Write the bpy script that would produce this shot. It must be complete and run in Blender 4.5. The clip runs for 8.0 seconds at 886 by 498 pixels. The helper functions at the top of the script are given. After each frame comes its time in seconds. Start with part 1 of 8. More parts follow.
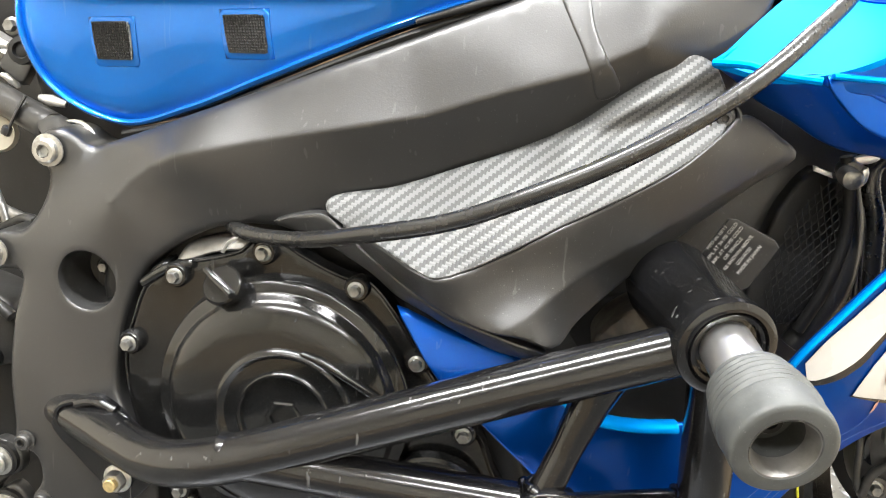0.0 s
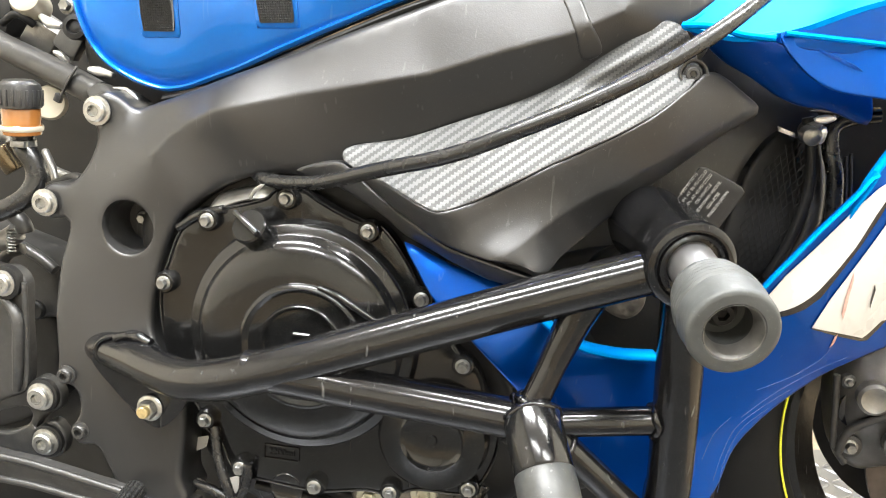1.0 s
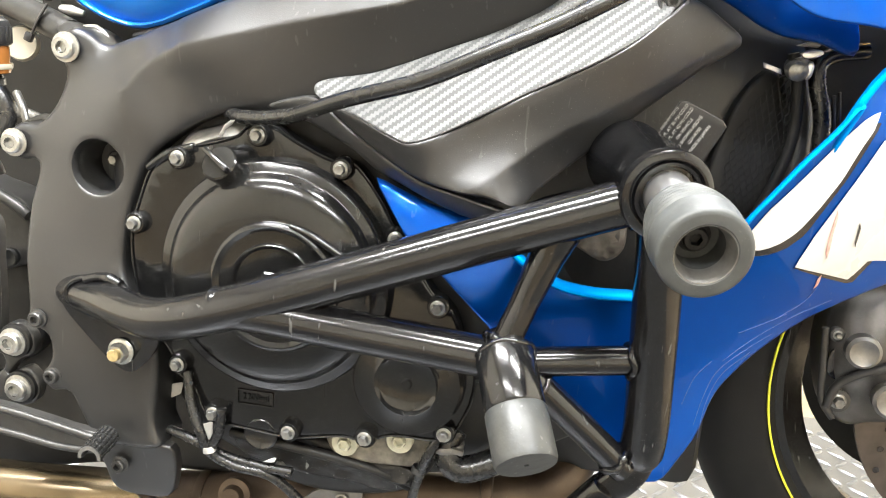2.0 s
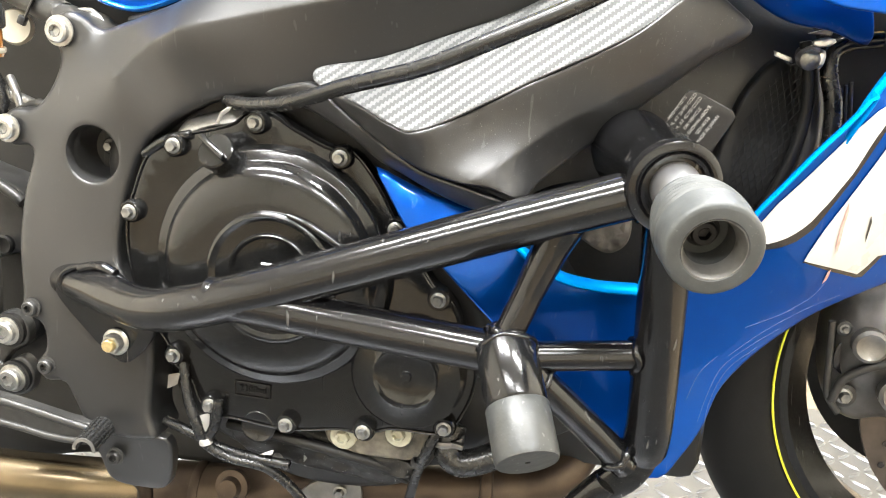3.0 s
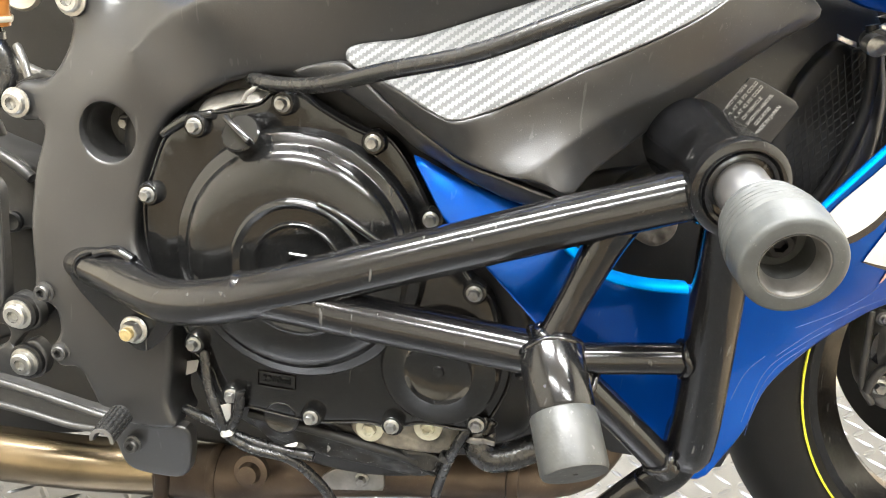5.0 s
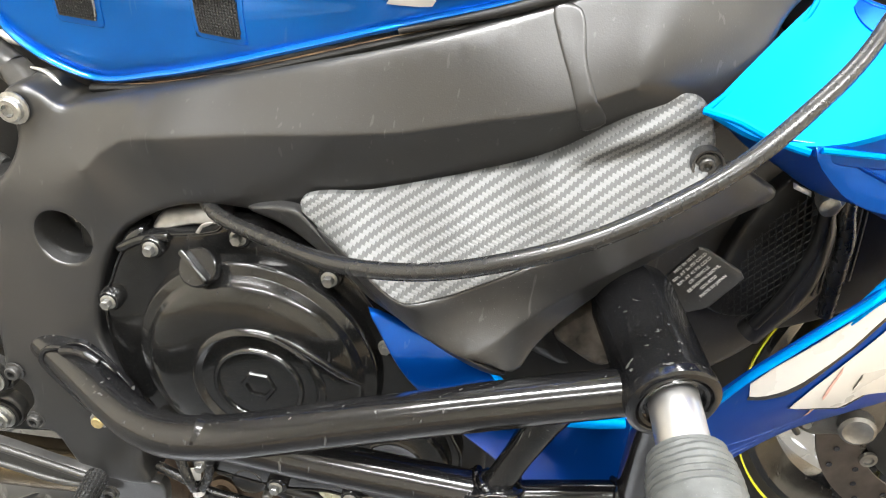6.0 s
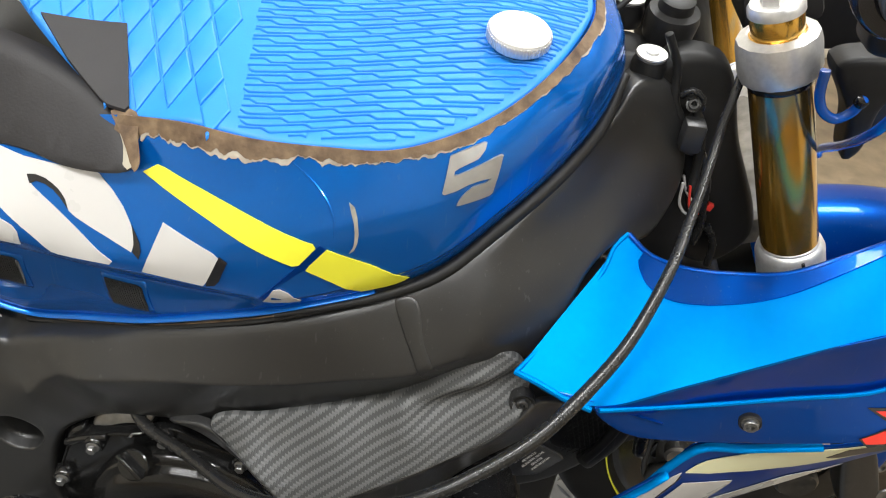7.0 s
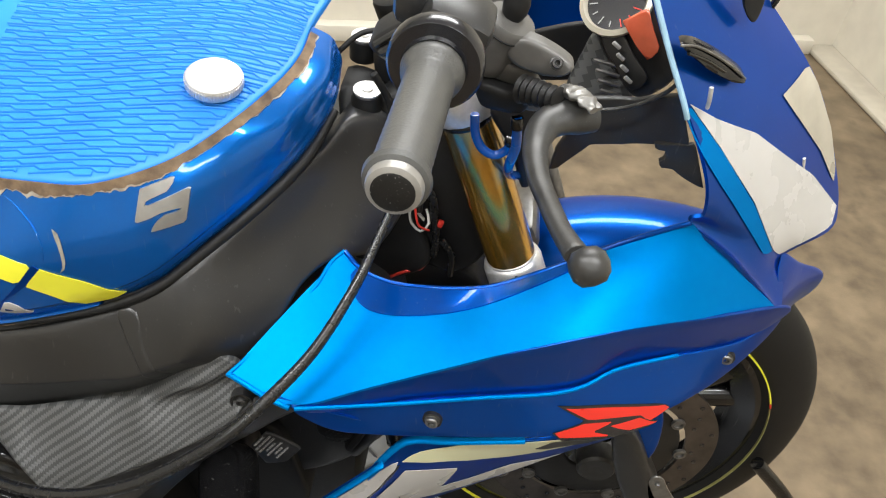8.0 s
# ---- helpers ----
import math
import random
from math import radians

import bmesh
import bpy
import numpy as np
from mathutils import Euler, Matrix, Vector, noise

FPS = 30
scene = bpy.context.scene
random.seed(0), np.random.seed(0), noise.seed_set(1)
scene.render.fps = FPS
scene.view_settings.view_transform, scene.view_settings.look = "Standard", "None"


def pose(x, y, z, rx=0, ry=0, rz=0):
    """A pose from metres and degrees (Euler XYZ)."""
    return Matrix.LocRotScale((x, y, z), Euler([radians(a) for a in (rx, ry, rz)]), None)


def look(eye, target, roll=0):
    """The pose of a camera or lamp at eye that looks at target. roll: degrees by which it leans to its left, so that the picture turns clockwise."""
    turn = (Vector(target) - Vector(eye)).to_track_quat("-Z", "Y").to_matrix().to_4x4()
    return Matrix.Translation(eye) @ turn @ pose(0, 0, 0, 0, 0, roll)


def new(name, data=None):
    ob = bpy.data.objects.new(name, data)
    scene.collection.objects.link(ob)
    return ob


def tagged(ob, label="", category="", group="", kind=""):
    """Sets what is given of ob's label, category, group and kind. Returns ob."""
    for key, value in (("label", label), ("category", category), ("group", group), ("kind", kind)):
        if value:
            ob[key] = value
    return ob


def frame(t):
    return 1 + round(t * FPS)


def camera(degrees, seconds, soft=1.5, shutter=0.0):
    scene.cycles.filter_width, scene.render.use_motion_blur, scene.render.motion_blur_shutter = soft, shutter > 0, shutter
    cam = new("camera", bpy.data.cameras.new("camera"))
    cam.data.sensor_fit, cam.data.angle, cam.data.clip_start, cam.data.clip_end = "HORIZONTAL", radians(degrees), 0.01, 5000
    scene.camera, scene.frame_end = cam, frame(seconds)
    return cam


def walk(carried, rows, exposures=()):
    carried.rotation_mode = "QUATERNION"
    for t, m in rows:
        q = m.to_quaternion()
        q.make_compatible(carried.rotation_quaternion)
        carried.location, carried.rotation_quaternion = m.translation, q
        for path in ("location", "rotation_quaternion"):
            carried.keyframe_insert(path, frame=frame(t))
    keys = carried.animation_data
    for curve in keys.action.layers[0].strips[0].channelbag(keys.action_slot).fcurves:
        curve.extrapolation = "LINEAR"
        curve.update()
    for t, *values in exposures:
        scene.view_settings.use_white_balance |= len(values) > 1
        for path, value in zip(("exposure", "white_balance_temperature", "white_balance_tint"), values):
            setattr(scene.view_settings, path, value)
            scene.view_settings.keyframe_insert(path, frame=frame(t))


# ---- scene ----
# ---- camera ----
cam = camera(56.0, 8.0, soft=1.1)
PATH = [
    (0, (0.118, 0.074, 0.684), (-0.153, 1.983, 0.153), 3.3),
    (0.3, (0.117, 0.043, 0.679), (-0.183, 1.949, 0.193), 3.1),
    (0.5, (0.117, 0.021, 0.671), (-0.184, 1.946, 0.216), 3.3),
    (1, (0.144, -0.016, 0.629), (-0.165, 1.91, 0.186), 3.7),
    (1.5, (0.168, -0.01, 0.599), (-0.146, 1.91, 0.136), 3.8),
    (2, (0.17, -0.003, 0.59), (-0.146, 1.912, 0.108), 3.9),
    (3.5, (0.163, 0.015, 0.591), (-0.153, 1.917, 0.059), 4.3),
    (4, (0.155, 0.015, 0.595), (-0.163, 1.912, 0.046), 4.3),
    (4.2, (0.153, 0.014, 0.595), (-0.169, 1.909, 0.043), 4.4),
    (5.3, (0.113, 0.09, 0.63), (-0.15, 1.933, -0.101), 5.7),
    (5.5, (0.105, 0.124, 0.668), (-0.137, 1.926, -0.164), 6.3),
    (5.8, (0.098, 0.137, 0.769), (-0.091, 1.877, -0.177), 7.1),
    (6, (0.104, 0.139, 0.853), (-0.057, 1.833, -0.197), 7.8),
    (6.2, (0.107, 0.157, 0.942), (-0.009, 1.76, -0.231), 8.2),
    (6.5, (0.119, 0.177, 1.054), (0.033, 1.737, -0.194), 8.4),
    (6.7, (0.122, 0.184, 1.113), (0.063, 1.731, -0.137), 8.1),
    (7, (0.139, 0.187, 1.18), (0.128, 1.732, -0.09), 7.8),
    (7.3, (0.194, 0.185, 1.231), (0.217, 1.710, -0.047), 8.3),
    (7.5, (0.247, 0.181, 1.256), (0.267, 1.717, -0.025), 8.3),
    (7.6, (0.276, 0.178, 1.266), (0.311, 1.703, -0.013), 8.7),
    (7.8, (0.336, 0.172, 1.282), (0.378, 1.689, -0.004), 9.1),
    (7.9, (0.367, 0.168, 1.289), (0.402, 1.679, -0.005), 9.0),
    (8, (0.398, 0.164, 1.295), (0.389, 1.676, -0.014), 8.1),
]
walk(cam, [(t, look(eye, target, roll)) for t, eye, target, roll in PATH],
     [(0.0, 1.22), (1.0, 1.34), (2.0, 1.56), (3.5, 1.58), (4.2, 1.58), (5.5, 1.6), (6.0, 1.14), (6.5, 0.1), (7.0, -0.5), (8.0, -0.56)])

# ---- world and lights ----
GROUND = -0.10
CEIL = 2.75
world = bpy.data.worlds.new("world")
scene.world = world
world.use_nodes = True
world.node_tree.nodes["Background"].inputs[0].default_value = (0.85, 0.93, 1.0, 1)
world.node_tree.nodes["Background"].inputs[1].default_value = 0.05
# rows of ceiling lights: x, y, length along x, width, watts
LIGHTS = [(-0.8, -1.6, 1.5, 0.2, 32), (1.2, -1.6, 1.5, 0.2, 30), (-0.8, 0.0, 1.5, 0.2, 74), (1.2, 0.0, 1.5, 0.2, 62), (0.5, 2.0, 1.5, 0.5, 76)]
for lx, ly, ll, lw, watts in LIGHTS:
    lamp = bpy.data.lights.new("ceiling_light_lamp", "AREA")
    lamp.shape, lamp.size, lamp.size_y, lamp.energy, lamp.color = "RECTANGLE", ll, lw, watts, (0.99, 0.99, 0.98)
    ob = new("ceiling_light_lamp", lamp)
    ob.matrix_world = pose(lx, ly, CEIL - 0.075)


# ---- materials ----
def material(name, col, rough, metal=0.0, var=0.12, scale=30.0, bump=0.0, bscale=300.0, coat=0.0, rvar=0.1, col2=None, patch=6.0, spec=0.5, dust=0.0, scratch=0.0, tint=None):
    m = bpy.data.materials.new(name)
    m.use_nodes = True
    nt = m.node_tree
    b = nt.nodes["Principled BSDF"]
    co = nt.nodes.new("ShaderNodeTexCoord")
    n1 = nt.nodes.new("ShaderNodeTexNoise")
    n1.inputs["Scale"].default_value, n1.inputs["Detail"].default_value = scale, 6.0
    n2 = nt.nodes.new("ShaderNodeTexNoise")
    n2.inputs["Scale"].default_value, n2.inputs["Detail"].default_value = patch, 4.0
    for n in (n1, n2):
        nt.links.new(co.outputs["Object"], n.inputs["Vector"])
    add = nt.nodes.new("ShaderNodeMath")
    add.operation = "MULTIPLY_ADD"
    add.inputs[1].default_value = 0.55
    nt.links.new(n1.outputs["Fac"], add.inputs[0])
    half = nt.nodes.new("ShaderNodeMath")
    half.operation, half.inputs[1].default_value = "MULTIPLY", 0.45
    nt.links.new(n2.outputs["Fac"], half.inputs[0])
    nt.links.new(half.outputs[0], add.inputs[2])
    ramp = nt.nodes.new("ShaderNodeValToRGB")
    lo, hi = ramp.color_ramp.elements
    lo.position, hi.position = 0.35, 0.65
    other = col2 or tuple(min(1.0, c * (1 + var)) for c in col)
    lo.color = (*[c * (1 - var) for c in col], 1)
    hi.color = (*other, 1)
    nt.links.new(add.outputs[0], ramp.inputs[0])
    last = ramp.outputs[0]
    for amount, sc, squash, lo_, hi_ in ((dust, 900.0, (1, 1, 1), 0.70, 0.76), (scratch, 26.0, (9, 9, 0.5), 0.70, 0.73)):
        if not amount:
            continue
        mp = nt.nodes.new("ShaderNodeMapping")
        mp.inputs["Scale"].default_value, mp.inputs["Rotation"].default_value = squash, (0.3, 0.9, 0.2)
        ns = nt.nodes.new("ShaderNodeTexNoise")
        ns.inputs["Scale"].default_value, ns.inputs["Detail"].default_value = sc, 1.5
        nt.links.new(co.outputs["Object"], mp.inputs["Vector"])
        nt.links.new(mp.outputs[0], ns.inputs["Vector"])
        pick = nt.nodes.new("ShaderNodeMapRange")
        pick.inputs["From Min"].default_value, pick.inputs["From Max"].default_value, pick.inputs["To Max"].default_value = lo_, hi_, amount
        nt.links.new(ns.outputs["Fac"], pick.inputs["Value"])
        mx = nt.nodes.new("ShaderNodeMix")
        mx.data_type = "RGBA"
        mx.inputs[7].default_value = (0.42, 0.42, 0.4, 1)
        nt.links.new(pick.outputs[0], mx.inputs[0])
        nt.links.new(last, mx.inputs[6])
        last = mx.outputs[2]
    nt.links.new(last, b.inputs["Base Color"])
    rr = nt.nodes.new("ShaderNodeMapRange")
    rr.inputs["To Min"].default_value, rr.inputs["To Max"].default_value = max(0.02, rough - rvar), min(1.0, rough + rvar)
    nt.links.new(add.outputs[0], rr.inputs["Value"])
    nt.links.new(rr.outputs[0], b.inputs["Roughness"])
    b.inputs["Metallic"].default_value = metal
    b.inputs["Coat Weight"].default_value = coat
    b.inputs["Coat Roughness"].default_value = 0.04
    b.inputs["Specular IOR Level"].default_value = spec
    if tint:
        b.inputs["Specular Tint"].default_value = (*tint, 1)
    if bump:
        n3 = nt.nodes.new("ShaderNodeTexNoise")
        n3.inputs["Scale"].default_value, n3.inputs["Detail"].default_value = bscale, 3.0
        nt.links.new(co.outputs["Object"], n3.inputs["Vector"])
        bp = nt.nodes.new("ShaderNodeBump")
        bp.inputs["Strength"].default_value, bp.inputs["Distance"].default_value = bump, 0.001
        nt.links.new(n3.outputs["Fac"], bp.inputs["Height"])
        nt.links.new(bp.outputs[0], b.inputs["Normal"])
    return m


def carbon_material(name, sx, sz, tilt):
    """Grey carbon-look film: a two-over-two twill laid along the panel."""
    m = material(name, (0.07, 0.07, 0.07), 0.3, metal=0.0, bump=0.05)
    nt = m.node_tree
    b = nt.nodes["Principled BSDF"]
    co = nt.nodes.new("ShaderNodeTexCoord")
    mp = nt.nodes.new("ShaderNodeMapping")
    mp.inputs["Rotation"].default_value = (0, radians(tilt), 0)
    nt.links.new(co.outputs["Object"], mp.inputs["Vector"])
    sep = nt.nodes.new("ShaderNodeSeparateXYZ")
    nt.links.new(mp.outputs[0], sep.inputs[0])

    def math_node(op, a, v=None, w=None):
        n = nt.nodes.new("ShaderNodeMath")
        n.operation = op
        for i, s in enumerate((a, v, w)):
            if s is None:
                continue
            if isinstance(s, (int, float)):
                n.inputs[i].default_value = s
            else:
                nt.links.new(s, n.inputs[i])
        return n.outputs[0]

    u = math_node("MULTIPLY", sep.outputs["X"], 1 / sx)
    v = math_node("MULTIPLY", sep.outputs["Z"], 1 / sz)
    fu, fv = math_node("FLOOR", u), math_node("FLOOR", v)
    tw = math_node("FLOORED_MODULO", math_node("SUBTRACT", fu, fv), 4.0)
    warp = math_node("LESS_THAN", tw, 2.0)
    ru = math_node("ABSOLUTE", math_node("SUBTRACT", math_node("FRACT", u), 0.5))
    rv = math_node("ABSOLUTE", math_node("SUBTRACT", math_node("FRACT", v), 0.5))
    mixh = nt.nodes.new("ShaderNodeMix")
    nt.links.new(warp, mixh.inputs[0])
    nt.links.new(ru, mixh.inputs[2])
    nt.links.new(rv, mixh.inputs[3])
    mixc = nt.nodes.new("ShaderNodeMix")
    mixc.data_type = "RGBA"
    mixc.inputs[6].default_value = (0.04, 0.041, 0.041, 1)
    mixc.inputs[7].default_value = (0.086, 0.088, 0.087, 1)
    nt.links.new(warp, mixc.inputs[0])
    nt.links.new(mixc.outputs[2], b.inputs["Base Color"])
    b.inputs["Metallic"].default_value = 0.25
    rg = math_node("MULTIPLY_ADD", warp, -0.1, 0.62)
    nt.links.new(rg, b.inputs["Roughness"])
    bp = nt.nodes.new("ShaderNodeBump")
    bp.invert = True
    bp.inputs["Strength"].default_value, bp.inputs["Distance"].default_value = 0.4, 0.0006
    nt.links.new(mixh.outputs[0], bp.inputs["Height"])
    nt.links.new(bp.outputs[0], b.inputs["Normal"])
    return m


M = {}
M["frame"] = material("satin_black_paint", (0.0145, 0.0145, 0.0144), 0.35, var=0.18, scale=9, bump=0.1, bscale=900, rvar=0.09, dust=0.07, scratch=0.05, spec=0.65)
M["gloss"] = material("gloss_black_powder_coat", (0.005, 0.005, 0.0055), 0.16, var=0.2, scale=120, bump=0.14, bscale=60, rvar=0.1, dust=0.2, scratch=0.12, spec=0.48)
M["stud"] = material("yellow_passivated_zinc", (0.5, 0.4, 0.2), 0.4, metal=0.7, var=0.3, scale=300)
M["cover"] = material("black_engine_enamel", (0.006, 0.006, 0.006), 0.16, var=0.25, scale=80, bump=0.06, bscale=300, rvar=0.06, dust=0.15, scratch=0.02, spec=0.45)
M["plastic"] = material("black_moulded_plastic", (0.016, 0.016, 0.016), 0.38, var=0.18, scale=90, bump=0.12, bscale=1200, rvar=0.06, dust=0.25, scratch=0.06, spec=0.6)
M["rubber"] = material("black_rubber", (0.009, 0.009, 0.009), 0.5, var=0.2, scale=120, bump=0.1, bscale=500, spec=0.28)
M["hose"] = material("black_rubber_hose", (0.01, 0.01, 0.01), 0.27, var=0.15, scale=150, rvar=0.06, spec=0.5)
M["tyre"] = material("tyre_rubber", (0.006, 0.0059, 0.0057), 0.62, var=0.3, scale=60, bump=0.2, bscale=400, dust=0.04, spec=0.3)
# Grimy metal; the dark tone also stands for shade on far, hidden parts.
M["dark"] = material("grimy_and_shaded_metal", (0.0075, 0.0073, 0.007), 0.5, metal=0.2, var=0.5, scale=40, bump=0.25, bscale=120, dust=0.12)
M["cast"] = material("cast_aluminium", (0.2, 0.195, 0.185), 0.4, metal=0.8, var=0.35, scale=70, bump=0.2, bscale=500)
M["bolt"] = material("zinc_plated_steel", (0.23, 0.23, 0.222), 0.33, metal=0.85, var=0.3, scale=300, bump=0.12, bscale=900)
M["steel"] = material("machined_aluminium", (0.6, 0.6, 0.6), 0.3, metal=0.95, var=0.04, scale=60, bump=0.01, bscale=500, rvar=0.04)
M["nylon"] = material("grey_nylon_slider", (0.052, 0.055, 0.054), 0.5, var=0.25, scale=70, bump=0.45, bscale=130, rvar=0.08, dust=0.15, spec=0.3)
M["nylon_worn"] = material("scuffed_grey_nylon", (0.038, 0.04, 0.039), 0.42, var=0.35, scale=60, bump=0.7, bscale=70, dust=0.25, scratch=0.15)
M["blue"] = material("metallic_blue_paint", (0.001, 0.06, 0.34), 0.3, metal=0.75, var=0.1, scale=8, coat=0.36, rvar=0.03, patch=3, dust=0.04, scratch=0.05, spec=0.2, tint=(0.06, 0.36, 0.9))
# Same paint as the metallic blue, with the lit tone put into its colour.
M["blue_lit"] = material("lit_metallic_blue_paint", (0.0, 0.2, 0.57), 0.5, metal=0.6, var=0.06, scale=8, coat=0.0, rvar=0.03, patch=3, dust=0.05, spec=0.1, tint=(0.03, 0.48, 0.9))
M["tank_blue"] = material("tank_blue_paint", (0.002, 0.11, 0.46), 0.24, metal=0.55, var=0.14, scale=10, coat=0.7, rvar=0.05, patch=4, dust=0.1, scratch=0.06, spec=0.3, tint=(0.08, 0.44, 0.9))
M["white"] = material("white_vinyl", (0.49, 0.48, 0.465), 0.28, var=0.05, scale=20, coat=0.2, dust=0.1)
M["cream"] = material("cream_vinyl", (0.62, 0.62, 0.4), 0.3, var=0.05, scale=20, coat=0.4)
M["yellow"] = material("fluorescent_yellow_vinyl", (0.78, 0.75, 0.04), 0.3, var=0.06, scale=20, coat=0.4)
M["red"] = material("red_vinyl", (0.6, 0.022, 0.012), 0.3, var=0.06, scale=20, coat=0.2)
M["black_vinyl"] = material("black_vinyl", (0.008, 0.008, 0.01), 0.25, var=0.1, coat=0.4)
M["pad"] = material("blue_foam_rubber", (0.012, 0.2, 0.66), 0.5, var=0.1, scale=25, bump=0.1, bscale=600, patch=5)
M["rust"] = material("rusty_glue_edge", (0.07, 0.032, 0.014), 0.75, var=0.5, scale=70, bump=0.7, bscale=200, col2=(0.22, 0.15, 0.085), patch=30)
M["velcro"] = material("black_hook_tape", (0.013, 0.0125, 0.012), 0.8, var=0.5, scale=300, bump=1.0, bscale=500, dust=0.7, scratch=0.6)
M["foam"] = material("black_seat_vinyl", (0.014, 0.013, 0.014), 0.6, var=0.2, scale=60, bump=0.2, bscale=400)
M["fork"] = material("gold_fork_tube", (0.60, 0.33, 0.05), 0.2, metal=0.9, var=0.18, scale=9, patch=16, rvar=0.05, scratch=0.12, coat=0.5)
def stained(m, col, squash, lo, hi, amount):
    """Lays another colour over a material, in patches of their own shape."""
    nt = m.node_tree
    b = nt.nodes["Principled BSDF"]
    was = b.inputs["Base Color"].links[0].from_socket
    co, mp, ns, pick, mx = [nt.nodes.new(k) for k in ("ShaderNodeTexCoord", "ShaderNodeMapping", "ShaderNodeTexNoise", "ShaderNodeMapRange", "ShaderNodeMix")]
    mp.inputs["Scale"].default_value = squash
    ns.inputs["Scale"].default_value, ns.inputs["Detail"].default_value = 1.0, 3.0
    pick.inputs["From Min"].default_value, pick.inputs["From Max"].default_value, pick.inputs["To Max"].default_value = lo, hi, amount
    mx.data_type = "RGBA"
    mx.inputs[7].default_value = (*col, 1)
    nt.links.new(co.outputs["Object"], mp.inputs["Vector"])
    nt.links.new(mp.outputs[0], ns.inputs["Vector"])
    nt.links.new(ns.outputs["Fac"], pick.inputs["Value"])
    nt.links.new(pick.outputs[0], mx.inputs[0])
    nt.links.new(was, mx.inputs[6])
    nt.links.new(mx.outputs[2], b.inputs["Base Color"])


# Teal patches over the gold, stretched along the tube.
stained(M["fork"], (0.2, 0.42, 0.42), (26, 26, 8), 0.55, 0.7, 0.75)
M["silver"] = material("brushed_silver", (0.66, 0.655, 0.64), 0.38, metal=0.7, var=0.12, scale=200, bump=0.06)
M["bright_bolt"] = material("bright_zinc_steel", (0.4, 0.4, 0.385), 0.32, metal=0.9, var=0.25, scale=260, bump=0.15, bscale=700)
M["emblem"] = material("satin_silver_emblem", (0.3, 0.29, 0.27), 0.35, metal=0.5, var=0.12, scale=100)
M["pipe"] = material("heat_tinted_steel_pipe", (0.034, 0.02, 0.013), 0.42, metal=0.6, var=0.5, scale=18, bump=0.15, col2=(0.09, 0.065, 0.045), patch=9, dust=0.2)
M["pipe_gold"] = material("polished_straw_steel_pipe", (0.17, 0.135, 0.088), 0.24, metal=0.95, var=0.35, scale=12, patch=6, rvar=0.09)
M["disc"] = material("brake_disc_steel", (0.09, 0.078, 0.07), 0.4, metal=0.8, var=0.25, scale=60, patch=20)
M["tint"] = material("grey_glossy_grip", (0.06, 0.06, 0.057), 0.42, var=0.12, scale=100, bump=0.25, bscale=500, dust=0.15)
M["grey_metal"] = material("dark_grey_anodised", (0.045, 0.0445, 0.043), 0.4, metal=0.4, var=0.25, scale=90, bump=0.12, dust=0.2)
M["concrete"] = material("stained_concrete", (0.125, 0.092, 0.057), 0.55, var=0.22, scale=14, bump=0.3, bscale=200, col2=(0.23, 0.175, 0.11), patch=3.2, dust=0.06)
M["plate"] = material("tread_plate_aluminium", (0.12, 0.124, 0.132), 0.34, metal=0.8, var=0.2, scale=22, bump=0.15, bscale=300, patch=5, dust=0.3)
stained(M["concrete"], (0.06, 0.042, 0.027), (11, 11, 11), 0.57, 0.75, 0.55)
M["wall"] = material("cream_painted_wall", (0.66, 0.62, 0.53), 0.7, var=0.06, scale=14, bump=0.15, bscale=120, patch=2)
M["ceil"] = material("white_ceiling", (0.78, 0.78, 0.76), 0.8, var=0.04, scale=10, bump=0.1, bscale=90)
M["wire_blue"] = material("blue_brake_hose", (0.0, 0.07, 0.38), 0.25, var=0.1, coat=0.4)
M["wire_red"] = material("red_wire", (0.5, 0.03, 0.02), 0.4, var=0.1)
M["amber"] = material("amber_brake_fluid", (0.3, 0.12, 0.03), 0.2, var=0.2, coat=0.5)
M["clear"] = material("milky_plastic", (0.38, 0.35, 0.28), 0.3, var=0.15, coat=0.4)
M["display"] = material("orange_display_film", (0.5, 0.09, 0.04), 0.25, var=0.2, scale=60, coat=0.8)
M["mesh"] = material("radiator_fins", (0.012, 0.012, 0.012), 0.5, metal=0.4, var=0.3, scale=100)
M["text"] = material("engraved_white_lettering", (0.33, 0.33, 0.32), 0.5, var=0.05)
M["carbon"] = carbon_material("carbon_film", 0.0022, 0.0022, -6.0)
M["carbon2"] = carbon_material("dash_carbon", 0.006, 0.006, 30.0)
M["scuff"] = material("pink_scuff", (0.45, 0.26, 0.22), 0.6, var=0.3, scale=200)
M["scratch"] = material("pale_blue_scratch", (0.05, 0.1, 0.27), 0.5, var=0.3, scale=200)
M["alloy"] = material("dull_grey_alloy", (0.1, 0.097, 0.091), 0.4, metal=0.25, var=0.15, scale=90, bump=0.1, coat=0.03)
M["scuffed"] = material("scuffed_primer_edge", (0.3, 0.27, 0.22), 0.6, var=0.4, scale=120, bump=0.4, bscale=300)
M["pale_stripe"] = material("dulled_yellow_vinyl", (0.3, 0.28, 0.1), 0.4, var=0.2)
M["grime"] = material("oily_grime_over_casting", (0.008, 0.0075, 0.007), 0.45, metal=0.2, var=0.5, scale=45, bump=0.6, bscale=160, dust=1.0, scratch=0.5)
M["sump"] = material("pale_cast_sump", (0.34, 0.31, 0.25), 0.5, metal=0.15, var=0.3, scale=60, bump=0.4, bscale=260, col2=(0.02, 0.018, 0.015), patch=42)
M["washer"] = material("pale_oily_washer", (0.42, 0.41, 0.32), 0.4, metal=0.25, var=0.15, scale=200)
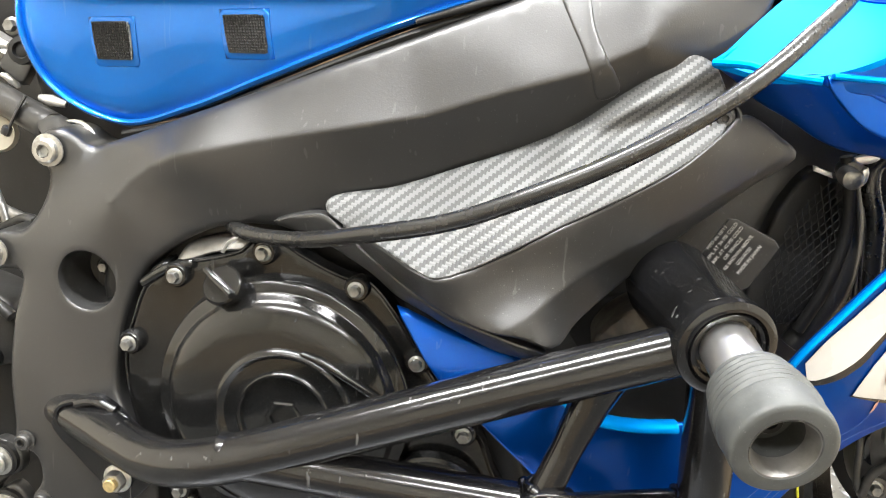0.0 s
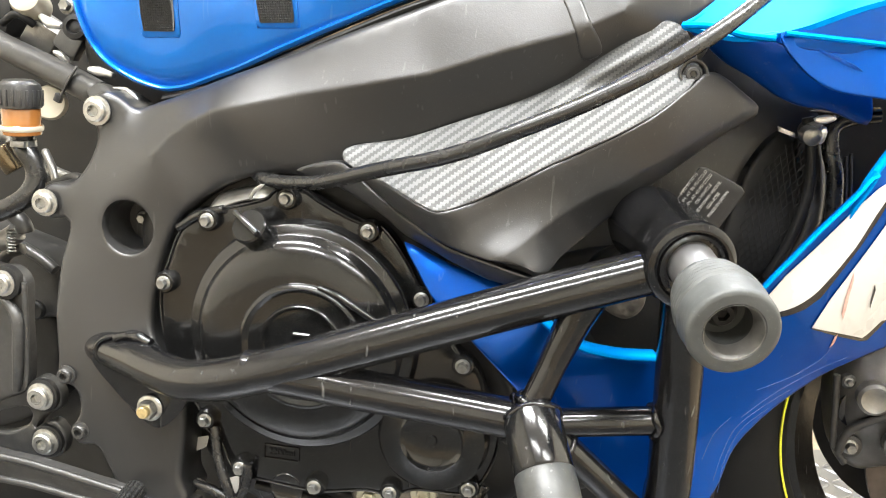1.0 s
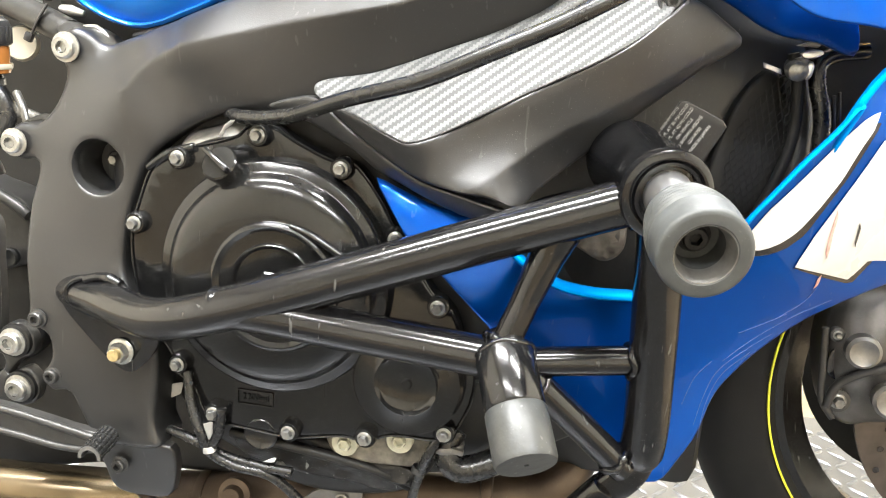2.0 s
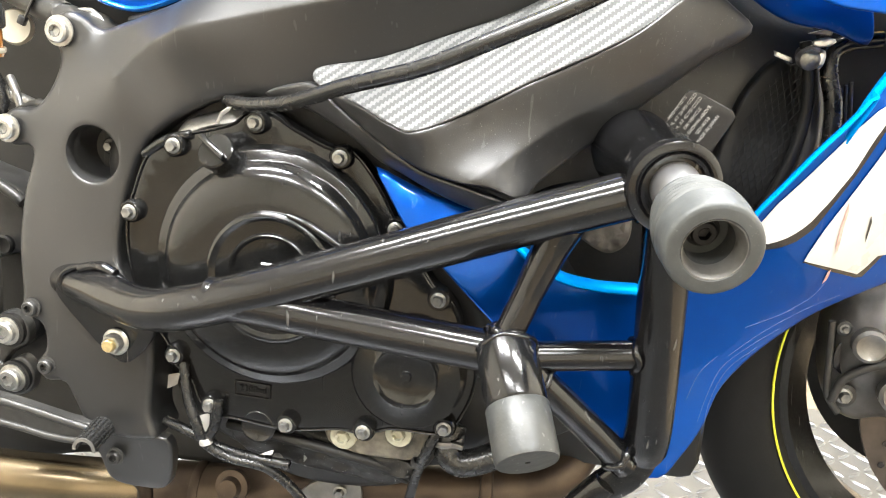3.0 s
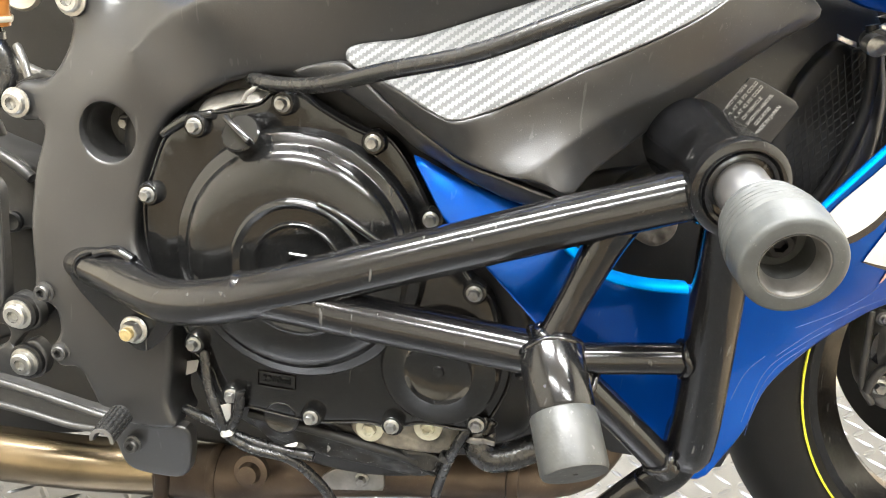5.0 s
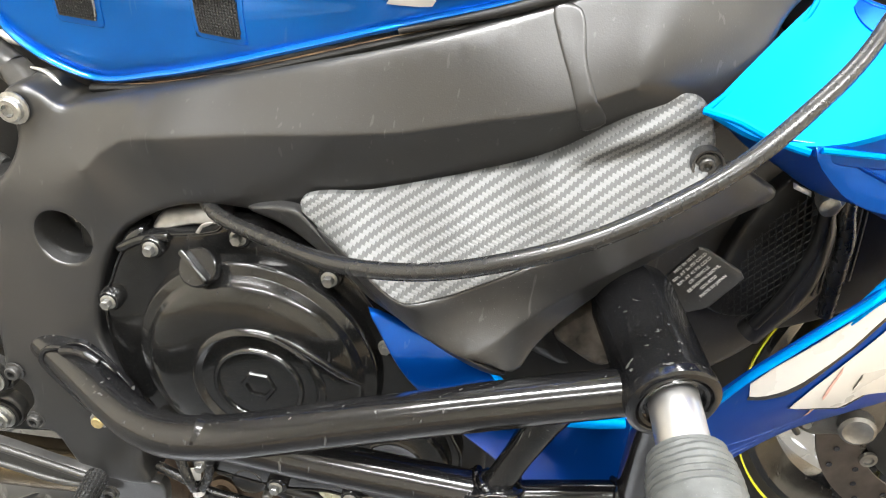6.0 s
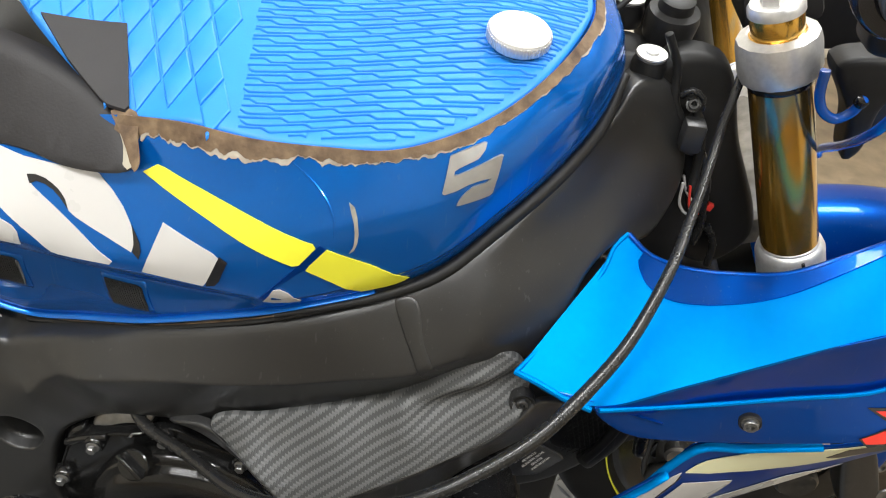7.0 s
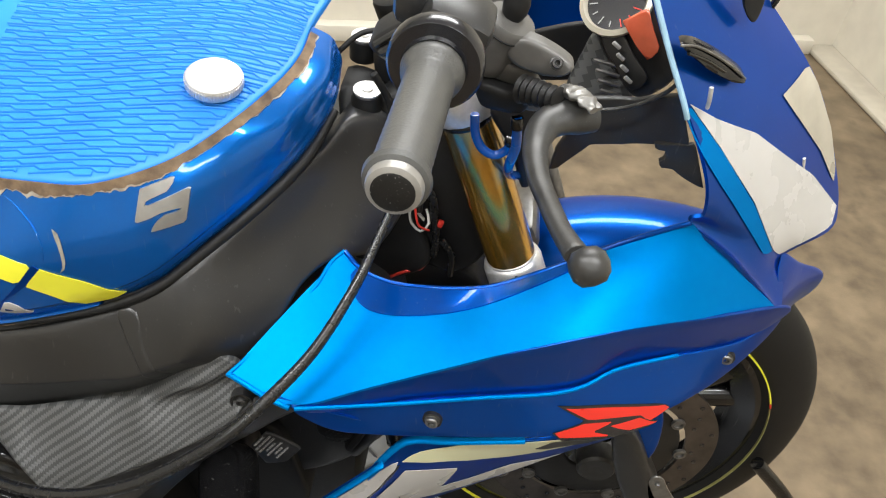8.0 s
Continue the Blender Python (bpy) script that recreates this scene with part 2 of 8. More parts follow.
M["caliper"] = material("worn_grey_caliper", (0.085, 0.081, 0.075), 0.36, metal=0.6, var=0.45, scale=40, bump=0.15, patch=14, dust=0.2)
M["casting"] = material("dusty_brown_casting", (0.05, 0.042, 0.034), 0.6, metal=0.2, var=0.4, scale=60, bump=0.7, bscale=140, col2=(0.13, 0.115, 0.095), patch=30)
M["pale_edge"] = material("pale_blue_acrylic_edge", (0.3, 0.48, 0.6), 0.3, var=0.1, coat=0.3)
M["pale_plinth"] = material("dusty_pale_plinth", (0.5, 0.46, 0.38), 0.7, var=0.12, scale=14, bump=0.2, bscale=140, patch=4)
glow = bpy.data.materials.new("lit_diffuser")
glow.use_nodes = True
glow.node_tree.nodes["Principled BSDF"].inputs["Emission Color"].default_value = (0.96, 0.985, 1, 1)
glow.node_tree.nodes["Principled BSDF"].inputs["Emission Strength"].default_value = 9.0
M["glow"] = glow


# ---- mesh helpers ----
def part(name, bm, mat, parent=None, label="", sharp=38):
    """Links a bmesh as one mesh object under a thing or a part."""
    bm.normal_update()
    for e in bm.edges:
        if len(e.link_faces) == 2 and e.calc_face_angle(0) > radians(sharp):
            e.smooth = False
    for fc in bm.faces:
        fc.smooth = True
    me = bpy.data.meshes.new(name)
    bm.to_mesh(me)
    bm.free()
    me.materials.append(M[mat])
    ob = new(name, me)
    if parent is not None:
        ob.parent = parent
        ob.matrix_parent_inverse = parent.matrix_basis.inverted()
    if label:
        ob["label"] = label
    return ob


def shared(name, source, m, parent):
    """Another object on the mesh of source, at the pose m, under parent."""
    ob = new(name, source)
    ob.parent = parent
    ob.matrix_parent_inverse = parent.matrix_basis.inverted()
    ob.matrix_basis = m
    return ob


def mesh_of(name, bm, mat, sharp=38):
    ob = part(name, bm, mat, None, "", sharp)
    me = ob.data
    bpy.data.objects.remove(ob)
    return me


def join(*bms):
    """All the given bmeshes as one."""
    out = bmesh.new()
    for b in bms:
        me = bpy.data.meshes.new("join")
        b.to_mesh(me)
        b.free()
        out.from_mesh(me)
        bpy.data.meshes.remove(me)
    return out


def spline(pts, step, closed=False):
    """Points along a smooth curve through pts, about step apart."""
    P = np.array(pts, float)
    n = len(P)
    out = []
    for i in range(n if closed else n - 1):
        if closed:
            a, b, c, d = P[(i - 1) % n], P[i], P[(i + 1) % n], P[(i + 2) % n]
        else:
            b, c = P[i], P[i + 1]
            a = P[i - 1] if i else 2 * b - c
            d = P[i + 2] if i + 2 < n else 2 * c - b
        ta, tb, tc = (max(np.linalg.norm(q - p), 1e-6) ** 0.5 for p, q in ((a, b), (b, c), (c, d)))
        m1 = ((b - a) / ta - (c - a) / (ta + tb) + (c - b) / tb) * tb
        m2 = ((c - b) / tb - (d - b) / (tb + tc) + (d - c) / tc) * tb
        k = max(1, int(np.ceil(np.linalg.norm(c - b) / step)))
        for j in range(k):
            t = j / k
            out.append((2 * t**3 - 3 * t**2 + 1) * b + (t**3 - 2 * t**2 + t) * m1 + (-2 * t**3 + 3 * t**2) * c + (t**3 - t**2) * m2)
    if not closed:
        out.append(P[-1])
    return np.array(out)


def thin_plate(ctrl, soft=1e-5):
    """A smooth height w over u, v through rows of u, v, w."""
    C = np.array(ctrl, float)
    uv, w = C[:, :2], C[:, 2]

    def kern(d):
        return np.where(d > 1e-9, d * d * np.log(d + 1e-12), 0)

    K = kern(np.linalg.norm(uv[:, None] - uv[None], axis=-1)) + soft * np.eye(len(C))
    Q = np.c_[np.ones(len(C)), uv]
    A = np.block([[K, Q], [Q.T, np.zeros((3, 3))]])
    sol = np.linalg.lstsq(A, np.r_[w, 0, 0, 0], rcond=None)[0]

    def height(p):
        p = np.atleast_2d(np.array(p, float))
        out = []
        for some in np.array_split(p, max(1, len(p) // 4000)):
            out.append(kern(np.linalg.norm(some[:, None] - uv[None], axis=-1)) @ sol[:-3] + np.c_[np.ones(len(some)), some] @ sol[-3:])
        return np.concatenate(out)

    return height


def inside(p, loop):
    x, y = p[:, 0][:, None], p[:, 1][:, None]
    a, b = loop, np.roll(loop, -1, 0)
    cross = ((a[:, 1] > y) != (b[:, 1] > y)) & (x < (b[:, 0] - a[:, 0]) * (y - a[:, 1]) / (b[:, 1] - a[:, 1] + 1e-15) + a[:, 0])
    return cross.sum(1) % 2 == 1


def to_edge(p, loop):
    a, b = loop, np.roll(loop, -1, 0)
    ab = b - a
    out = []
    for some in np.array_split(p, max(1, len(p) // 2000)):
        t = np.clip(((some[:, None] - a) * ab).sum(-1) / ((ab * ab).sum(-1) + 1e-15), 0, 1)
        out.append(np.linalg.norm(some[:, None] - a - t[..., None] * ab, axis=-1).min(1))
    return np.concatenate(out) if len(p) else np.zeros(0)


def even(loop, step):
    d = np.r_[0, np.cumsum(np.linalg.norm(np.diff(np.r_[loop, loop[:1]], axis=0), axis=1))]
    n = max(8, int(d[-1] / step))
    s = np.linspace(0, d[-1], n, endpoint=False)
    L = np.r_[loop, loop[:1]]
    return np.c_[np.interp(s, d, L[:, 0]), np.interp(s, d, L[:, 1])]


def panel(outline, thick=0.004, r=0.003, step=0.012, extra=(), holes=(), axis=1, smooth=True, height=None, rise=0.0, waves=None, fold=None, hole_r=None):
    """A curved sheet with rounded edges. outline: its rim in x, y, z (or u, v with a height given). axis 1: it faces -y; 2: it faces up.
    Returns the bmesh and its height."""
    from mathutils.geometry import delaunay_2d_cdt

    def flat(p):
        return (p[0], p[2], p[1]) if axis == 1 else (p[0], p[1], -p[2])

    if height is None:
        rows = [flat(p) for p in outline] + [flat(p) for p in extra]
        if fold:
            line, slope, soft = np.array(fold[0], float), fold[1], fold[2]

            def bend(p):
                q = np.atleast_2d(np.array(p, float))
                away = np.min([np.linalg.norm(q - a0 - np.clip(((q - a0) @ (b0 - a0)) / ((b0 - a0) @ (b0 - a0)), 0, 1)[:, None] * (b0 - a0), axis=1) for a0, b0 in zip(line, line[1:])], axis=0)
                return slope * np.sqrt(away**2 + soft**2)

            under = thin_plate([(u, v, w - float(bend((u, v))[0])) for u, v, w in rows], 1.2e-4)
            height = lambda p: under(p) + bend(p)
        else:
            height = thin_plate(rows)
        rim = np.array([q[:2] for q in rows[: len(outline)]])
    else:
        rim = np.array([p[:2] for p in outline], float)
    if smooth:
        rim = spline(rim, step * 0.6, closed=True)
        rim = even(rim, step * 0.6)
    else:
        rim = even(rim, step * 0.6) if smooth is None else np.array(rim)
    loops = [rim] + [np.array(h, float) for h in holes]
    pts = [l for l in loops]
    lo, hi = rim.min(0), rim.max(0)
    gu, gv = np.meshgrid(np.arange(lo[0], hi[0], step), np.arange(lo[1], hi[1], step))
    gu = gu + (np.arange(gu.shape[0]) % 2)[:, None] * step * 0.5
    grid = np.c_[gu.ravel(), gv.ravel()]

    def clear(p, d):
        keep = inside(p, rim)
        for h in loops[1:]:
            keep &= ~inside(p, h)
        p = p[keep]
        gap = np.min([to_edge(p, l) for l in loops], axis=0) if len(p) else np.zeros(0)
        return p[gap > d]

    pts.append(clear(grid, max(r * 1.25, step * 0.45)))
    if fold:
        ridge = even(np.array(fold[0], float), step * 0.5)
        slant = np.gradient(ridge, axis=0)
        slant = np.c_[-slant[:, 1], slant[:, 0]] / (np.linalg.norm(slant, axis=1)[:, None] + 1e-12)
        for k in (-0.003, -0.0012, 0.0, 0.0012, 0.003):
            pts.append(clear(ridge + slant * k, max(r * 1.25, 0.004)))
    if r > 0:
        for loop in loops:
            tang = np.roll(loop, -1, 0) - np.roll(loop, 1, 0)
            nrm = np.c_[-tang[:, 1], tang[:, 0]] / (np.linalg.norm(tang, axis=1)[:, None] + 1e-12)
            for k in (0.12, 0.45, 1.0):
                for sgn in (1, -1):
                    pts.append(clear(loop + sgn * nrm * r * k, r * k * 0.8))
    allp = np.concatenate(pts)
    edges, at = [], 0
    for l in loops:
        edges += [(at + i, at + (i + 1) % len(l)) for i in range(len(l))]
        at += len(l)
    vs, _, tris, *_ = delaunay_2d_cdt([Vector(p) for p in allp.tolist()], edges, [], 0, 1e-7)
    P = np.array([tuple(v) for v in vs])
    T = np.array([t for t in tris if len(t) == 3])
    mid = P[T].mean(1)
    keep = inside(mid, rim)
    for h in loops[1:]:
        keep &= ~inside(mid, h)
    T = T[keep]
    a, b, c = P[T[:, 0]], P[T[:, 1]], P[T[:, 2]]
    area = (b[:, 0] - a[:, 0]) * (c[:, 1] - a[:, 1]) - (b[:, 1] - a[:, 1]) * (c[:, 0] - a[:, 0])
    T[area < 0] = T[area < 0][:, ::-1]
    T = T[np.abs(area) > 1e-12]
    gap = np.min([to_edge(P, l) for l in loops], axis=0)
    w = height(P) - rise
    if r > 0:
        for k, loop in enumerate(loops):
            rk = hole_r if k and hole_r else r
            q = np.clip(1 - to_edge(P, loop) / rk, 0, 1)
            w = w + rk * (1 - np.sqrt(np.clip(1 - q * q, 0, 1)))
    back = height(P) - rise + max(thick, r * 1.05)
    if waves is not None:
        w = w - waves(P) * np.clip(gap / 0.004, 0, 1)

    def world_place(p, ww):
        return (p[0], ww, p[1]) if axis == 1 else (p[0], p[1], -ww)

    n = len(P)
    verts = [world_place(p, ww) for p, ww in zip(P, w)] + [world_place(p, ww) for p, ww in zip(P, back)]
    faces = T.tolist() + [[i + n for i in t[::-1]] for t in T.tolist()]
    seen = {}
    for t in T.tolist():
        for i in range(3):
            e = (t[i], t[(i + 1) % 3])
            seen[e] = seen.get(e, 0) + 1
    for (i, j) in list(seen):
        if (j, i) not in seen:
            faces.append([j, i, i + n, j + n])
    me = bpy.data.meshes.new("panel")
    me.from_pydata(verts, [], faces)
    bm = bmesh.new()
    bm.from_mesh(me)
    bpy.data.meshes.remove(me)
    loose = [v for v in bm.verts if not v.link_faces]
    for v in loose:
        bm.verts.remove(v)
    return bm, height


def along(P, t):
    """Points on a smooth curve through the rows of P at the parameters t, counted in rows."""
    P = np.array(P, float)
    n = len(P)
    ext = np.concatenate([[2 * P[0] - P[1]], P, [2 * P[-1] - P[-2]]])
    i = np.clip(np.floor(t).astype(int), 0, n - 2)
    u = (t - i).reshape((-1,) + (1,) * (P.ndim - 1))
    p0, p1, p2, p3 = ext[i], ext[i + 1], ext[i + 2], ext[i + 3]
    return 0.5 * (2 * p1 + (p2 - p0) * u + (2 * p0 - 5 * p1 + 4 * p2 - p3) * u**2 + (3 * p1 - p0 - 3 * p2 + p3) * u**3)


def loft(*rows):
    """A smooth surface through rows of points, each row one line along the body. Returns place(s, t), s along and t across, 0 to 1."""
    grid = np.array(rows, float).transpose(1, 0, 2)

    def place(s, t):
        s, t = np.atleast_1d(np.array(s, float)), np.atleast_1d(np.array(t, float))
        lines = along(grid, s * (grid.shape[0] - 1))
        across = np.array([along(l, np.array([v * (grid.shape[1] - 1)]))[0] for l, v in zip(lines, np.broadcast_to(t, s.shape))])
        return across

    return place


def skin(place, n=60, m=14, thick=0.003, s0=0.0, s1=1.0, low=None, high=None, lift=0.0, facing_way=(0, -1, 0.3)):
    """A sheet of a lofted surface between the lines t = low(s) and t = high(s)."""
    bm = bmesh.new()
    rows = []
    for s in np.linspace(s0, s1, n):
        a0 = low(s) if low else 0.0
        b0 = high(s) if high else 1.0
        rows.append([bm.verts.new(p) for p in place(np.full(m, s), np.linspace(a0, b0, m))])
    for p, q in zip(rows, rows[1:]):
        for k in range(m - 1):
            bm.faces.new((p[k], p[k + 1], q[k + 1], q[k]))
    bm.normal_update()
    out = sum((fc.normal for fc in bm.faces), Vector())
    if out @ Vector(facing_way) < 0:
        bmesh.ops.reverse_faces(bm, faces=bm.faces[:])
        bm.normal_update()
    if lift:
        shift = [(v, v.normal.copy()) for v in bm.verts]
        for v, nn in shift:
            v.co += nn * lift
    bmesh.ops.solidify(bm, geom=bm.faces[:], thickness=thick)
    return bm


def height_of(place, s0=0.0, s1=1.0, n=14, m=6):
    """The depth y over x, z of a lofted surface, for laying stickers on it."""
    rows = []
    for s in np.linspace(s0, s1, n):
        rows += [(p[0], p[2], p[1]) for p in place(np.full(m, s), np.linspace(0, 1, m))]
    return thin_plate(rows, 1e-6)


def decal(name, outline, height, mat, parent, rise=0.0013, smooth=False, step=0.012, label="", axis=1, thick=0.0007):
    """A thin sticker on a panel's surface; outline in u, v."""
    bm, _ = panel([(p[0], p[1]) for p in outline], thick, 0, step, height=height, rise=rise, smooth=True if smooth else None, axis=axis)
    return part(name, bm, mat, parent, label)


def frames_along(P):
    T = np.gradient(P, axis=0)
    T /= np.linalg.norm(T, axis=1)[:, None] + 1e-12
    up = np.array([0, 0, 1.0]) if abs(T[0][2]) < 0.9 else np.array([1.0, 0, 0])
    U = [np.cross(T[0], up)]
    for t in T[1:]:
        u = U[-1] - (U[-1] @ t) * t
        U.append(u)
    U = np.array([u / np.linalg.norm(u) for u in U])
    return T, U, np.cross(T, U)


def tube(pts, rad, seg=16, step=0.008, smooth=True, flat=1.0, wall=0.0):
    """A round bar or hose along pts; rad one radius or one for each point. wall: an open pipe with that wall."""
    P = spline(pts, step) if smooth else np.array(pts, float)
    if isinstance(rad, (int, float)):
        R = np.full(len(P), float(rad))
    else:
        src = np.array(pts, float)
        d0 = np.r_[0, np.cumsum(np.linalg.norm(np.diff(src, axis=0), axis=1))]
        d1 = np.r_[0, np.cumsum(np.linalg.norm(np.diff(P, axis=0), axis=1))]
        R = np.interp(d1 / d1[-1], d0 / d0[-1], rad)
    T, U, V = frames_along(P)
    bm = bmesh.new()
    rings = []

    def ring(i, r, shift=0.0):
        return [bm.verts.new(P[i] + T[i] * shift + r * (math.cos(2 * math.pi * k / seg) * U[i] + flat * math.sin(2 * math.pi * k / seg) * V[i])) for k in range(seg)]

    if not wall:
        rings.append(ring(0, R[0] * 0.88, -R[0] * 0.02))
        rings.append(ring(0, R[0] * 0.97, R[0] * 0.02))
    rings += [ring(i, R[i], (R[0] * 0.1 if i == 0 else -R[-1] * 0.1 if i == len(P) - 1 else 0)) for i in range(len(P))]
    if not wall:
        rings.append(ring(len(P) - 1, R[-1] * 0.97, -R[-1] * 0.02))
        rings.append(ring(len(P) - 1, R[-1] * 0.88, R[-1] * 0.02))
    else:
        inner = [ring(i, R[i] - wall) for i in range(len(P))]
        rings = rings + inner[::-1] + [rings[0]]
    for a, b in zip(rings, rings[1:]):
        for k in range(seg):
            bm.faces.new((a[k], a[(k + 1) % seg], b[(k + 1) % seg], b[k]))
    if not wall:
        bm.faces.new(rings[0][::-1])
        bm.faces.new(rings[-1])
    bmesh.ops.recalc_face_normals(bm, faces=bm.faces)
    return bm


def lathe(profile, place=(0, 0, 0), way=(0, -1, 0), seg=32, squash=None):
    """A turned body: rows of radius and height along way from place."""
    way = Vector(way).normalized()
    rot = way.to_track_quat("Z", "Y").to_matrix()
    bm = bmesh.new()
    rings = []
    for r, h in profile:
        if r < 1e-6:
            rings.append([bm.verts.new(Vector(place) + rot @ Vector((0, 0, h)))])
        else:
            rings.append([bm.verts.new(Vector(place) + rot @ Vector((r * math.cos(2 * math.pi * k / seg), r * math.sin(2 * math.pi * k / seg), h))) for k in range(seg)])
    for a, b in zip(rings, rings[1:]):
        for k in range(seg):
            k2 = (k + 1) % seg
            if len(a) == 1 and len(b) == 1:
                continue
            if len(a) == 1:
                bm.faces.new((a[0], b[k2], b[k]))
            elif len(b) == 1:
                bm.faces.new((a[k], a[k2], b[0]))
            else:
                bm.faces.new((a[k], a[k2], b[k2], b[k]))
    bmesh.ops.recalc_face_normals(bm, faces=bm.faces)
    return bm


def block(size, place=(0, 0, 0), bevel=0.003, turn=(0, 0, 0)):
    """A box with rounded edges."""
    bm = bmesh.new()
    bmesh.ops.create_cube(bm, size=1.0)
    bmesh.ops.scale(bm, vec=size, verts=bm.verts)
    if bevel:
        bmesh.ops.bevel(bm, geom=bm.edges[:], offset=bevel, segments=2, affect="EDGES", profile=0.5)
    bmesh.ops.transform(bm, matrix=pose(*place, *turn), verts=bm.verts)
    return bm


def plate(outline, thick, axis=1, bevel=0.001):
    """A flat sheet cut to an outline in x, y, z, pushed back by thick."""
    bm = bmesh.new()
    fc = bm.faces.new([bm.verts.new(p) for p in outline])
    bm.normal_update()
    push = Vector((0, thick, 0)) if axis == 1 else Vector((0, 0, -thick)) if axis == 2 else Vector((thick, 0, 0))
    if fc.normal @ push > 0:
        fc.normal_flip()
    out = bmesh.ops.extrude_face_region(bm, geom=[fc])
    bmesh.ops.translate(bm, vec=push, verts=[v for v in out["geom"] if isinstance(v, bmesh.types.BMVert)])
    bm.faces.ensure_lookup_table()
    bmesh.ops.recalc_face_normals(bm, faces=bm.faces)
    if bevel:
        bmesh.ops.bevel(bm, geom=bm.edges[:], offset=bevel, segments=1, affect="EDGES")
    return bm


def hex_bolt():
    """A flanged hexagon bolt head that points along +z."""
    flange = lathe([(0.0066, 0), (0.0068, 0.0008), (0.0062, 0.0014), (0.0045, 0.0018)], way=(0, 0, 1), seg=16)
    head = lathe([(0.0046, 0.0012), (0.0048, 0.0058), (0.0041, 0.0068), (0.0030, 0.0066), (0, 0.0066)], way=(0, 0, 1), seg=6)
    return join(flange, head)


def cap_bolt(r=0.0085, washer=True):
    """A round socket-head bolt that points along +z."""
    body = lathe([(r * 1.3, 0), (r * 1.3, 0.0015), (r, 0.002), (r, 0.006), (r * 0.85, 0.0074), (r * 0.52, 0.0074)], way=(0, 0, 1), seg=20)
    sock = lathe([(r * 0.52, 0.0074), (r * 0.5, 0.003), (0, 0.003)], way=(0, 0, 1), seg=6)
    return join(body, sock)


def facing(x, y, z, way=(0, -1, 0), size=1.0):
    """A pose whose +z points along way."""
    return Matrix.Translation((x, y, z)) @ Vector(way).to_track_quat("Z", "Y").to_matrix().to_4x4() @ Matrix.Diagonal((size, size, size, 1))


def lying_on(obs, fallback):
    """The depth y over x, z of the foremost of some built sheets, for laying stickers on them."""
    from mathutils.bvhtree import BVHTree

    trees = []
    for ob in obs:
        bm = bmesh.new()
        bm.from_mesh(ob.data)
        trees.append(BVHTree.FromBMesh(bm))
        bm.free()

    def height(p):
        p = np.atleast_2d(np.array(p, float))
        out = fallback(p)
        for i, (u, v) in enumerate(p):
            found = [h[0][1] for h in (t.ray_cast((u, -1.0, v), (0, 1, 0)) for t in trees) if h[0] is not None]
            if found:
                out[i] = min(found)
        return out

    return height


# ---- room ----
def setting(name, bm, mat, label, category):
    ob = part(name, bm, mat, None, label)
    return tagged(ob, label, category, kind="structure")


# the corner of the room lies behind the front wheel; the room is turned to the motorcycle
ROOM = pose(1.78, 3.30, 0, 0, 0, 14)
RX, RY, RH = 5.2, 6.2, CEIL - GROUND


def slab(size, place, mat, name, label, category, bevel=0):
    bm = block(size, place, bevel)
    bmesh.ops.transform(bm, matrix=ROOM, verts=bm.verts)
    return setting(name, bm, mat, label, category)


slab((RX, RY, 0.1), (-RX / 2, -RY / 2, GROUND - 0.05), "concrete", "floor", "stained tan concrete garage floor", "floor")
slab((RX + 0.2, 0.1, RH + 0.2), (-RX / 2, 0.05, (CEIL + GROUND) / 2), "wall", "wall_north", "cream painted plain garage wall", "wall")
slab((RX + 0.2, 0.1, RH + 0.2), (-RX / 2, -RY - 0.05, (CEIL + GROUND) / 2), "wall", "wall_south", "cream painted plain garage wall", "wall")
slab((0.1, RY, RH + 0.2), (0.05, -RY / 2, (CEIL + GROUND) / 2), "wall", "wall_east", "cream painted plain garage wall", "wall")
slab((0.1, RY, RH + 0.2), (-RX - 0.05, -RY / 2, (CEIL + GROUND) / 2), "wall", "wall_west", "cream painted plain garage wall", "wall")
slab((RX + 0.2, RY + 0.2, 0.1), (-RX / 2, -RY / 2, CEIL + 0.05), "ceil", "ceiling", "white plain garage ceiling", "ceiling")
slab((RX - 0.12, 0.05, 0.06), (-RX / 2 - 0.06, -0.025, GROUND + 0.03), "wall", "baseboard", "low cream plinth along the wall", "baseboard", 0.006)
slab((0.12, RY, 0.022), (-0.06, -RY / 2, GROUND + 0.011), "pale_plinth", "trim", "low pale concrete kerb along the wall", "kerb", 0.01)
for lx, ly, ll, lw, watts in LIGHTS:
    lamp_body = tagged(part("ceiling_light", block((ll + 0.06, lw + 0.05, 0.04), (lx, ly, CEIL - 0.02), 0.006), "ceil"), "white rectangular ceiling light fitting with lit diffuser", "ceiling light", "ceiling lights")
    part("diffuser", block((ll, lw, 0.016), (lx, ly, CEIL - 0.048), 0.004), "glow", lamp_body, "lit white diffuser")

# tread plate that the motorcycle stands on
PX0, PX1, PY0, PY1 = -1.9, 0.86, -0.55, 1.66
tread = tagged(part("tread_plate", block((PX1 - PX0, PY1 - PY0, 0.006), ((PX0 + PX1) / 2, (PY0 + PY1) / 2, GROUND + 0.003), 0.001), "plate"), "silver aluminium tread plate lying on the concrete floor", "tread plate")


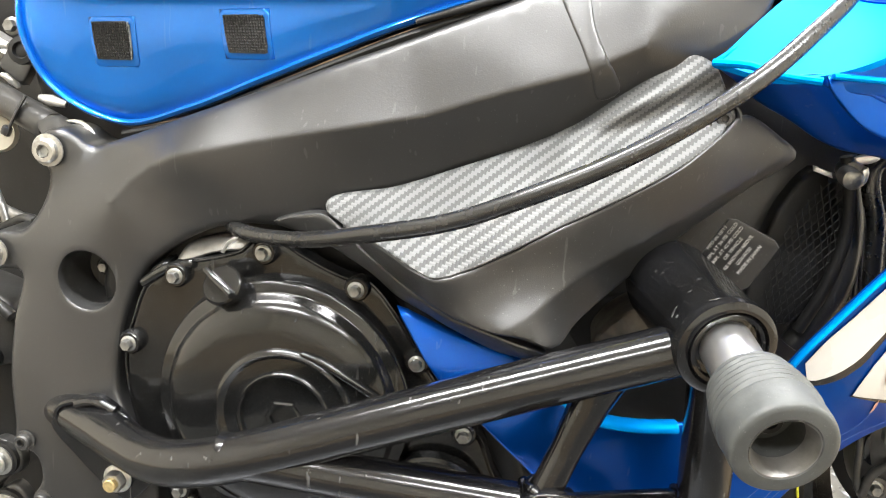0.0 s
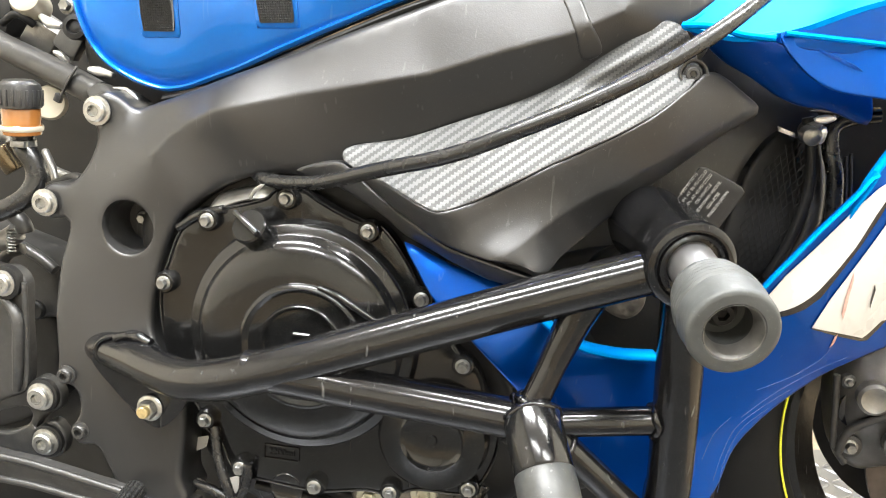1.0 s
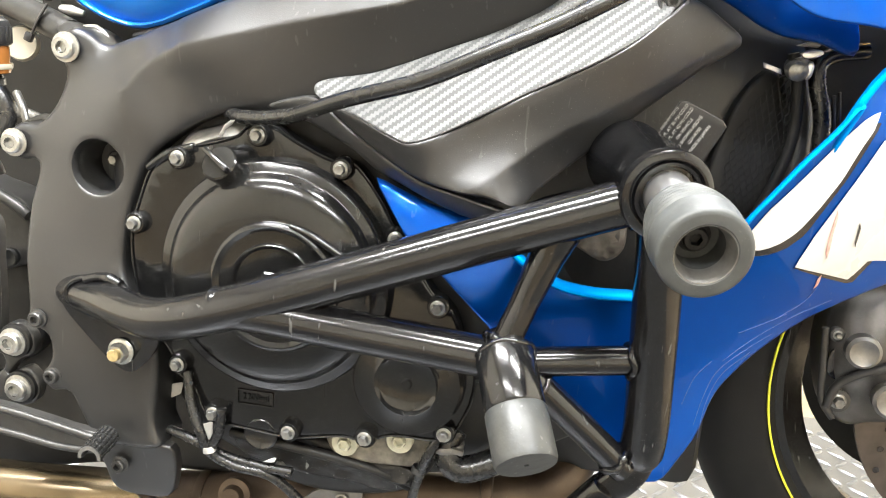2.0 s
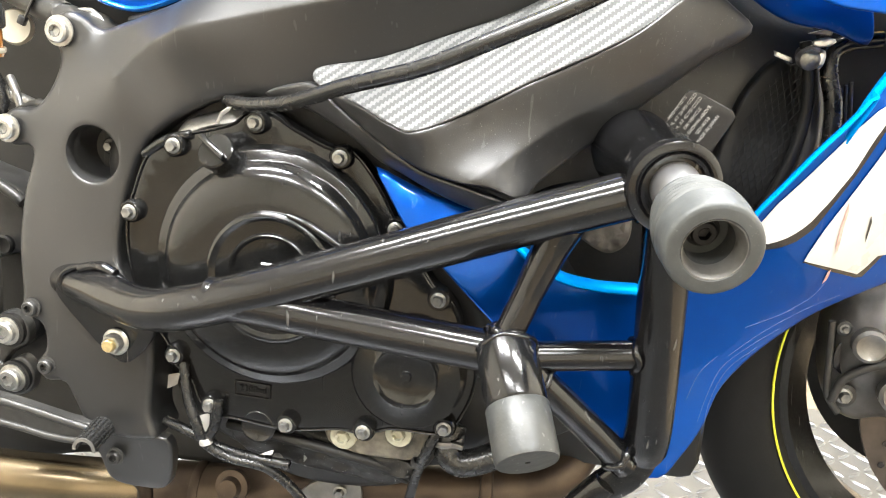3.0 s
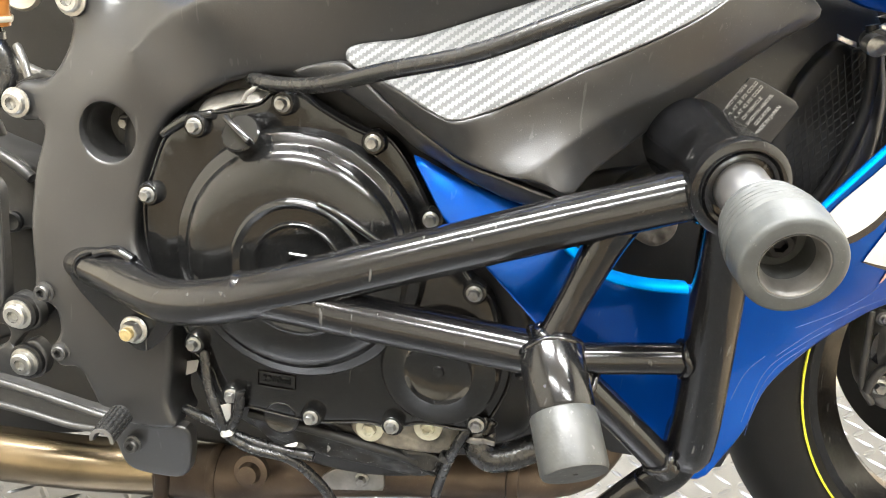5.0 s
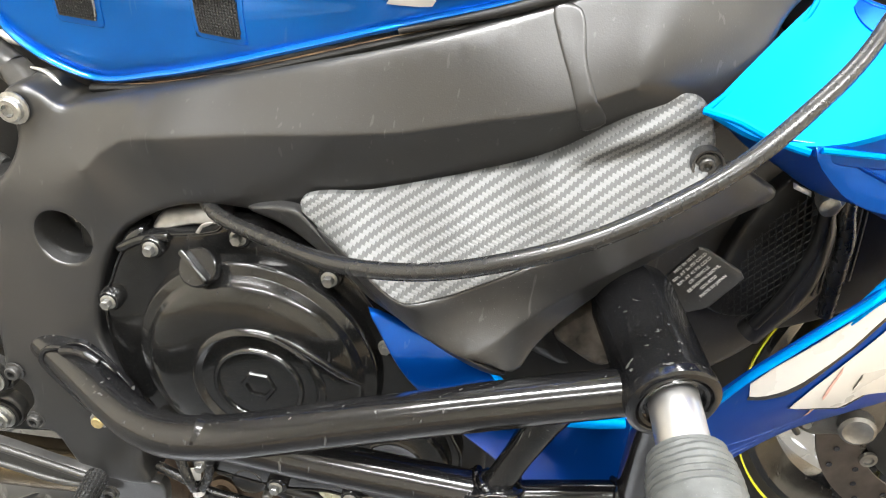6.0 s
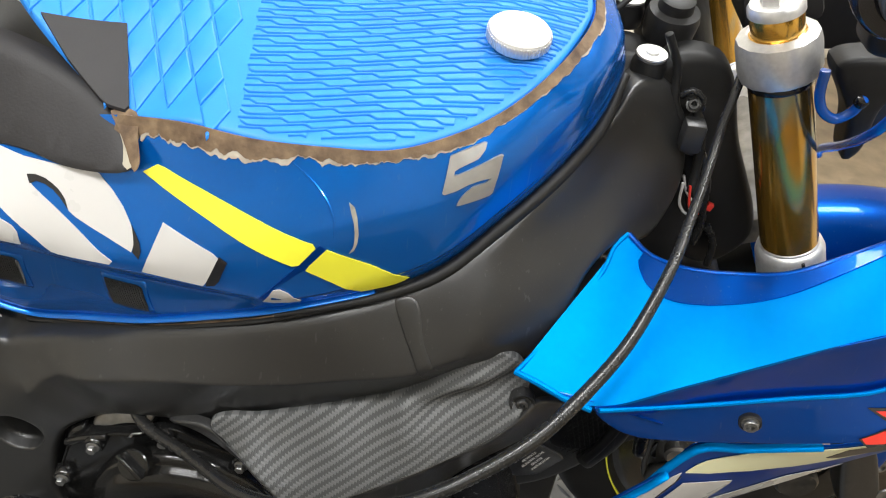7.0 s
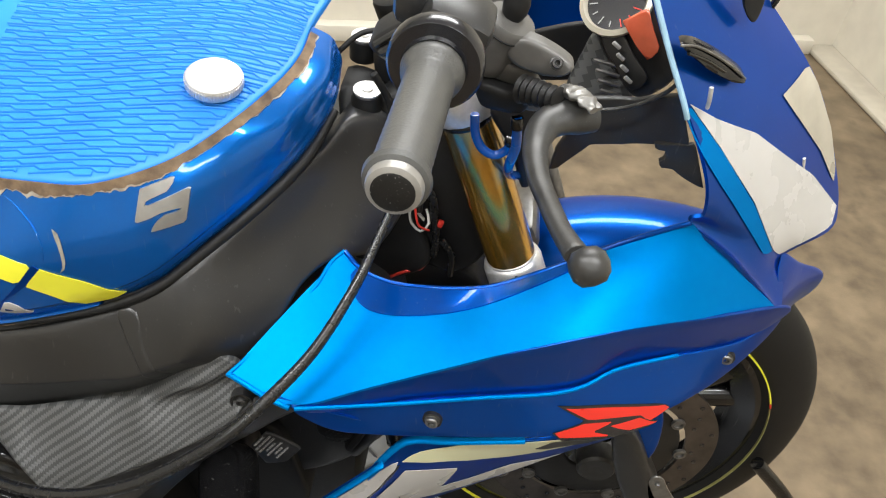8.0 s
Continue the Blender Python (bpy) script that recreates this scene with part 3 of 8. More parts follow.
def tread_lugs():
    verts, faces = [], []
    pitch = 0.033
    for i in range(int((PX1 - PX0) / pitch) - 1):
        for j in range(int((PY1 - PY0) / pitch) - 1):
            cx, cy = PX0 + (i + 1) * pitch, PY0 + (j + 1) * pitch
            if cx < -0.75 or cy < 0.6:
                continue
            a = radians(45 if (i + j) % 2 else -45)
            c, s = math.cos(a), math.sin(a)
            at = len(verts)
            for u, v, h in ((-0.0185, 0, 0), (-0.009, -0.0046, 0), (0.009, -0.0046, 0), (0.0185, 0, 0), (0.009, 0.0046, 0), (-0.009, 0.0046, 0), (-0.0115, 0, 0.002), (0.0115, 0, 0.002)):
                verts.append((cx + c * u - s * v, cy + s * u + c * v, GROUND + 0.006 + h))
            for q in ((0, 1, 6), (1, 2, 7, 6), (2, 3, 7), (3, 4, 7), (4, 5, 6, 7), (5, 0, 6)):
                faces.append([at + k for k in q])
    me = bpy.data.meshes.new("lug")
    me.from_pydata(verts, [], faces)
    bm = bmesh.new()
    bm.from_mesh(me)
    return bm


tagged(part("tread_pattern", tread_lugs(), "plate", tread), kind="stuff")

# ---- the motorcycle ----
MID = 1.05
bike = new("motorcycle")
bike.location = (0.15, MID, GROUND)
bike.empty_display_size = 0.1
tagged(bike, "blue sport motorcycle with a black crash cage on tread plate", "motorcycle")
bpy.context.view_layer.update()
HEX = mesh_of("hex_bolt", hex_bolt(), "bolt")
CAP = mesh_of("cap_bolt", cap_bolt(), "bolt")
CAPW = mesh_of("bright_cap_bolt", cap_bolt(0.0095), "bright_bolt")
CAPD = mesh_of("dark_cap_bolt", cap_bolt(0.0075), "grey_metal")

# -- frame --
hc = (-0.265, 0.69, 0.459)
hole = [(hc[0] + 0.0255 * math.cos(a), hc[2] + 0.0255 * math.sin(a)) for a in np.linspace(0, 2 * math.pi, 40, endpoint=False)]
frame_bm, FRAME = panel(
    [(-0.317, 0.7, 0.563), (-0.31, 0.7, 0.575), (-0.295, 0.7, 0.581), (-0.282, 0.7, 0.576), (-0.269, 0.705, 0.567), (-0.247, 0.705, 0.574), (-0.197, 0.7, 0.593), (-0.122, 0.69, 0.622), (-0.053, 0.68, 0.649), (0.01, 0.676, 0.674), (0.049, 0.676, 0.69)]
    + [(0.114, 0.69, 0.72), (0.147, 0.7, 0.741), (0.182, 0.72, 0.767), (0.216, 0.75, 0.797), (0.246, 0.79, 0.82)]
    + [(0.264, 0.82, 0.826), (0.285, 0.86, 0.844), (0.32, 0.88, 0.833), (0.345, 0.87, 0.789), (0.347, 0.85, 0.745), (0.323, 0.81, 0.717), (0.284, 0.77, 0.729), (0.262, 0.74, 0.718), (0.248, 0.715, 0.688), (0.227, 0.7, 0.638)]
    + [(0.19, 0.7, 0.628), (0.157, 0.7, 0.605), (0.118, 0.69, 0.581), (0.036, 0.685, 0.544), (-0.032, 0.68, 0.523), (-0.085, 0.677, 0.521), (-0.124, 0.675, 0.521), (-0.15, 0.677, 0.515), (-0.18, 0.68, 0.5), (-0.212, 0.682, 0.473), (-0.227, 0.682, 0.446), (-0.236, 0.68, 0.411), (-0.24, 0.678, 0.37)]
    + [(-0.234, 0.672, 0.352), (-0.206, 0.668, 0.313), (-0.203, 0.668, 0.27), (-0.206, 0.665, 0.219), (-0.199, 0.664, 0.199), (-0.247, 0.664, 0.194), (-0.267, 0.664, 0.198), (-0.283, 0.664, 0.225), (-0.293, 0.664, 0.242), (-0.312, 0.664, 0.241), (-0.32, 0.664, 0.254), (-0.31, 0.664, 0.275), (-0.314, 0.665, 0.297), (-0.331, 0.665, 0.306), (-0.333, 0.667, 0.329), (-0.337, 0.672, 0.371), (-0.335, 0.68, 0.417), (-0.33, 0.687, 0.458), (-0.354, 0.69, 0.458), (-0.365, 0.69, 0.472), (-0.353, 0.69, 0.49), (-0.329, 0.69, 0.493), (-0.314, 0.692, 0.509), (-0.305, 0.695, 0.53), (-0.305, 0.698, 0.544)],
    0.045, 0.006, 0.009, holes=[hole],
    extra=[(-0.177, 0.667, 0.573), (-0.09, 0.662, 0.594), (0.016, 0.658, 0.617), (0.074, 0.656, 0.638), (0.123, 0.656, 0.654), (-0.274, 0.68, 0.491), (-0.186, 0.676, 0.546), (0.108, 0.664, 0.63)] + [(0.17, 0.69, 0.726), (0.215, 0.735, 0.757), (0.261, 0.79, 0.779)],
    fold=([(-0.237, 0.529), (-0.223, 0.546), (-0.205, 0.56), (-0.177, 0.573), (-0.09, 0.594), (0.016, 0.617), (0.074, 0.638), (0.127, 0.655), (0.166, 0.675)], 0.42, 0.001), hole_r=0.0022)
frame_ob = part("frame", frame_bm, "frame", bike, "satin black painted aluminium main frame", 50)
part("frame_recess", lathe([(0.0262, 0.008), (0.0258, 0.002), (0.0245, -0.001), (0.0232, -0.004), (0.022, -0.03), (0.0, -0.03)], (hc[0], hc[1] + 0.004, hc[2]), (0, -1, 0), 40), "frame", frame_ob)
for t_, s_ in (((-0.301, 0.7, 0.563), 1.1), ((-0.351, 0.69, 0.474), 1.05)):
    shared("cap_bolt", CAPW, facing(t_[0], t_[1] - 0.004, t_[2], size=s_), frame_ob)
for t_ in ((-0.321, 0.668, 0.313), (-0.308, 0.668, 0.257)):
    shared("cap_bolt", CAPD, facing(t_[0], t_[1] - 0.003, t_[2], size=0.95), frame_ob)
hb = (-0.267, 0.715, 0.462)
shared("hex_bolt", HEX, facing(hb[0], hb[1], hb[2]), frame_ob)
part("dimple", tube([(hb[0], hb[1] + 0.02, hb[2]), (hb[0], hb[1], hb[2])], 0.0085, 20), "dark", frame_ob)
# welded seam band across the spar
weld_bm, _ = panel([(0.102, 0.712), (0.12, 0.713), (0.13, 0.684), (0.138, 0.668), (0.151, 0.642), (0.136, 0.635), (0.129, 0.653), (0.121, 0.671), (0.112, 0.687)], 0.004, 0.0025, 0.008, height=FRAME, rise=0.0013)
part("weld_seam", weld_bm, "frame", frame_ob)
# lower bracket under the frame
part("lower_bracket", panel([(-0.27, 0.668, 0.195), (-0.2, 0.668, 0.199), (-0.19, 0.67, 0.196), (-0.198, 0.68, 0.139), (-0.223, 0.68, 0.134), (-0.256, 0.68, 0.138), (-0.264, 0.675, 0.163)], 0.012, 0.003, 0.012)[0], "frame", bike)
lb = (-0.243, 0.668, 0.172)
shared("cap_bolt", CAPD, facing(lb[0], lb[1], lb[2], size=0.9), bike)

# -- fuel tank --
# rows from the rim up: rim, foot of the ledge, middle and top of the ledge, foot of the flank, belly, top
TANK_ROWS = [
    [(-0.342, 0.735, 0.700), (-0.335, 0.724, 0.655), (-0.312, 0.728, 0.612), (-0.253, 0.730, 0.588), (-0.186, 0.717, 0.606), (-0.121, 0.698, 0.633), (-0.058, 0.687, 0.660), (0.002, 0.681, 0.685), (0.085, 0.690, 0.714), (0.135, 0.703, 0.738), (0.176, 0.730, 0.770), (0.217, 0.765, 0.802), (0.250, 0.810, 0.829), (0.269, 0.860, 0.857), (0.265, 0.920, 0.871)],
    [(-0.340, 0.733, 0.705), (-0.326, 0.722, 0.660), (-0.305, 0.724, 0.625), (-0.252, 0.7225, 0.604), (-0.184, 0.711, 0.621), (-0.119, 0.694, 0.644), (-0.056, 0.685, 0.667), (0.004, 0.679, 0.689), (0.086, 0.688, 0.717), (0.135, 0.701, 0.741), (0.176, 0.727, 0.773), (0.217, 0.762, 0.805), (0.250, 0.807, 0.832), (0.2685, 0.859, 0.859), (0.2645, 0.920, 0.873)],
    [(-0.338, 0.730, 0.712), (-0.318, 0.722, 0.675), (-0.290, 0.719, 0.655), (-0.250, 0.717, 0.650), (-0.178, 0.703, 0.658), (-0.113, 0.690, 0.668), (-0.050, 0.682, 0.682), (0.008, 0.676, 0.697), (0.087, 0.685, 0.723), (0.135, 0.698, 0.747), (0.176, 0.724, 0.779), (0.216, 0.759, 0.810), (0.249, 0.803, 0.837), (0.268, 0.858, 0.863), (0.264, 0.920, 0.876)],
    [(-0.337, 0.725, 0.720), (-0.315, 0.718, 0.695), (-0.288, 0.717, 0.688), (-0.250, 0.7155, 0.686), (-0.172, 0.701, 0.688), (-0.106, 0.689, 0.690), (-0.044, 0.680, 0.695), (0.013, 0.672, 0.705), (0.088, 0.682, 0.731), (0.135, 0.6955, 0.754), (0.1755, 0.722, 0.785), (0.215, 0.757, 0.816), (0.247, 0.801, 0.842), (0.267, 0.857, 0.866), (0.263, 0.920, 0.879)],
    [(-0.336, 0.715, 0.728), (-0.312, 0.705, 0.714), (-0.285, 0.698, 0.708), (-0.248, 0.694, 0.7065), (-0.165, 0.681, 0.708), (-0.098, 0.675, 0.7095), (-0.036, 0.6695, 0.711), (0.018, 0.669, 0.716), (0.089, 0.680, 0.742), (0.135, 0.694, 0.764), (0.175, 0.720, 0.794), (0.213, 0.756, 0.824), (0.245, 0.799, 0.849), (0.265, 0.857, 0.872), (0.261, 0.920, 0.883)],
    [(-0.360, 0.720, 0.760), (-0.310, 0.700, 0.745), (-0.280, 0.690, 0.740), (-0.220, 0.688, 0.737), (-0.128, 0.683, 0.740), (-0.065, 0.676, 0.750), (-0.009, 0.671, 0.767), (0.043, 0.671, 0.782), (0.089, 0.680, 0.795), (0.133, 0.697, 0.811), (0.171, 0.722, 0.835), (0.208, 0.758, 0.859), (0.239, 0.800, 0.876), (0.259, 0.860, 0.888), (0.253, 0.920, 0.897)],
    [(-0.380, 0.770, 0.775), (-0.320, 0.775, 0.785), (-0.244, 0.757, 0.800), (-0.175, 0.738, 0.812), (-0.116, 0.725, 0.826), (-0.069, 0.712, 0.835), (-0.015, 0.705, 0.834), (0.041, 0.700, 0.839), (0.087, 0.700, 0.844), (0.126, 0.715, 0.852), (0.162, 0.738, 0.864), (0.195, 0.770, 0.882), (0.223, 0.825, 0.894), (0.234, 0.865, 0.902), (0.234, 0.920, 0.905)],
]
TANK_PLACE = loft(*TANK_ROWS)
tank = part("fuel_tank", skin(TANK_PLACE, 120, 56, 0.004), "tank_blue", bike, "deep metallic blue steel tank with worn rim")
TANK = lying_on([tank], height_of(TANK_PLACE, 0.0, 0.84, 18, 8))
# flat flange along the lower rim, its paint chipped underneath
RIM = [(p[0], p[1] + 0.001, p[2] - 0.002) for p in TANK_ROWS[0][:12]]
part("tank_rim", tube(RIM[:9], 0.0062, 10, 0.008, flat=0.55), "tank_blue", tank)
# Black strips stand in for the shadow in the gap under the tank.
part("gap_shadow", tube([(p[0], p[1] + 0.001, p[2] - 0.0105) for p in RIM[3:9]], 0.0052, 10, 0.008, flat=0.8), "rubber", tank, "black strip for the shadowed gap between tank and frame")
part("gap_shadow", tube([(p[0] + 0.002, p[1] - 0.005, p[2] - 0.004) for p in TANK_ROWS[0][7:14]], [0.002, 0.0042, 0.0055, 0.0062, 0.0062, 0.006, 0.004], 12, 0.008), "rubber", tank, "black strip for the shadowed gap between tank and frame")
part("rim_wear", tube([(p[0], p[1] - 0.0012, p[2] - 0.0072) for p in RIM[3:9]], [0.0004, 0.0012, 0.0007, 0.0013, 0.0008, 0.0003], 8, 0.006), "rust", tank, "chipped rusty underside of the rim")


def up(edge):
    """A line between the belly, 0.5, and the top, 1, of the flank."""
    return 2 / 3 + edge / 3


def ragged(s):
    edge = 0.92 - 0.075 * min(1.0, max(0.0, (s - 0.55) * 4)) + 0.022 * noise.noise(Vector((s * 23, 0.3, 0))) + 0.028 * noise.noise(Vector((s * 90, 1.3, 0))) + 0.012 * noise.noise(Vector((s * 300, 2.3, 0)))
    return edge - 0.12 * max(0.0, 1 - abs(s - 0.288) / 0.012)


part("glue_edge", skin(TANK_PLACE, 320, 6, 0.0025, 0.27, 0.985, lambda s: up(ragged(s)), None, 0.0014), "rust", tank, "rust-brown glue edge")


def bare(s):
    return ragged(s) - 0.006 - 0.045 * max(0.0, noise.noise(Vector((s * 40, 5.3, 0)))) - 0.02 * max(0.0, noise.noise(Vector((s * 170, 7.3, 0))))


part("bare_metal_edge", skin(TANK_PLACE, 320, 4, 0.002, 0.30, 0.985, lambda s: up(bare(s)), lambda s: up(ragged(s)), 0.0009), "scuffed", tank, "thin line of bare worn metal")
for q in ([(-0.1033, 0.7914), (-0.0899, 0.8007), (0.0412, 0.7701), (0.0246, 0.7463)], [(0.0478, 0.767), (0.0805, 0.7521), (0.1129, 0.7319), (0.0989, 0.7222), (0.0748, 0.7154), (0.0509, 0.7321), (0.0309, 0.7445)]):
    decal("stripe", q, TANK, "yellow", tank, label="fluorescent yellow stripe")
decal("white_shape", [(-0.0842, 0.7594), (-0.0368, 0.7442), (-0.0514, 0.7097), (-0.1038, 0.7114)], TANK, "white", tank)
decal("black_shadow", [(-0.0368, 0.7442), (-0.0301, 0.7408), (-0.0403, 0.7134), (-0.0514, 0.7097)], TANK, "black_vinyl", tank)
decal("white_shape", [(-0.0051, 0.6986), (0.0072, 0.7213), (0.0158, 0.7187), (0.0287, 0.7029), (0.0229, 0.6997)], TANK, "white", tank)
decal("white_letter", [(-0.257, 0.7801), (-0.2288, 0.7807), (-0.2078, 0.7792), (-0.176, 0.78), (-0.1479, 0.7822), (-0.1407, 0.7812), (-0.1295, 0.7732), (-0.1191, 0.7631), (-0.111, 0.7507), (-0.1083, 0.7394), (-0.1097, 0.7295), (-0.1435, 0.7419), (-0.1637, 0.7498), (-0.1652, 0.7551), (-0.1734, 0.7646), (-0.185, 0.7696), (-0.1957, 0.7709), (-0.2016, 0.7695), (-0.2019, 0.7664), (-0.1913, 0.7603), (-0.1739, 0.7509), (-0.1546, 0.7378), (-0.1383, 0.7242), (-0.128, 0.7182), (-0.1278, 0.7131), (-0.1799, 0.7118), (-0.1937, 0.7258), (-0.2141, 0.7398), (-0.2343, 0.7541), (-0.2457, 0.7637), (-0.2537, 0.7728)], TANK, "white", tank)
decal("white_letter", [(-0.267, 0.7542), (-0.2466, 0.7472), (-0.2418, 0.7454), (-0.2253, 0.738), (-0.2076, 0.7307), (-0.2071, 0.7202), (-0.2074, 0.7133), (-0.2338, 0.7111), (-0.2469, 0.7122), (-0.2588, 0.7179)], TANK, "white", tank)
decal("black_shadow", [(-0.111, 0.7507), (-0.1042, 0.7404), (-0.1024, 0.7325), (-0.1046, 0.725), (-0.1097, 0.7295), (-0.1083, 0.7394)], TANK, "black_vinyl", tank, rise=0.0012)
decal("emblem", [(0.1314, 0.8404), (0.1462, 0.8456), (0.1575, 0.8491), (0.1574, 0.8451), (0.1531, 0.8385), (0.1372, 0.8317), (0.1355, 0.8296), (0.1363, 0.8266), (0.1497, 0.8319), (0.1673, 0.8393), (0.1711, 0.8403), (0.1696, 0.8248), (0.1671, 0.8085), (0.1543, 0.8062), (0.1409, 0.8039), (0.1418, 0.8073), (0.1445, 0.8124), (0.1514, 0.8185), (0.158, 0.8195), (0.1644, 0.8215), (0.1648, 0.8236), (0.1564, 0.8229), (0.1479, 0.8207), (0.1392, 0.8165), (0.129, 0.8137), (0.1304, 0.8276)], TANK, "emblem", tank, rise=0.0024, thick=0.0022, step=0.006, label="satin silver angular emblem")
for q in ([(-0.273, 0.670), (-0.230, 0.673), (-0.227, 0.633), (-0.269, 0.631)], [(-0.153, 0.682), (-0.110, 0.685), (-0.106, 0.647), (-0.148, 0.645)]):
    part("tape_recess", panel(q, 0.002, 0.0012, 0.01, height=TANK, rise=0.0013, smooth=None)[0], "tank_blue", tank)
for q in ([(-0.2694, 0.6665), (-0.2346, 0.6688), (-0.232, 0.6382), (-0.2658, 0.6369)], [(-0.149, 0.6781), (-0.1141, 0.6802), (-0.1101, 0.6515), (-0.144, 0.6499)]):
    decal("hook_tape_patch", q, TANK, "velcro", tank, rise=0.0025, thick=0.002, label="black hook tape patch")
    rows_h = []
    for k in range(15):
        f0 = (k + 0.5) / 15
        p0, p1 = (1 - f0) * np.array(q[0]) + f0 * np.array(q[1]), (1 - f0) * np.array(q[3]) + f0 * np.array(q[2])
        pts = [p0 + (p1 - p0) * s for s in np.linspace(0.03, 0.97, 26)]
        ys = TANK(pts)
        rows_h.append(tube([(p[0] + 0.0004 * noise.noise(Vector((p[0] * 900, p[1] * 900, k))), y - 0.0026 - 0.0007 * (n % 2), p[1]) for n, (p, y) in enumerate(zip(pts, ys))], 0.0008, 5, smooth=False))
    tagged(part("hook_tape", join(*rows_h), "velcro", tank), kind="stuff")
decal("black_shadow", [(-0.2016, 0.7695), (-0.1957, 0.7709), (-0.1835, 0.7695), (-0.1734, 0.7646), (-0.1664, 0.7579), (-0.1637, 0.7498), (-0.167, 0.7548), (-0.1754, 0.7625), (-0.1852, 0.766), (-0.1939, 0.7668), (-0.1964, 0.7629), (-0.2019, 0.7664)], TANK, "black_vinyl", tank, rise=0.0016)
decal("dark_stripe", [(0.0424, 0.7702), (0.0478, 0.767), (0.0309, 0.7445), (0.0072, 0.7213), (-0.0051, 0.6986), (-0.0084, 0.7039), (0.0246, 0.7463)], TANK, "blue", tank, rise=0.0007)
part("tank_crease", tube([(p[0], float(TANK([p])[0]) + 0.0002, p[1]) for p in [(0.0169, 0.8237), (0.0301, 0.8172), (0.0448, 0.805), (0.0524, 0.7902), (0.0524, 0.776)]], [0.0006, 0.0011, 0.0013, 0.0011, 0.0006], 8), "tank_blue", tank)
# chip of bare paint
decal("paint_chip", [(0.0618, 0.8066), (0.0653, 0.8071), (0.0693, 0.7956), (0.0711, 0.7831), (0.0702, 0.7711), (0.0661, 0.7623), (0.0644, 0.7632), (0.0685, 0.7725), (0.0677, 0.7894)], TANK, "scuffed", tank)

# -- tank pad: grooved foam --
PADRIM = [(-0.118, 0.73, 0.825), (-0.07, 0.717, 0.834), (-0.017, 0.71, 0.832), (0.04, 0.705, 0.837), (0.086, 0.705, 0.843), (0.126, 0.72, 0.851), (0.162, 0.743, 0.863), (0.195, 0.775, 0.881), (0.221, 0.83, 0.893), (0.233, 0.87, 0.902), (0.232, 0.925, 0.904)]
pad_rim = PADRIM + [(0.245, 1.02, 0.925), (0.20, 1.10, 0.90), (0.10, 1.17, 0.85), (-0.1, 1.18, 0.85), (-0.26, 1.15, 0.87), (-0.30, 0.95, 0.905), (-0.25, 0.82, 0.89)]
pad_bm, PAD = panel(pad_rim, 0.008, 0.003, 0.011, axis=2, extra=[(0.17, 0.80, 0.893), (0.05, 0.82, 0.885), (0.05, 0.95, 0.905), (-0.1, 0.85, 0.89), (0.18, 0.95, 0.918)])
pad = part("tank_pad", pad_bm, "pad", bike, "light blue grooved foam tank pad", 60)
PAD_LOOP = even(spline(np.array([p[:2] for p in pad_rim]), 0.01, closed=True), 0.008)


def on_pad(p, gap=0.005):
    p = np.atleast_2d(np.array(p))
    return inside(p, PAD_LOOP) & (to_edge(p, PAD_LOOP) > gap)


def seam_x(y):
    return -0.033 - 0.10 * (y - 0.70)


def wave_ribs():
    """Long slanting ribs with narrow grooves between them, on the front half of the pad."""
    verts, faces = [], []
    row, wave = 0.0046, 0.05
    xs = np.arange(-0.12, 0.27, 0.0023)

    def groove(j, x):
        t = (x / wave + 0.5 * (j % 2) + 0.13 * math.sin(j * 1.7)) % 1.0
        saw = t / 0.86 if t < 0.86 else (1 - t) / 0.14
        return 0.66 + j * row + 0.0034 * (saw - 0.5)

    for j in range(121):
        last = None
        for x in xs:
            y0, y1 = groove(j, x), groove(j + 1, x)
            ymid = (y0 + y1) / 2
            ok = y1 - y0 > 0.0014 and x > seam_x(ymid) + 0.003 and on_pad([(x, y0), (x, y1)], 0.004).all()
            if not ok:
                last = None
                continue
            ys = [y0 + 0.0003, y0 + 0.0005, y0 + 0.0010, y1 - 0.0009, y1 - 0.0005, y1 - 0.0003]
            up = [-0.0008, 0.0015, 0.0019, 0.0010, 0.0006, -0.0008]
            zs = -PAD([(x, yy) for yy in ys])
            at = len(verts)
            verts += [(x, yy, zz + h) for yy, zz, h in zip(ys, zs, up)]
            if last is not None:
                faces += [(last + k, at + k, at + k + 1, last + k + 1) for k in range(5)]
            last = at
    return verts, faces


def lozenges():
    """Raised lozenges on the rear half of the pad."""
    verts, faces = [], []
    dx, dy = 0.0255, 0.056
    for ia in range(-40, 60):
        for ib in range(-60, 40):
            a, b = ia + 0.5, ib + 0.5
            x, y = (a + b) * dx / 2, (a - b) * dy / 2 + 0.70
            if not (-0.34 < x and 0.6 < y < 1.25):
                continue
            corners = [(x + sx * dx / 2, y + sy * dy / 2) for sx, sy in ((-1, 0), (0, -1), (1, 0), (0, 1))]
            if x + dx / 2 > seam_x(y) - 0.002 or not on_pad([(x, y)], 0.012)[0]:
                continue
            at = len(verts)
            for s, h in ((0.93, -0.001), (0.90, 0.0016), (0.80, 0.0024)):
                pts = [(x + (px - x) * s, y + (py - y) * s) for px, py in corners]
                verts += [(px, py, zz + h) for (px, py), zz in zip(pts, -PAD(pts))]
            for k in range(4):
                k2 = (k + 1) % 4
                faces += [(at + k, at + k2, at + 4 + k2, at + 4 + k), (at + 4 + k, at + 4 + k2, at + 8 + k2, at + 8 + k)]
            faces.append((at + 8, at + 9, at + 10, at + 11))
    return verts, faces


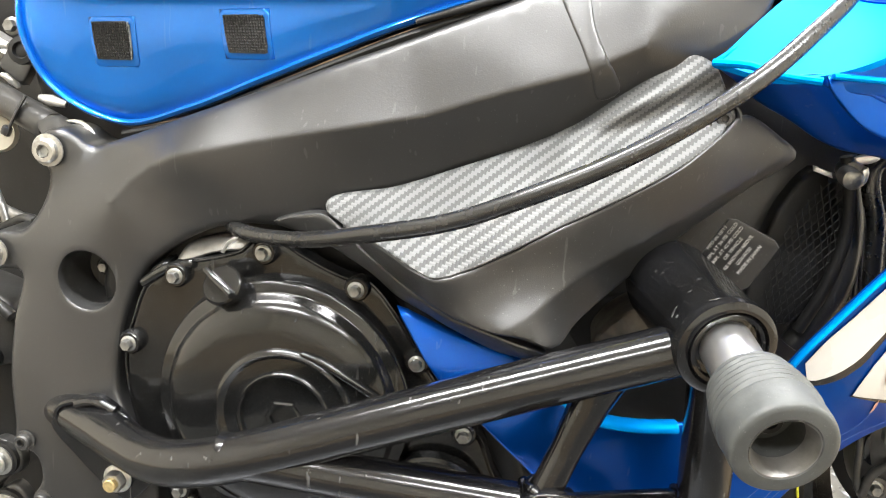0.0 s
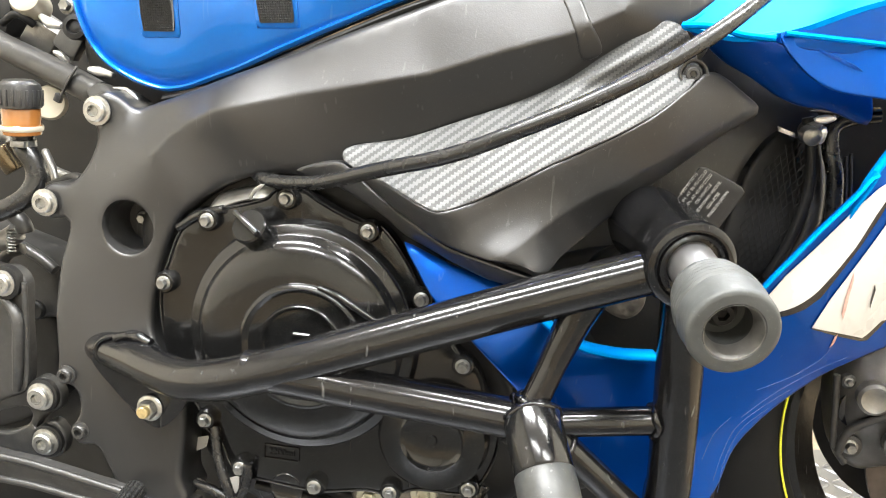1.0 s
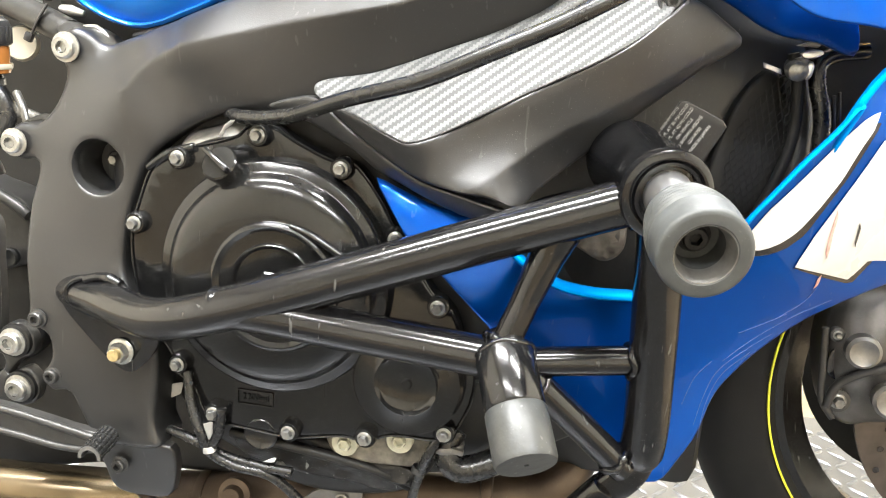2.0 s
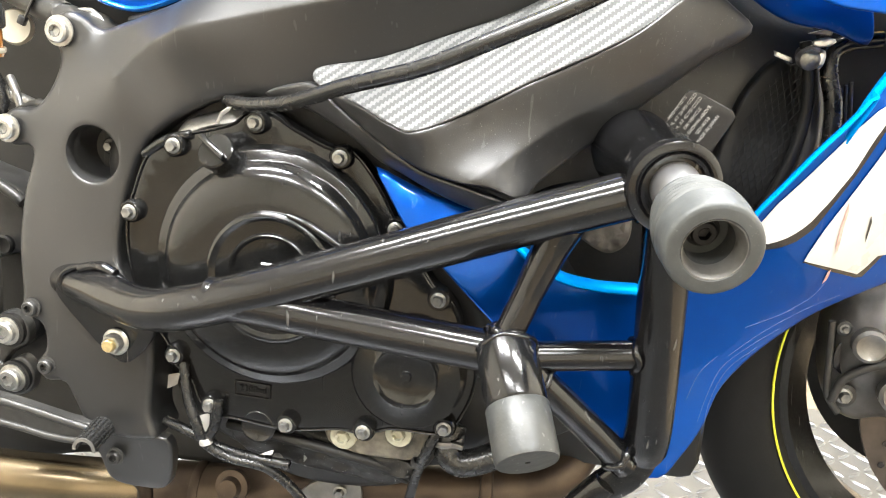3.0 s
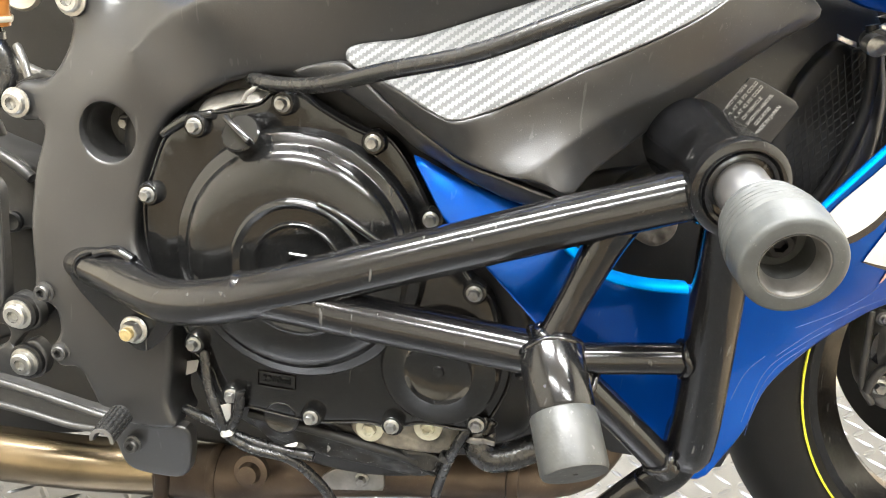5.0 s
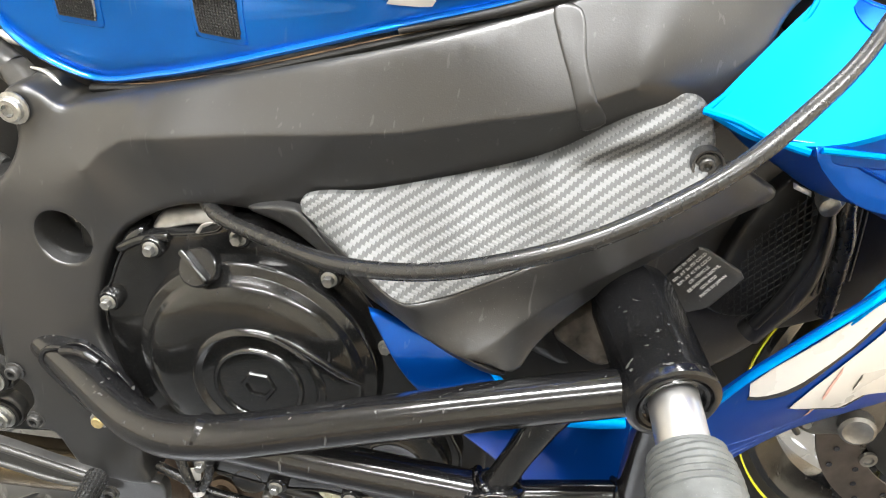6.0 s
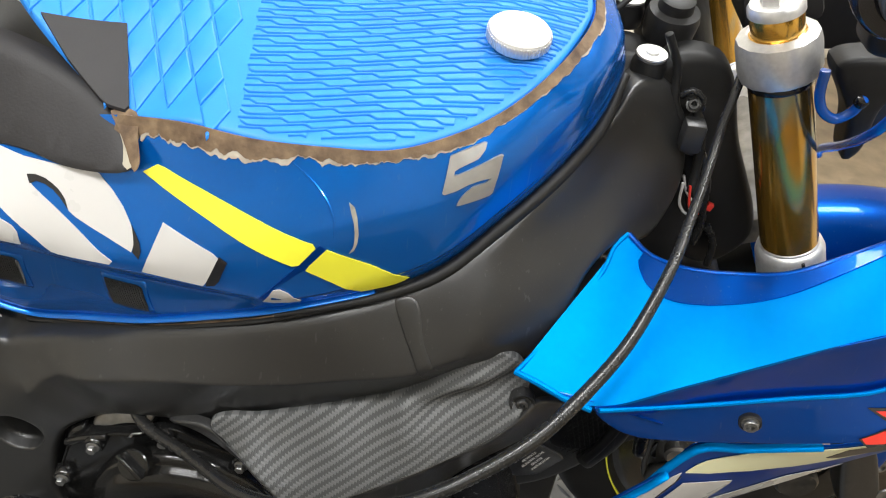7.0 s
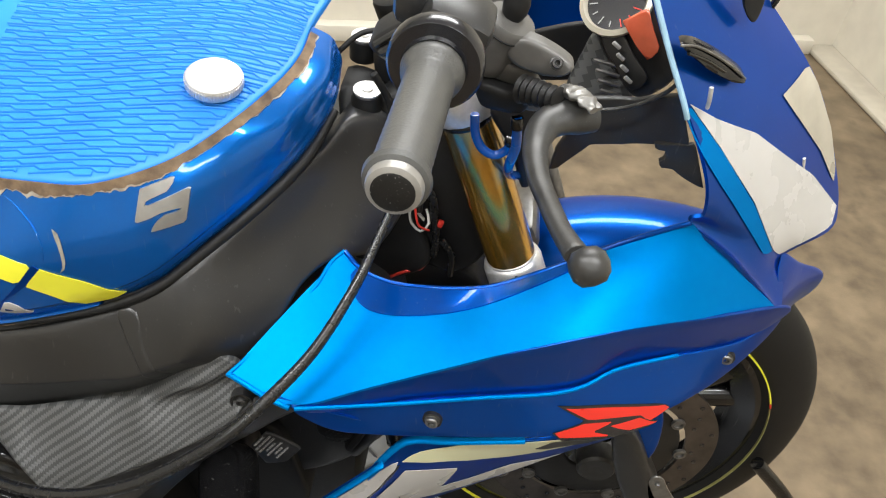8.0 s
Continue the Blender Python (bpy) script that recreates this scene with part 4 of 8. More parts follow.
for nm, (vv, ff) in (("wave_rib", wave_ribs()), ("lozenge", lozenges())):
    me = bpy.data.meshes.new(nm)
    me.from_pydata(vv, [], ff)
    bm = bmesh.new()
    bm.from_mesh(me)
    bmesh.ops.recalc_face_normals(bm, faces=bm.faces)
    tagged(part(nm, bm, "pad", pad, "", 30), kind="stuff")
decal("black_patch", [(-0.207, 0.786), (-0.177, 0.758), (-0.14, 0.732), (-0.12, 0.729), (-0.142, 0.796)], PAD, "foam", pad, rise=0.0035, axis=2, thick=0.003)
cc = (0.171, 0.803, 0.900)
cap_ob = part("filler_cap", lathe([(0.024, -0.006), (0.0255, -0.004), (0.0255, 0.004), (0.0245, 0.0055), (0.022, 0.0062), (0, 0.0064)], cc, (0.05, -0.17, 1), 48), "silver", bike, "round brushed silver cap with knurled edge")
KNURL = mesh_of("knurl_ridge", block((0.0009, 0.0014, 0.0075), (0, 0, 0), 0.0002), "silver")
for k in range(60):
    a = 2 * math.pi * k / 60
    shared("knurl_ridge", KNURL, Matrix.Translation(cc) @ Vector((0.05, -0.17, 1)).to_track_quat("Z", "Y").to_matrix().to_4x4() @ pose(0.0257 * math.cos(a), 0.0257 * math.sin(a), 0, 0, 0, math.degrees(a)), cap_ob)
seat = part("seat_front", panel([(-0.14, 0.735, 0.824), (-0.106, 0.695, 0.798), (-0.111, 0.69, 0.794), (-0.163, 0.7, 0.782), (-0.227, 0.72, 0.781), (-0.37, 0.78, 0.739), (-0.358, 0.8, 0.844), (-0.237, 0.77, 0.848)], 0.02, 0.008, 0.014)[0], "foam", bike, "black seat vinyl with torn corner")

part("torn_flap", panel([(-0.15, 0.73, 0.809), (-0.137, 0.731, 0.82), (-0.124, 0.718, 0.812), (-0.107, 0.696, 0.803), (-0.111, 0.692, 0.798), (-0.129, 0.712, 0.803)], 0.002, 0.0006, 0.006)[0], "clear", seat, "torn pale flap of vinyl")
part("glue_corner", panel([(-0.136, 0.731, 0.823), (-0.113, 0.727, 0.826), (-0.107, 0.708, 0.815), (-0.101, 0.692, 0.805), (-0.105, 0.69, 0.798), (-0.115, 0.704, 0.807), (-0.125, 0.718, 0.815)], 0.002, 0.0006, 0.006)[0], "rust", tank)

# -- air box side cover --
ridge = [(0.22, 0.652, 0.621), (0.192, 0.64, 0.596), (0.121, 0.618, 0.556), (0.055, 0.604, 0.52), (0.037, 0.602, 0.515), (0.022, 0.606, 0.519), (-0.01, 0.625, 0.53)]
sc0, sc1 = np.array((0.112, 0.606)), np.array((0.203, 0.657))


def scoop(P):
    """A raised blade over a shallow scoop along the upper front of the cover."""
    way_s = (sc1 - sc0) / np.linalg.norm(sc1 - sc0)
    rel = P - sc0
    run = rel @ way_s / np.linalg.norm(sc1 - sc0)
    side_s = rel @ np.array((-way_s[1], way_s[0]))
    k = np.clip(run / 0.35, 0, 1) * np.clip((1.15 - run) / 0.25, 0, 1)
    return k * (0.0065 * np.exp(-(side_s / 0.0068) ** 2) - 0.005 * np.exp(-((side_s + 0.013) / 0.0085) ** 2))


carb_bm, CARB = panel(
    [(-0.054, 0.660, 0.550), (-0.004, 0.665, 0.563), (0.045, 0.666, 0.582), (0.093, 0.671, 0.602), (0.119, 0.676, 0.616), (0.145, 0.679, 0.637), (0.171, 0.680, 0.656), (0.188, 0.682, 0.667), (0.199, 0.681, 0.670), (0.212, 0.682, 0.665), (0.221, 0.682, 0.652), (0.226, 0.676, 0.636)] + ridge + [(-0.04, 0.650, 0.535), (-0.054, 0.656, 0.543)],
    0.006, 0.0025, 0.003, waves=scoop,
    extra=[(0.12, 0.662, 0.610), (0.155, 0.671, 0.6295), (0.195, 0.677, 0.652), (0.163, 0.660, 0.615), (0.195, 0.666, 0.634), (0.156, 0.640, 0.590), (0.213, 0.656, 0.6196), (0.062, 0.640, 0.566), (0.002, 0.645, 0.546)])
airbox = part("air_box_cover", carb_bm, "carbon", bike, "side cover wrapped in grey carbon-look film")
low_bm, LOWC = panel(
    ridge + [(-0.041, 0.648, 0.534), (-0.018, 0.64, 0.518), (0.015, 0.625, 0.5), (0.046, 0.612, 0.487), (0.076, 0.6, 0.482), (0.103, 0.598, 0.48), (0.12, 0.6, 0.474), (0.129, 0.61, 0.476), (0.13, 0.625, 0.479), (0.165, 0.655, 0.509), (0.21, 0.675, 0.548), (0.249, 0.683, 0.581), (0.279, 0.69, 0.605), (0.264, 0.68, 0.618), (0.234, 0.665, 0.633)],
    0.006, 0.003, 0.009, extra=[(0.088, 0.612, 0.508), (0.16, 0.636, 0.548), (0.214, 0.655, 0.585)],
    fold=([(0.076, 0.478), (0.096, 0.49), (0.144, 0.526), (0.211, 0.565), (0.266, 0.603)], 0.36, 0.0018))
part("lower_cover", low_bm, "plastic", airbox, "black plastic lower half")
part("cover_lip", panel([(-0.1, 0.668, 0.527), (-0.057, 0.657, 0.54), (-0.042, 0.65, 0.533), (-0.018, 0.642, 0.517), (0.015, 0.628, 0.499), (0.046, 0.616, 0.485), (0.091, 0.604, 0.476), (0.117, 0.604, 0.468), (0.105, 0.612, 0.461), (0.084, 0.622, 0.459), (0.055, 0.630, 0.467), (0.030, 0.637, 0.476), (0.005, 0.642, 0.486), (-0.014, 0.648, 0.498), (-0.034, 0.655, 0.507), (-0.063, 0.664, 0.518), (-0.092, 0.670, 0.523)], 0.012, 0.004, 0.008)[0], "plastic", airbox)
sc = (0.221, 0.666, 0.630)
part("screw_cup", lathe([(0.0085, 0.002), (0.0095, 0.004), (0.011, 0.0045), (0.0115, 0.002), (0.0115, -0.006)], (sc[0], sc[1], sc[2]), (0.1, -1, 0.1), 24), "plastic", airbox)
shared("screw", CAPD, facing(sc[0], sc[1], sc[2], size=0.75), airbox)

# -- engine --
eng = part("engine_block", join(
    panel([(-0.265, 0.705, 0.467), (-0.206, 0.705, 0.513), (-0.117, 0.705, 0.535), (-0.025, 0.705, 0.509), (0.045, 0.705, 0.413), (0.09, 0.7, 0.364), (0.117, 0.72, 0.263), (0.111, 0.72, 0.216), (0.015, 0.72, 0.187), (-0.129, 0.72, 0.169), (-0.196, 0.71, 0.218), (-0.235, 0.7, 0.332)], 0.2, 0.01, 0.03)[0],
    panel([(-0.138, 0.7, 0.214), (-0.037, 0.7, 0.219), (0.06, 0.7, 0.232), (0.058, 0.72, 0.195), (0.026, 0.73, 0.153), (-0.079, 0.73, 0.14), (-0.137, 0.71, 0.179)], 0.1, 0.008, 0.015)[0]), "dark", bike, "grimy black engine casing")
part("sump_casting", panel([(-0.044, 0.692, 0.228), (0.056, 0.692, 0.244), (0.058, 0.692, 0.226), (0.045, 0.692, 0.204), (0.019, 0.692, 0.200), (-0.013, 0.692, 0.200), (-0.038, 0.692, 0.206)], 0.05, 0.004, 0.007)[0], "sump", eng, "pale oily cast sump flange")
part("sump_belly", panel([(-0.142, 0.698, 0.212), (-0.083, 0.698, 0.214), (-0.036, 0.696, 0.2125), (0.012, 0.696, 0.201), (0.046, 0.697, 0.190), (0.040, 0.702, 0.176), (0.018, 0.706, 0.164), (-0.014, 0.706, 0.166), (-0.059, 0.704, 0.169), (-0.094, 0.702, 0.175), (-0.136, 0.700, 0.188)], 0.06, 0.006, 0.006, waves=lambda P: 0.0022 * np.sin(P[:, 0] * 160) * np.sin(P[:, 1] * 300) + 0.003 * (np.abs(P[:, 1] - 0.205 + 0.22 * (P[:, 0] + 0.08)) < 0.003))[0], "grime", eng, "black oily sump with ribs")
for t_ in ((-0.024, 0.688, 0.22), (0.028, 0.688, 0.231)):
    part("drain_washer", join(lathe([(0.0125, -0.004), (0.0125, 0.003), (0.0118, 0.0036), (0.0065, 0.0036)], t_, (0, -1, 0), 28), lathe([(0.0068, 0.0036), (0.0062, 0.008), (0.0045, 0.0085), (0.004, 0.004), (0, 0.004)], t_, (0, -1, 0), 6)), "washer", eng, "pale oily washer with hex plug")
cov_bm, COVER = panel(
    [(-0.222, 0.672, 0.426), (-0.227, 0.672, 0.405), (-0.225, 0.672, 0.366), (-0.211, 0.672, 0.322), (-0.189, 0.672, 0.292), (-0.186, 0.672, 0.277), (-0.167, 0.672, 0.262), (-0.158, 0.672, 0.241), (-0.145, 0.672, 0.232), (-0.115, 0.672, 0.228), (-0.071, 0.672, 0.226), (-0.023, 0.672, 0.234), (-0.002, 0.672, 0.233), (0.023, 0.672, 0.242), (0.069, 0.672, 0.245), (0.081, 0.672, 0.256), (0.093, 0.672, 0.286), (0.094, 0.672, 0.313), (0.082, 0.672, 0.337), (0.071, 0.672, 0.365), (0.054, 0.672, 0.378), (0.035, 0.672, 0.406), (0.018, 0.672, 0.43), (0.001, 0.672, 0.459), (-0.024, 0.672, 0.486), (-0.039, 0.672, 0.486), (-0.078, 0.672, 0.502), (-0.093, 0.672, 0.511), (-0.118, 0.672, 0.509), (-0.125, 0.672, 0.501), (-0.166, 0.672, 0.488), (-0.181, 0.672, 0.485), (-0.205, 0.672, 0.467)],
    0.02, 0.003, 0.013)
clutch = part("clutch_cover", cov_bm, "cover", bike, "gloss black cast clutch cover with bolts round its rim")
rim_c = [(-0.222, 0.672, 0.426), (-0.227, 0.672, 0.405), (-0.225, 0.672, 0.366), (-0.211, 0.672, 0.322), (-0.189, 0.672, 0.292), (-0.186, 0.672, 0.277), (-0.167, 0.672, 0.262), (-0.158, 0.672, 0.241), (-0.145, 0.672, 0.232), (-0.115, 0.672, 0.228), (-0.071, 0.672, 0.226), (-0.023, 0.672, 0.234), (-0.002, 0.672, 0.233), (0.023, 0.672, 0.242), (0.069, 0.672, 0.245), (0.081, 0.672, 0.256), (0.093, 0.672, 0.286), (0.094, 0.672, 0.313), (0.082, 0.672, 0.337), (0.071, 0.672, 0.365), (0.054, 0.672, 0.378), (0.035, 0.672, 0.406), (0.018, 0.672, 0.43), (0.001, 0.672, 0.459), (-0.024, 0.672, 0.486), (-0.039, 0.672, 0.486), (-0.078, 0.672, 0.502), (-0.093, 0.672, 0.511), (-0.118, 0.672, 0.509), (-0.125, 0.672, 0.501), (-0.166, 0.672, 0.488), (-0.181, 0.672, 0.485), (-0.205, 0.672, 0.467)]
part("flange_lip", tube([(p[0], 0.6722, p[2]) for p in rim_c + rim_c[:1]], 0.0012, 8, 0.006), "cover", clutch)
cx, cz = -0.088, 0.379
gx, gz = -0.080, 0.378
dome = lathe([(0.107, -0.004), (0.1050, 0.006), (0.1040, 0.0095), (0.1022, 0.0112), (0.0962, 0.0122), (0.0945, 0.0135), (0.0920, 0.018), (0.0875, 0.0222), (0.081, 0.0252), (0.073, 0.0272), (0.06, 0.0285), (0, 0.029)], (cx, 0.670, cz), (0, -1, 0), 96)
part("dome", dome, "cover", clutch, "", 60)
part("inner_ring", lathe([(0.060, -0.006), (0.0575, 0.0005), (0.0555, 0.0035), (0.0535, 0.0042), (0.0515, 0.0030), (0.0490, -0.0002), (0.0465, -0.0012), (0.0395, -0.0012), (0.0385, 0.0022), (0.0370, 0.0034), (0.0350, 0.0030), (0.0340, 0.0002), (0.0325, -0.0015), (0, -0.0015)], (gx, 0.6415, gz), (0, -1, 0), 72), "cover", clutch)
part("casting_rib", tube([(-0.066, 0.6405, 0.4335), (-0.052, 0.6405, 0.4290), (-0.032, 0.6412, 0.4185), (-0.010, 0.6425, 0.4055), (0.004, 0.6465, 0.3965)], [0.0022, 0.0032, 0.0036, 0.0034, 0.002], 12, 0.004), "cover", clutch)
part("hex_plug", lathe([(0.0155, -0.004), (0.0155, 0.0015), (0.014, 0.0028), (0.0112, 0.0028), (0.0105, -0.001), (0, -0.001)], (gx, 0.6415, gz), (0, -1, 0), 6), "cover", clutch)
sx, sz = 0.037, 0.3
part("starter_cover", lathe([(0.0505, -0.012), (0.0495, -0.002), (0.047, 0.0005), (0.031, 0.001), (0.0285, 0.0028), (0.0262, 0.0005), (0.024, -0.001), (0.005, -0.0005), (0.004, 0.002), (0, 0.002)], (sx, 0.658, sz), (0, -1, 0), 48), "cover", clutch)
for t_ in ([(-0.105, 0.668, 0.503), (-0.031, 0.668, 0.481), (-0.178, 0.668, 0.477), (-0.22, 0.668, 0.415), (0.019, 0.668, 0.426), (0.059, 0.668, 0.37), (-0.18, 0.668, 0.286), (-0.145, 0.668, 0.242), (-0.072, 0.668, 0.234), (0, 0.668, 0.239), (0.072, 0.668, 0.254)]):
    part("bolt_boss", lathe([(0.0105, -0.008), (0.010, 0.002), (0.0085, 0.004), (0, 0.004)], t_, (0, -1, 0), 20), "cover", clutch)
    shared("hex_bolt", HEX, facing(t_[0], t_[1] - 0.004, t_[2]), clutch)
fx, fz = -0.132, 0.477
cap_way = (-0.12, -0.82, 0.56)
fill = part("oil_filler_cap", lathe([(0.0145, -0.020), (0.0145, -0.003), (0.0158, -0.002), (0.0162, 0.0015), (0.0158, 0.004), (0.0145, 0.0052), (0, 0.0056)], (fx, 0.652, fz), cap_way, 40), "cover", clutch, "black oil filler cap")
blade_ob = part("grip_blade", block((0.0052, 0.033, 0.010), (0, 0, 0.004), 0.0018), "cover", fill)
blade_ob.matrix_basis = facing(fx - 0.0005, 0.6485, fz + 0.0025, cap_way) @ pose(0, 0, 0, 0, 0, 58)
part("casting_rib", tube([(-0.21, 0.674, 0.465), (-0.188, 0.671, 0.48), (-0.165, 0.671, 0.487)], 0.0042, 12), "cover", clutch)
part("casting_ear", panel([(-0.187, 0.684, 0.481), (-0.181, 0.69, 0.495), (-0.159, 0.692, 0.504), (-0.128, 0.692, 0.509), (-0.123, 0.686, 0.5), (-0.153, 0.682, 0.493)], 0.02, 0.004, 0.006)[0], "cast", clutch, "bare cast lug")
part("casting_ear", panel([(-0.215, 0.68, 0.46), (-0.207, 0.682, 0.476), (-0.194, 0.682, 0.483), (-0.195, 0.678, 0.471), (-0.207, 0.676, 0.458)], 0.02, 0.004, 0.006)[0], "cover", clutch)
part("sight_glass", lathe([(0.0165, -0.004), (0.0165, 0.003), (0.0145, 0.0045), (0.012, 0.003), (0, 0.0025)], (-0.102, 0.676, 0.224), (0, -1, 0), 32), "cover", clutch, "oil sight glass with dark ring")
tx = (-0.107, 0.668, 0.26)
part("text_frame", join(*[block((w, 0.0016, h), (tx[0] + a, tx[1] + 0.003, tx[2] + b), 0.0004) for w, h, a, b in ((0.034, 0.0012, 0, 0.0068), (0.034, 0.0012, 0, -0.0068), (0.0012, 0.0136, 0.017, 0), (0.0012, 0.0136, -0.017, 0))]), "cover", clutch)


def lettering(name, text, size, place, turn, mat, parent, depth=0.0004):
    cu = bpy.data.curves.new("lettering", "FONT")
    cu.body, cu.size, cu.extrude, cu.align_x, cu.align_y = text, size, depth, "CENTER", "CENTER"
    tmp = new("lettering_source", cu)
    bpy.context.view_layer.update()
    me = bpy.data.meshes.new_from_object(tmp.evaluated_get(bpy.context.evaluated_depsgraph_get()))
    bpy.data.objects.remove(tmp)
    me.materials.clear()
    me.materials.append(M[mat])
    ob = new(name, me)
    ob.parent = parent
    ob.matrix_parent_inverse = parent.matrix_basis.inverted()
    ob.matrix_basis = pose(*place, *turn)
    return ob


lettering("lettering", "2200ml", 0.0088, (tx[0], tx[1] + 0.0025, tx[2]), (90, 0, 0), "cover", clutch, 0.0003)

# -- crash cage --
MAIN = [(-0.305, 0.690, 0.338), (-0.270, 0.667, 0.342), (-0.235, 0.643, 0.346), (-0.200, 0.619, 0.349), (-0.165, 0.597, 0.354), (-0.130, 0.581, 0.3645), (-0.087, 0.575, 0.380), (0.0, 0.580, 0.413), (0.1, 0.586, 0.451), (0.212, 0.5925, 0.4925)]
cage = part("crash_cage", tube(MAIN, 0.0174, 32, 0.006), "gloss", bike, "glossy black welded tubular crash cage")
part("foot_plate", panel([(-0.293, 0.66, 0.336), (-0.279, 0.66, 0.349), (-0.253, 0.66, 0.366), (-0.233, 0.658, 0.36), (-0.191, 0.65, 0.32), (-0.195, 0.65, 0.302), (-0.216, 0.652, 0.279), (-0.226, 0.654, 0.276), (-0.236, 0.655, 0.28), (-0.267, 0.659, 0.304)], 0.006, 0.0015, 0.010)[0], "gloss", cage)


def bead(pts, thick, step=0.0022, seed=0.0):
    """A hand-laid weld bead along pts: ripples and small lumps."""
    P = spline(pts, step)
    rad = [thick * (0.92 + 0.16 * (k % 2) + 0.4 * noise.noise(Vector(p) * 160 + Vector((seed, 0, 0)))) for k, p in enumerate(P)]
    return part("weld_bead", tube([tuple(p) for p in P], rad, 9, smooth=False), "gloss", cage, "", 75)


# the foot's weld runs round the slanting cut of the tube
bead([(-0.249 + 0.0365 * math.cos(q), 0.6535 - 0.004 * math.cos(q), 0.345 + 0.0185 * math.sin(q)) for q in np.linspace(0.2, 2 * math.pi - 0.2, 26)], 0.0027)
bead([(-0.262, 0.652, 0.361), (-0.249, 0.650, 0.3655), (-0.236, 0.648, 0.366), (-0.224, 0.646, 0.362)], 0.0042, seed=3.0)
mb = (-0.2286, 0.652, 0.297)
nut = part("foot_nut", join(lathe([(0.0, 0.0), (0.0122, 0.0), (0.0126, 0.0012), (0.0118, 0.0024), (0.0092, 0.0032)], mb, (0, -1, 0.04), 28), lathe([(0.0092, 0.0026), (0.0094, 0.009), (0.0082, 0.0105), (0.0058, 0.0105)], mb, (0, -1, 0.04), 6)), "bright_bolt", cage, "zinc plated flanged nut")
part("stud", lathe([(0.0057, 0.006), (0.0057, 0.0145), (0.0048, 0.0155), (0, 0.0155)], mb, (0, -1, 0.04), 20), "stud", nut, "yellow zinc stud end")
part("branch_tube", tube([(-0.105, 0.576, 0.379), (-0.06, 0.5765, 0.3775), (-0.02, 0.579, 0.3735), (0.04, 0.5855, 0.367), (0.095, 0.5925, 0.3605), (0.122, 0.596, 0.357)], 0.0163, 28, 0.008), "gloss", cage)
part("strut_tube", tube([(0.157, 0.596, 0.463), (0.1499, 0.5945, 0.445), (0.1365, 0.5915, 0.408), (0.1231, 0.588, 0.370)], [0.0165, 0.0138, 0.0112, 0.0112], 20, 0.006), "gloss", cage)
part("post_tube", tube([(0.2265, 0.597, 0.485), (0.2300, 0.606, 0.45), (0.2335, 0.615, 0.40), (0.2367, 0.625, 0.35), (0.2392, 0.634, 0.30), (0.2385, 0.638, 0.279), (0.2365, 0.640, 0.268)], [0.0182] * 6 + [0.0150], 28, 0.008), "gloss", cage)
part("cross_tube", tube([(0.128, 0.599, 0.3545), (0.14, 0.602, 0.3557), (0.225, 0.6205, 0.3615), (0.236, 0.623, 0.362)], 0.0116, 22), "gloss", cage)
part("lower_strut", tube([(0.138, 0.600, 0.350), (0.18, 0.615, 0.309), (0.226, 0.634, 0.262)], 0.0122, 22, 0.01), "gloss", cage)
part("post_gusset", panel([(0.256, 0.650, 0.322), (0.257, 0.650, 0.278), (0.246, 0.650, 0.240), (0.226, 0.652, 0.218), (0.204, 0.654, 0.210), (0.190, 0.655, 0.212), (0.206, 0.653, 0.236), (0.221, 0.650, 0.256), (0.226, 0.650, 0.294)], 0.014, 0.006, 0.008)[0], "gloss", cage)
part("post_foot", tube([(0.214, 0.658, 0.232), (0.188, 0.664, 0.196), (0.165, 0.67, 0.165)], 0.012, 18, 0.01), "gloss", cage)
stub0, stub1, slide1 = Vector((0.195, 0.685, 0.512)), Vector((0.2275, 0.573, 0.498)), Vector((0.2435, 0.484, 0.4805))
axis1 = (stub1 - stub0).normalized()
length = (stub1 - stub0).length
part("slider_tube", lathe([(0.018, 0.0), (0.0250, 0.003), (0.0295, 0.009), (0.0315, 0.02), (0.0315, length - 0.014), (0.0322, length - 0.012), (0.0325, length - 0.007), (0.0322, length - 0.002), (0.0290, length), (0.0262, length), (0.025, length - 0.002), (0.0238, length - 0.0005), (0.0215, length - 0.001), (0.0205, length - 0.005), (0, length - 0.006)], stub0, axis1, 48), "gloss", cage)
far = (slide1 - stub1).length
axis2 = (slide1 - stub1).normalized()
part("spacer", lathe([(0.0172, -0.008), (0.0172, far - 0.062), (0.0168, far - 0.060), (0.0168, far - 0.05), (0.012, far - 0.045)], stub1, axis2, 32), "steel", cage, "machined aluminium spacer")


def ribbed(profile, place, way, seg, deep, h0, h1):
    """A turned body with a hammered band between two heights."""
    bm = lathe(profile, place, way, seg)
    way = Vector(way).normalized()
    for v in bm.verts:
        d = v.co - Vector(place)
        h = d @ way
        out = d - h * way
        if h0 < h < h1 and out.length > 0.02:
            v.co += out.normalized() * deep * (0.7 * math.sin(h * 1250 + 2.2 * noise.noise(v.co * 60)) + 0.12 * noise.noise(v.co * 260))
    return bm


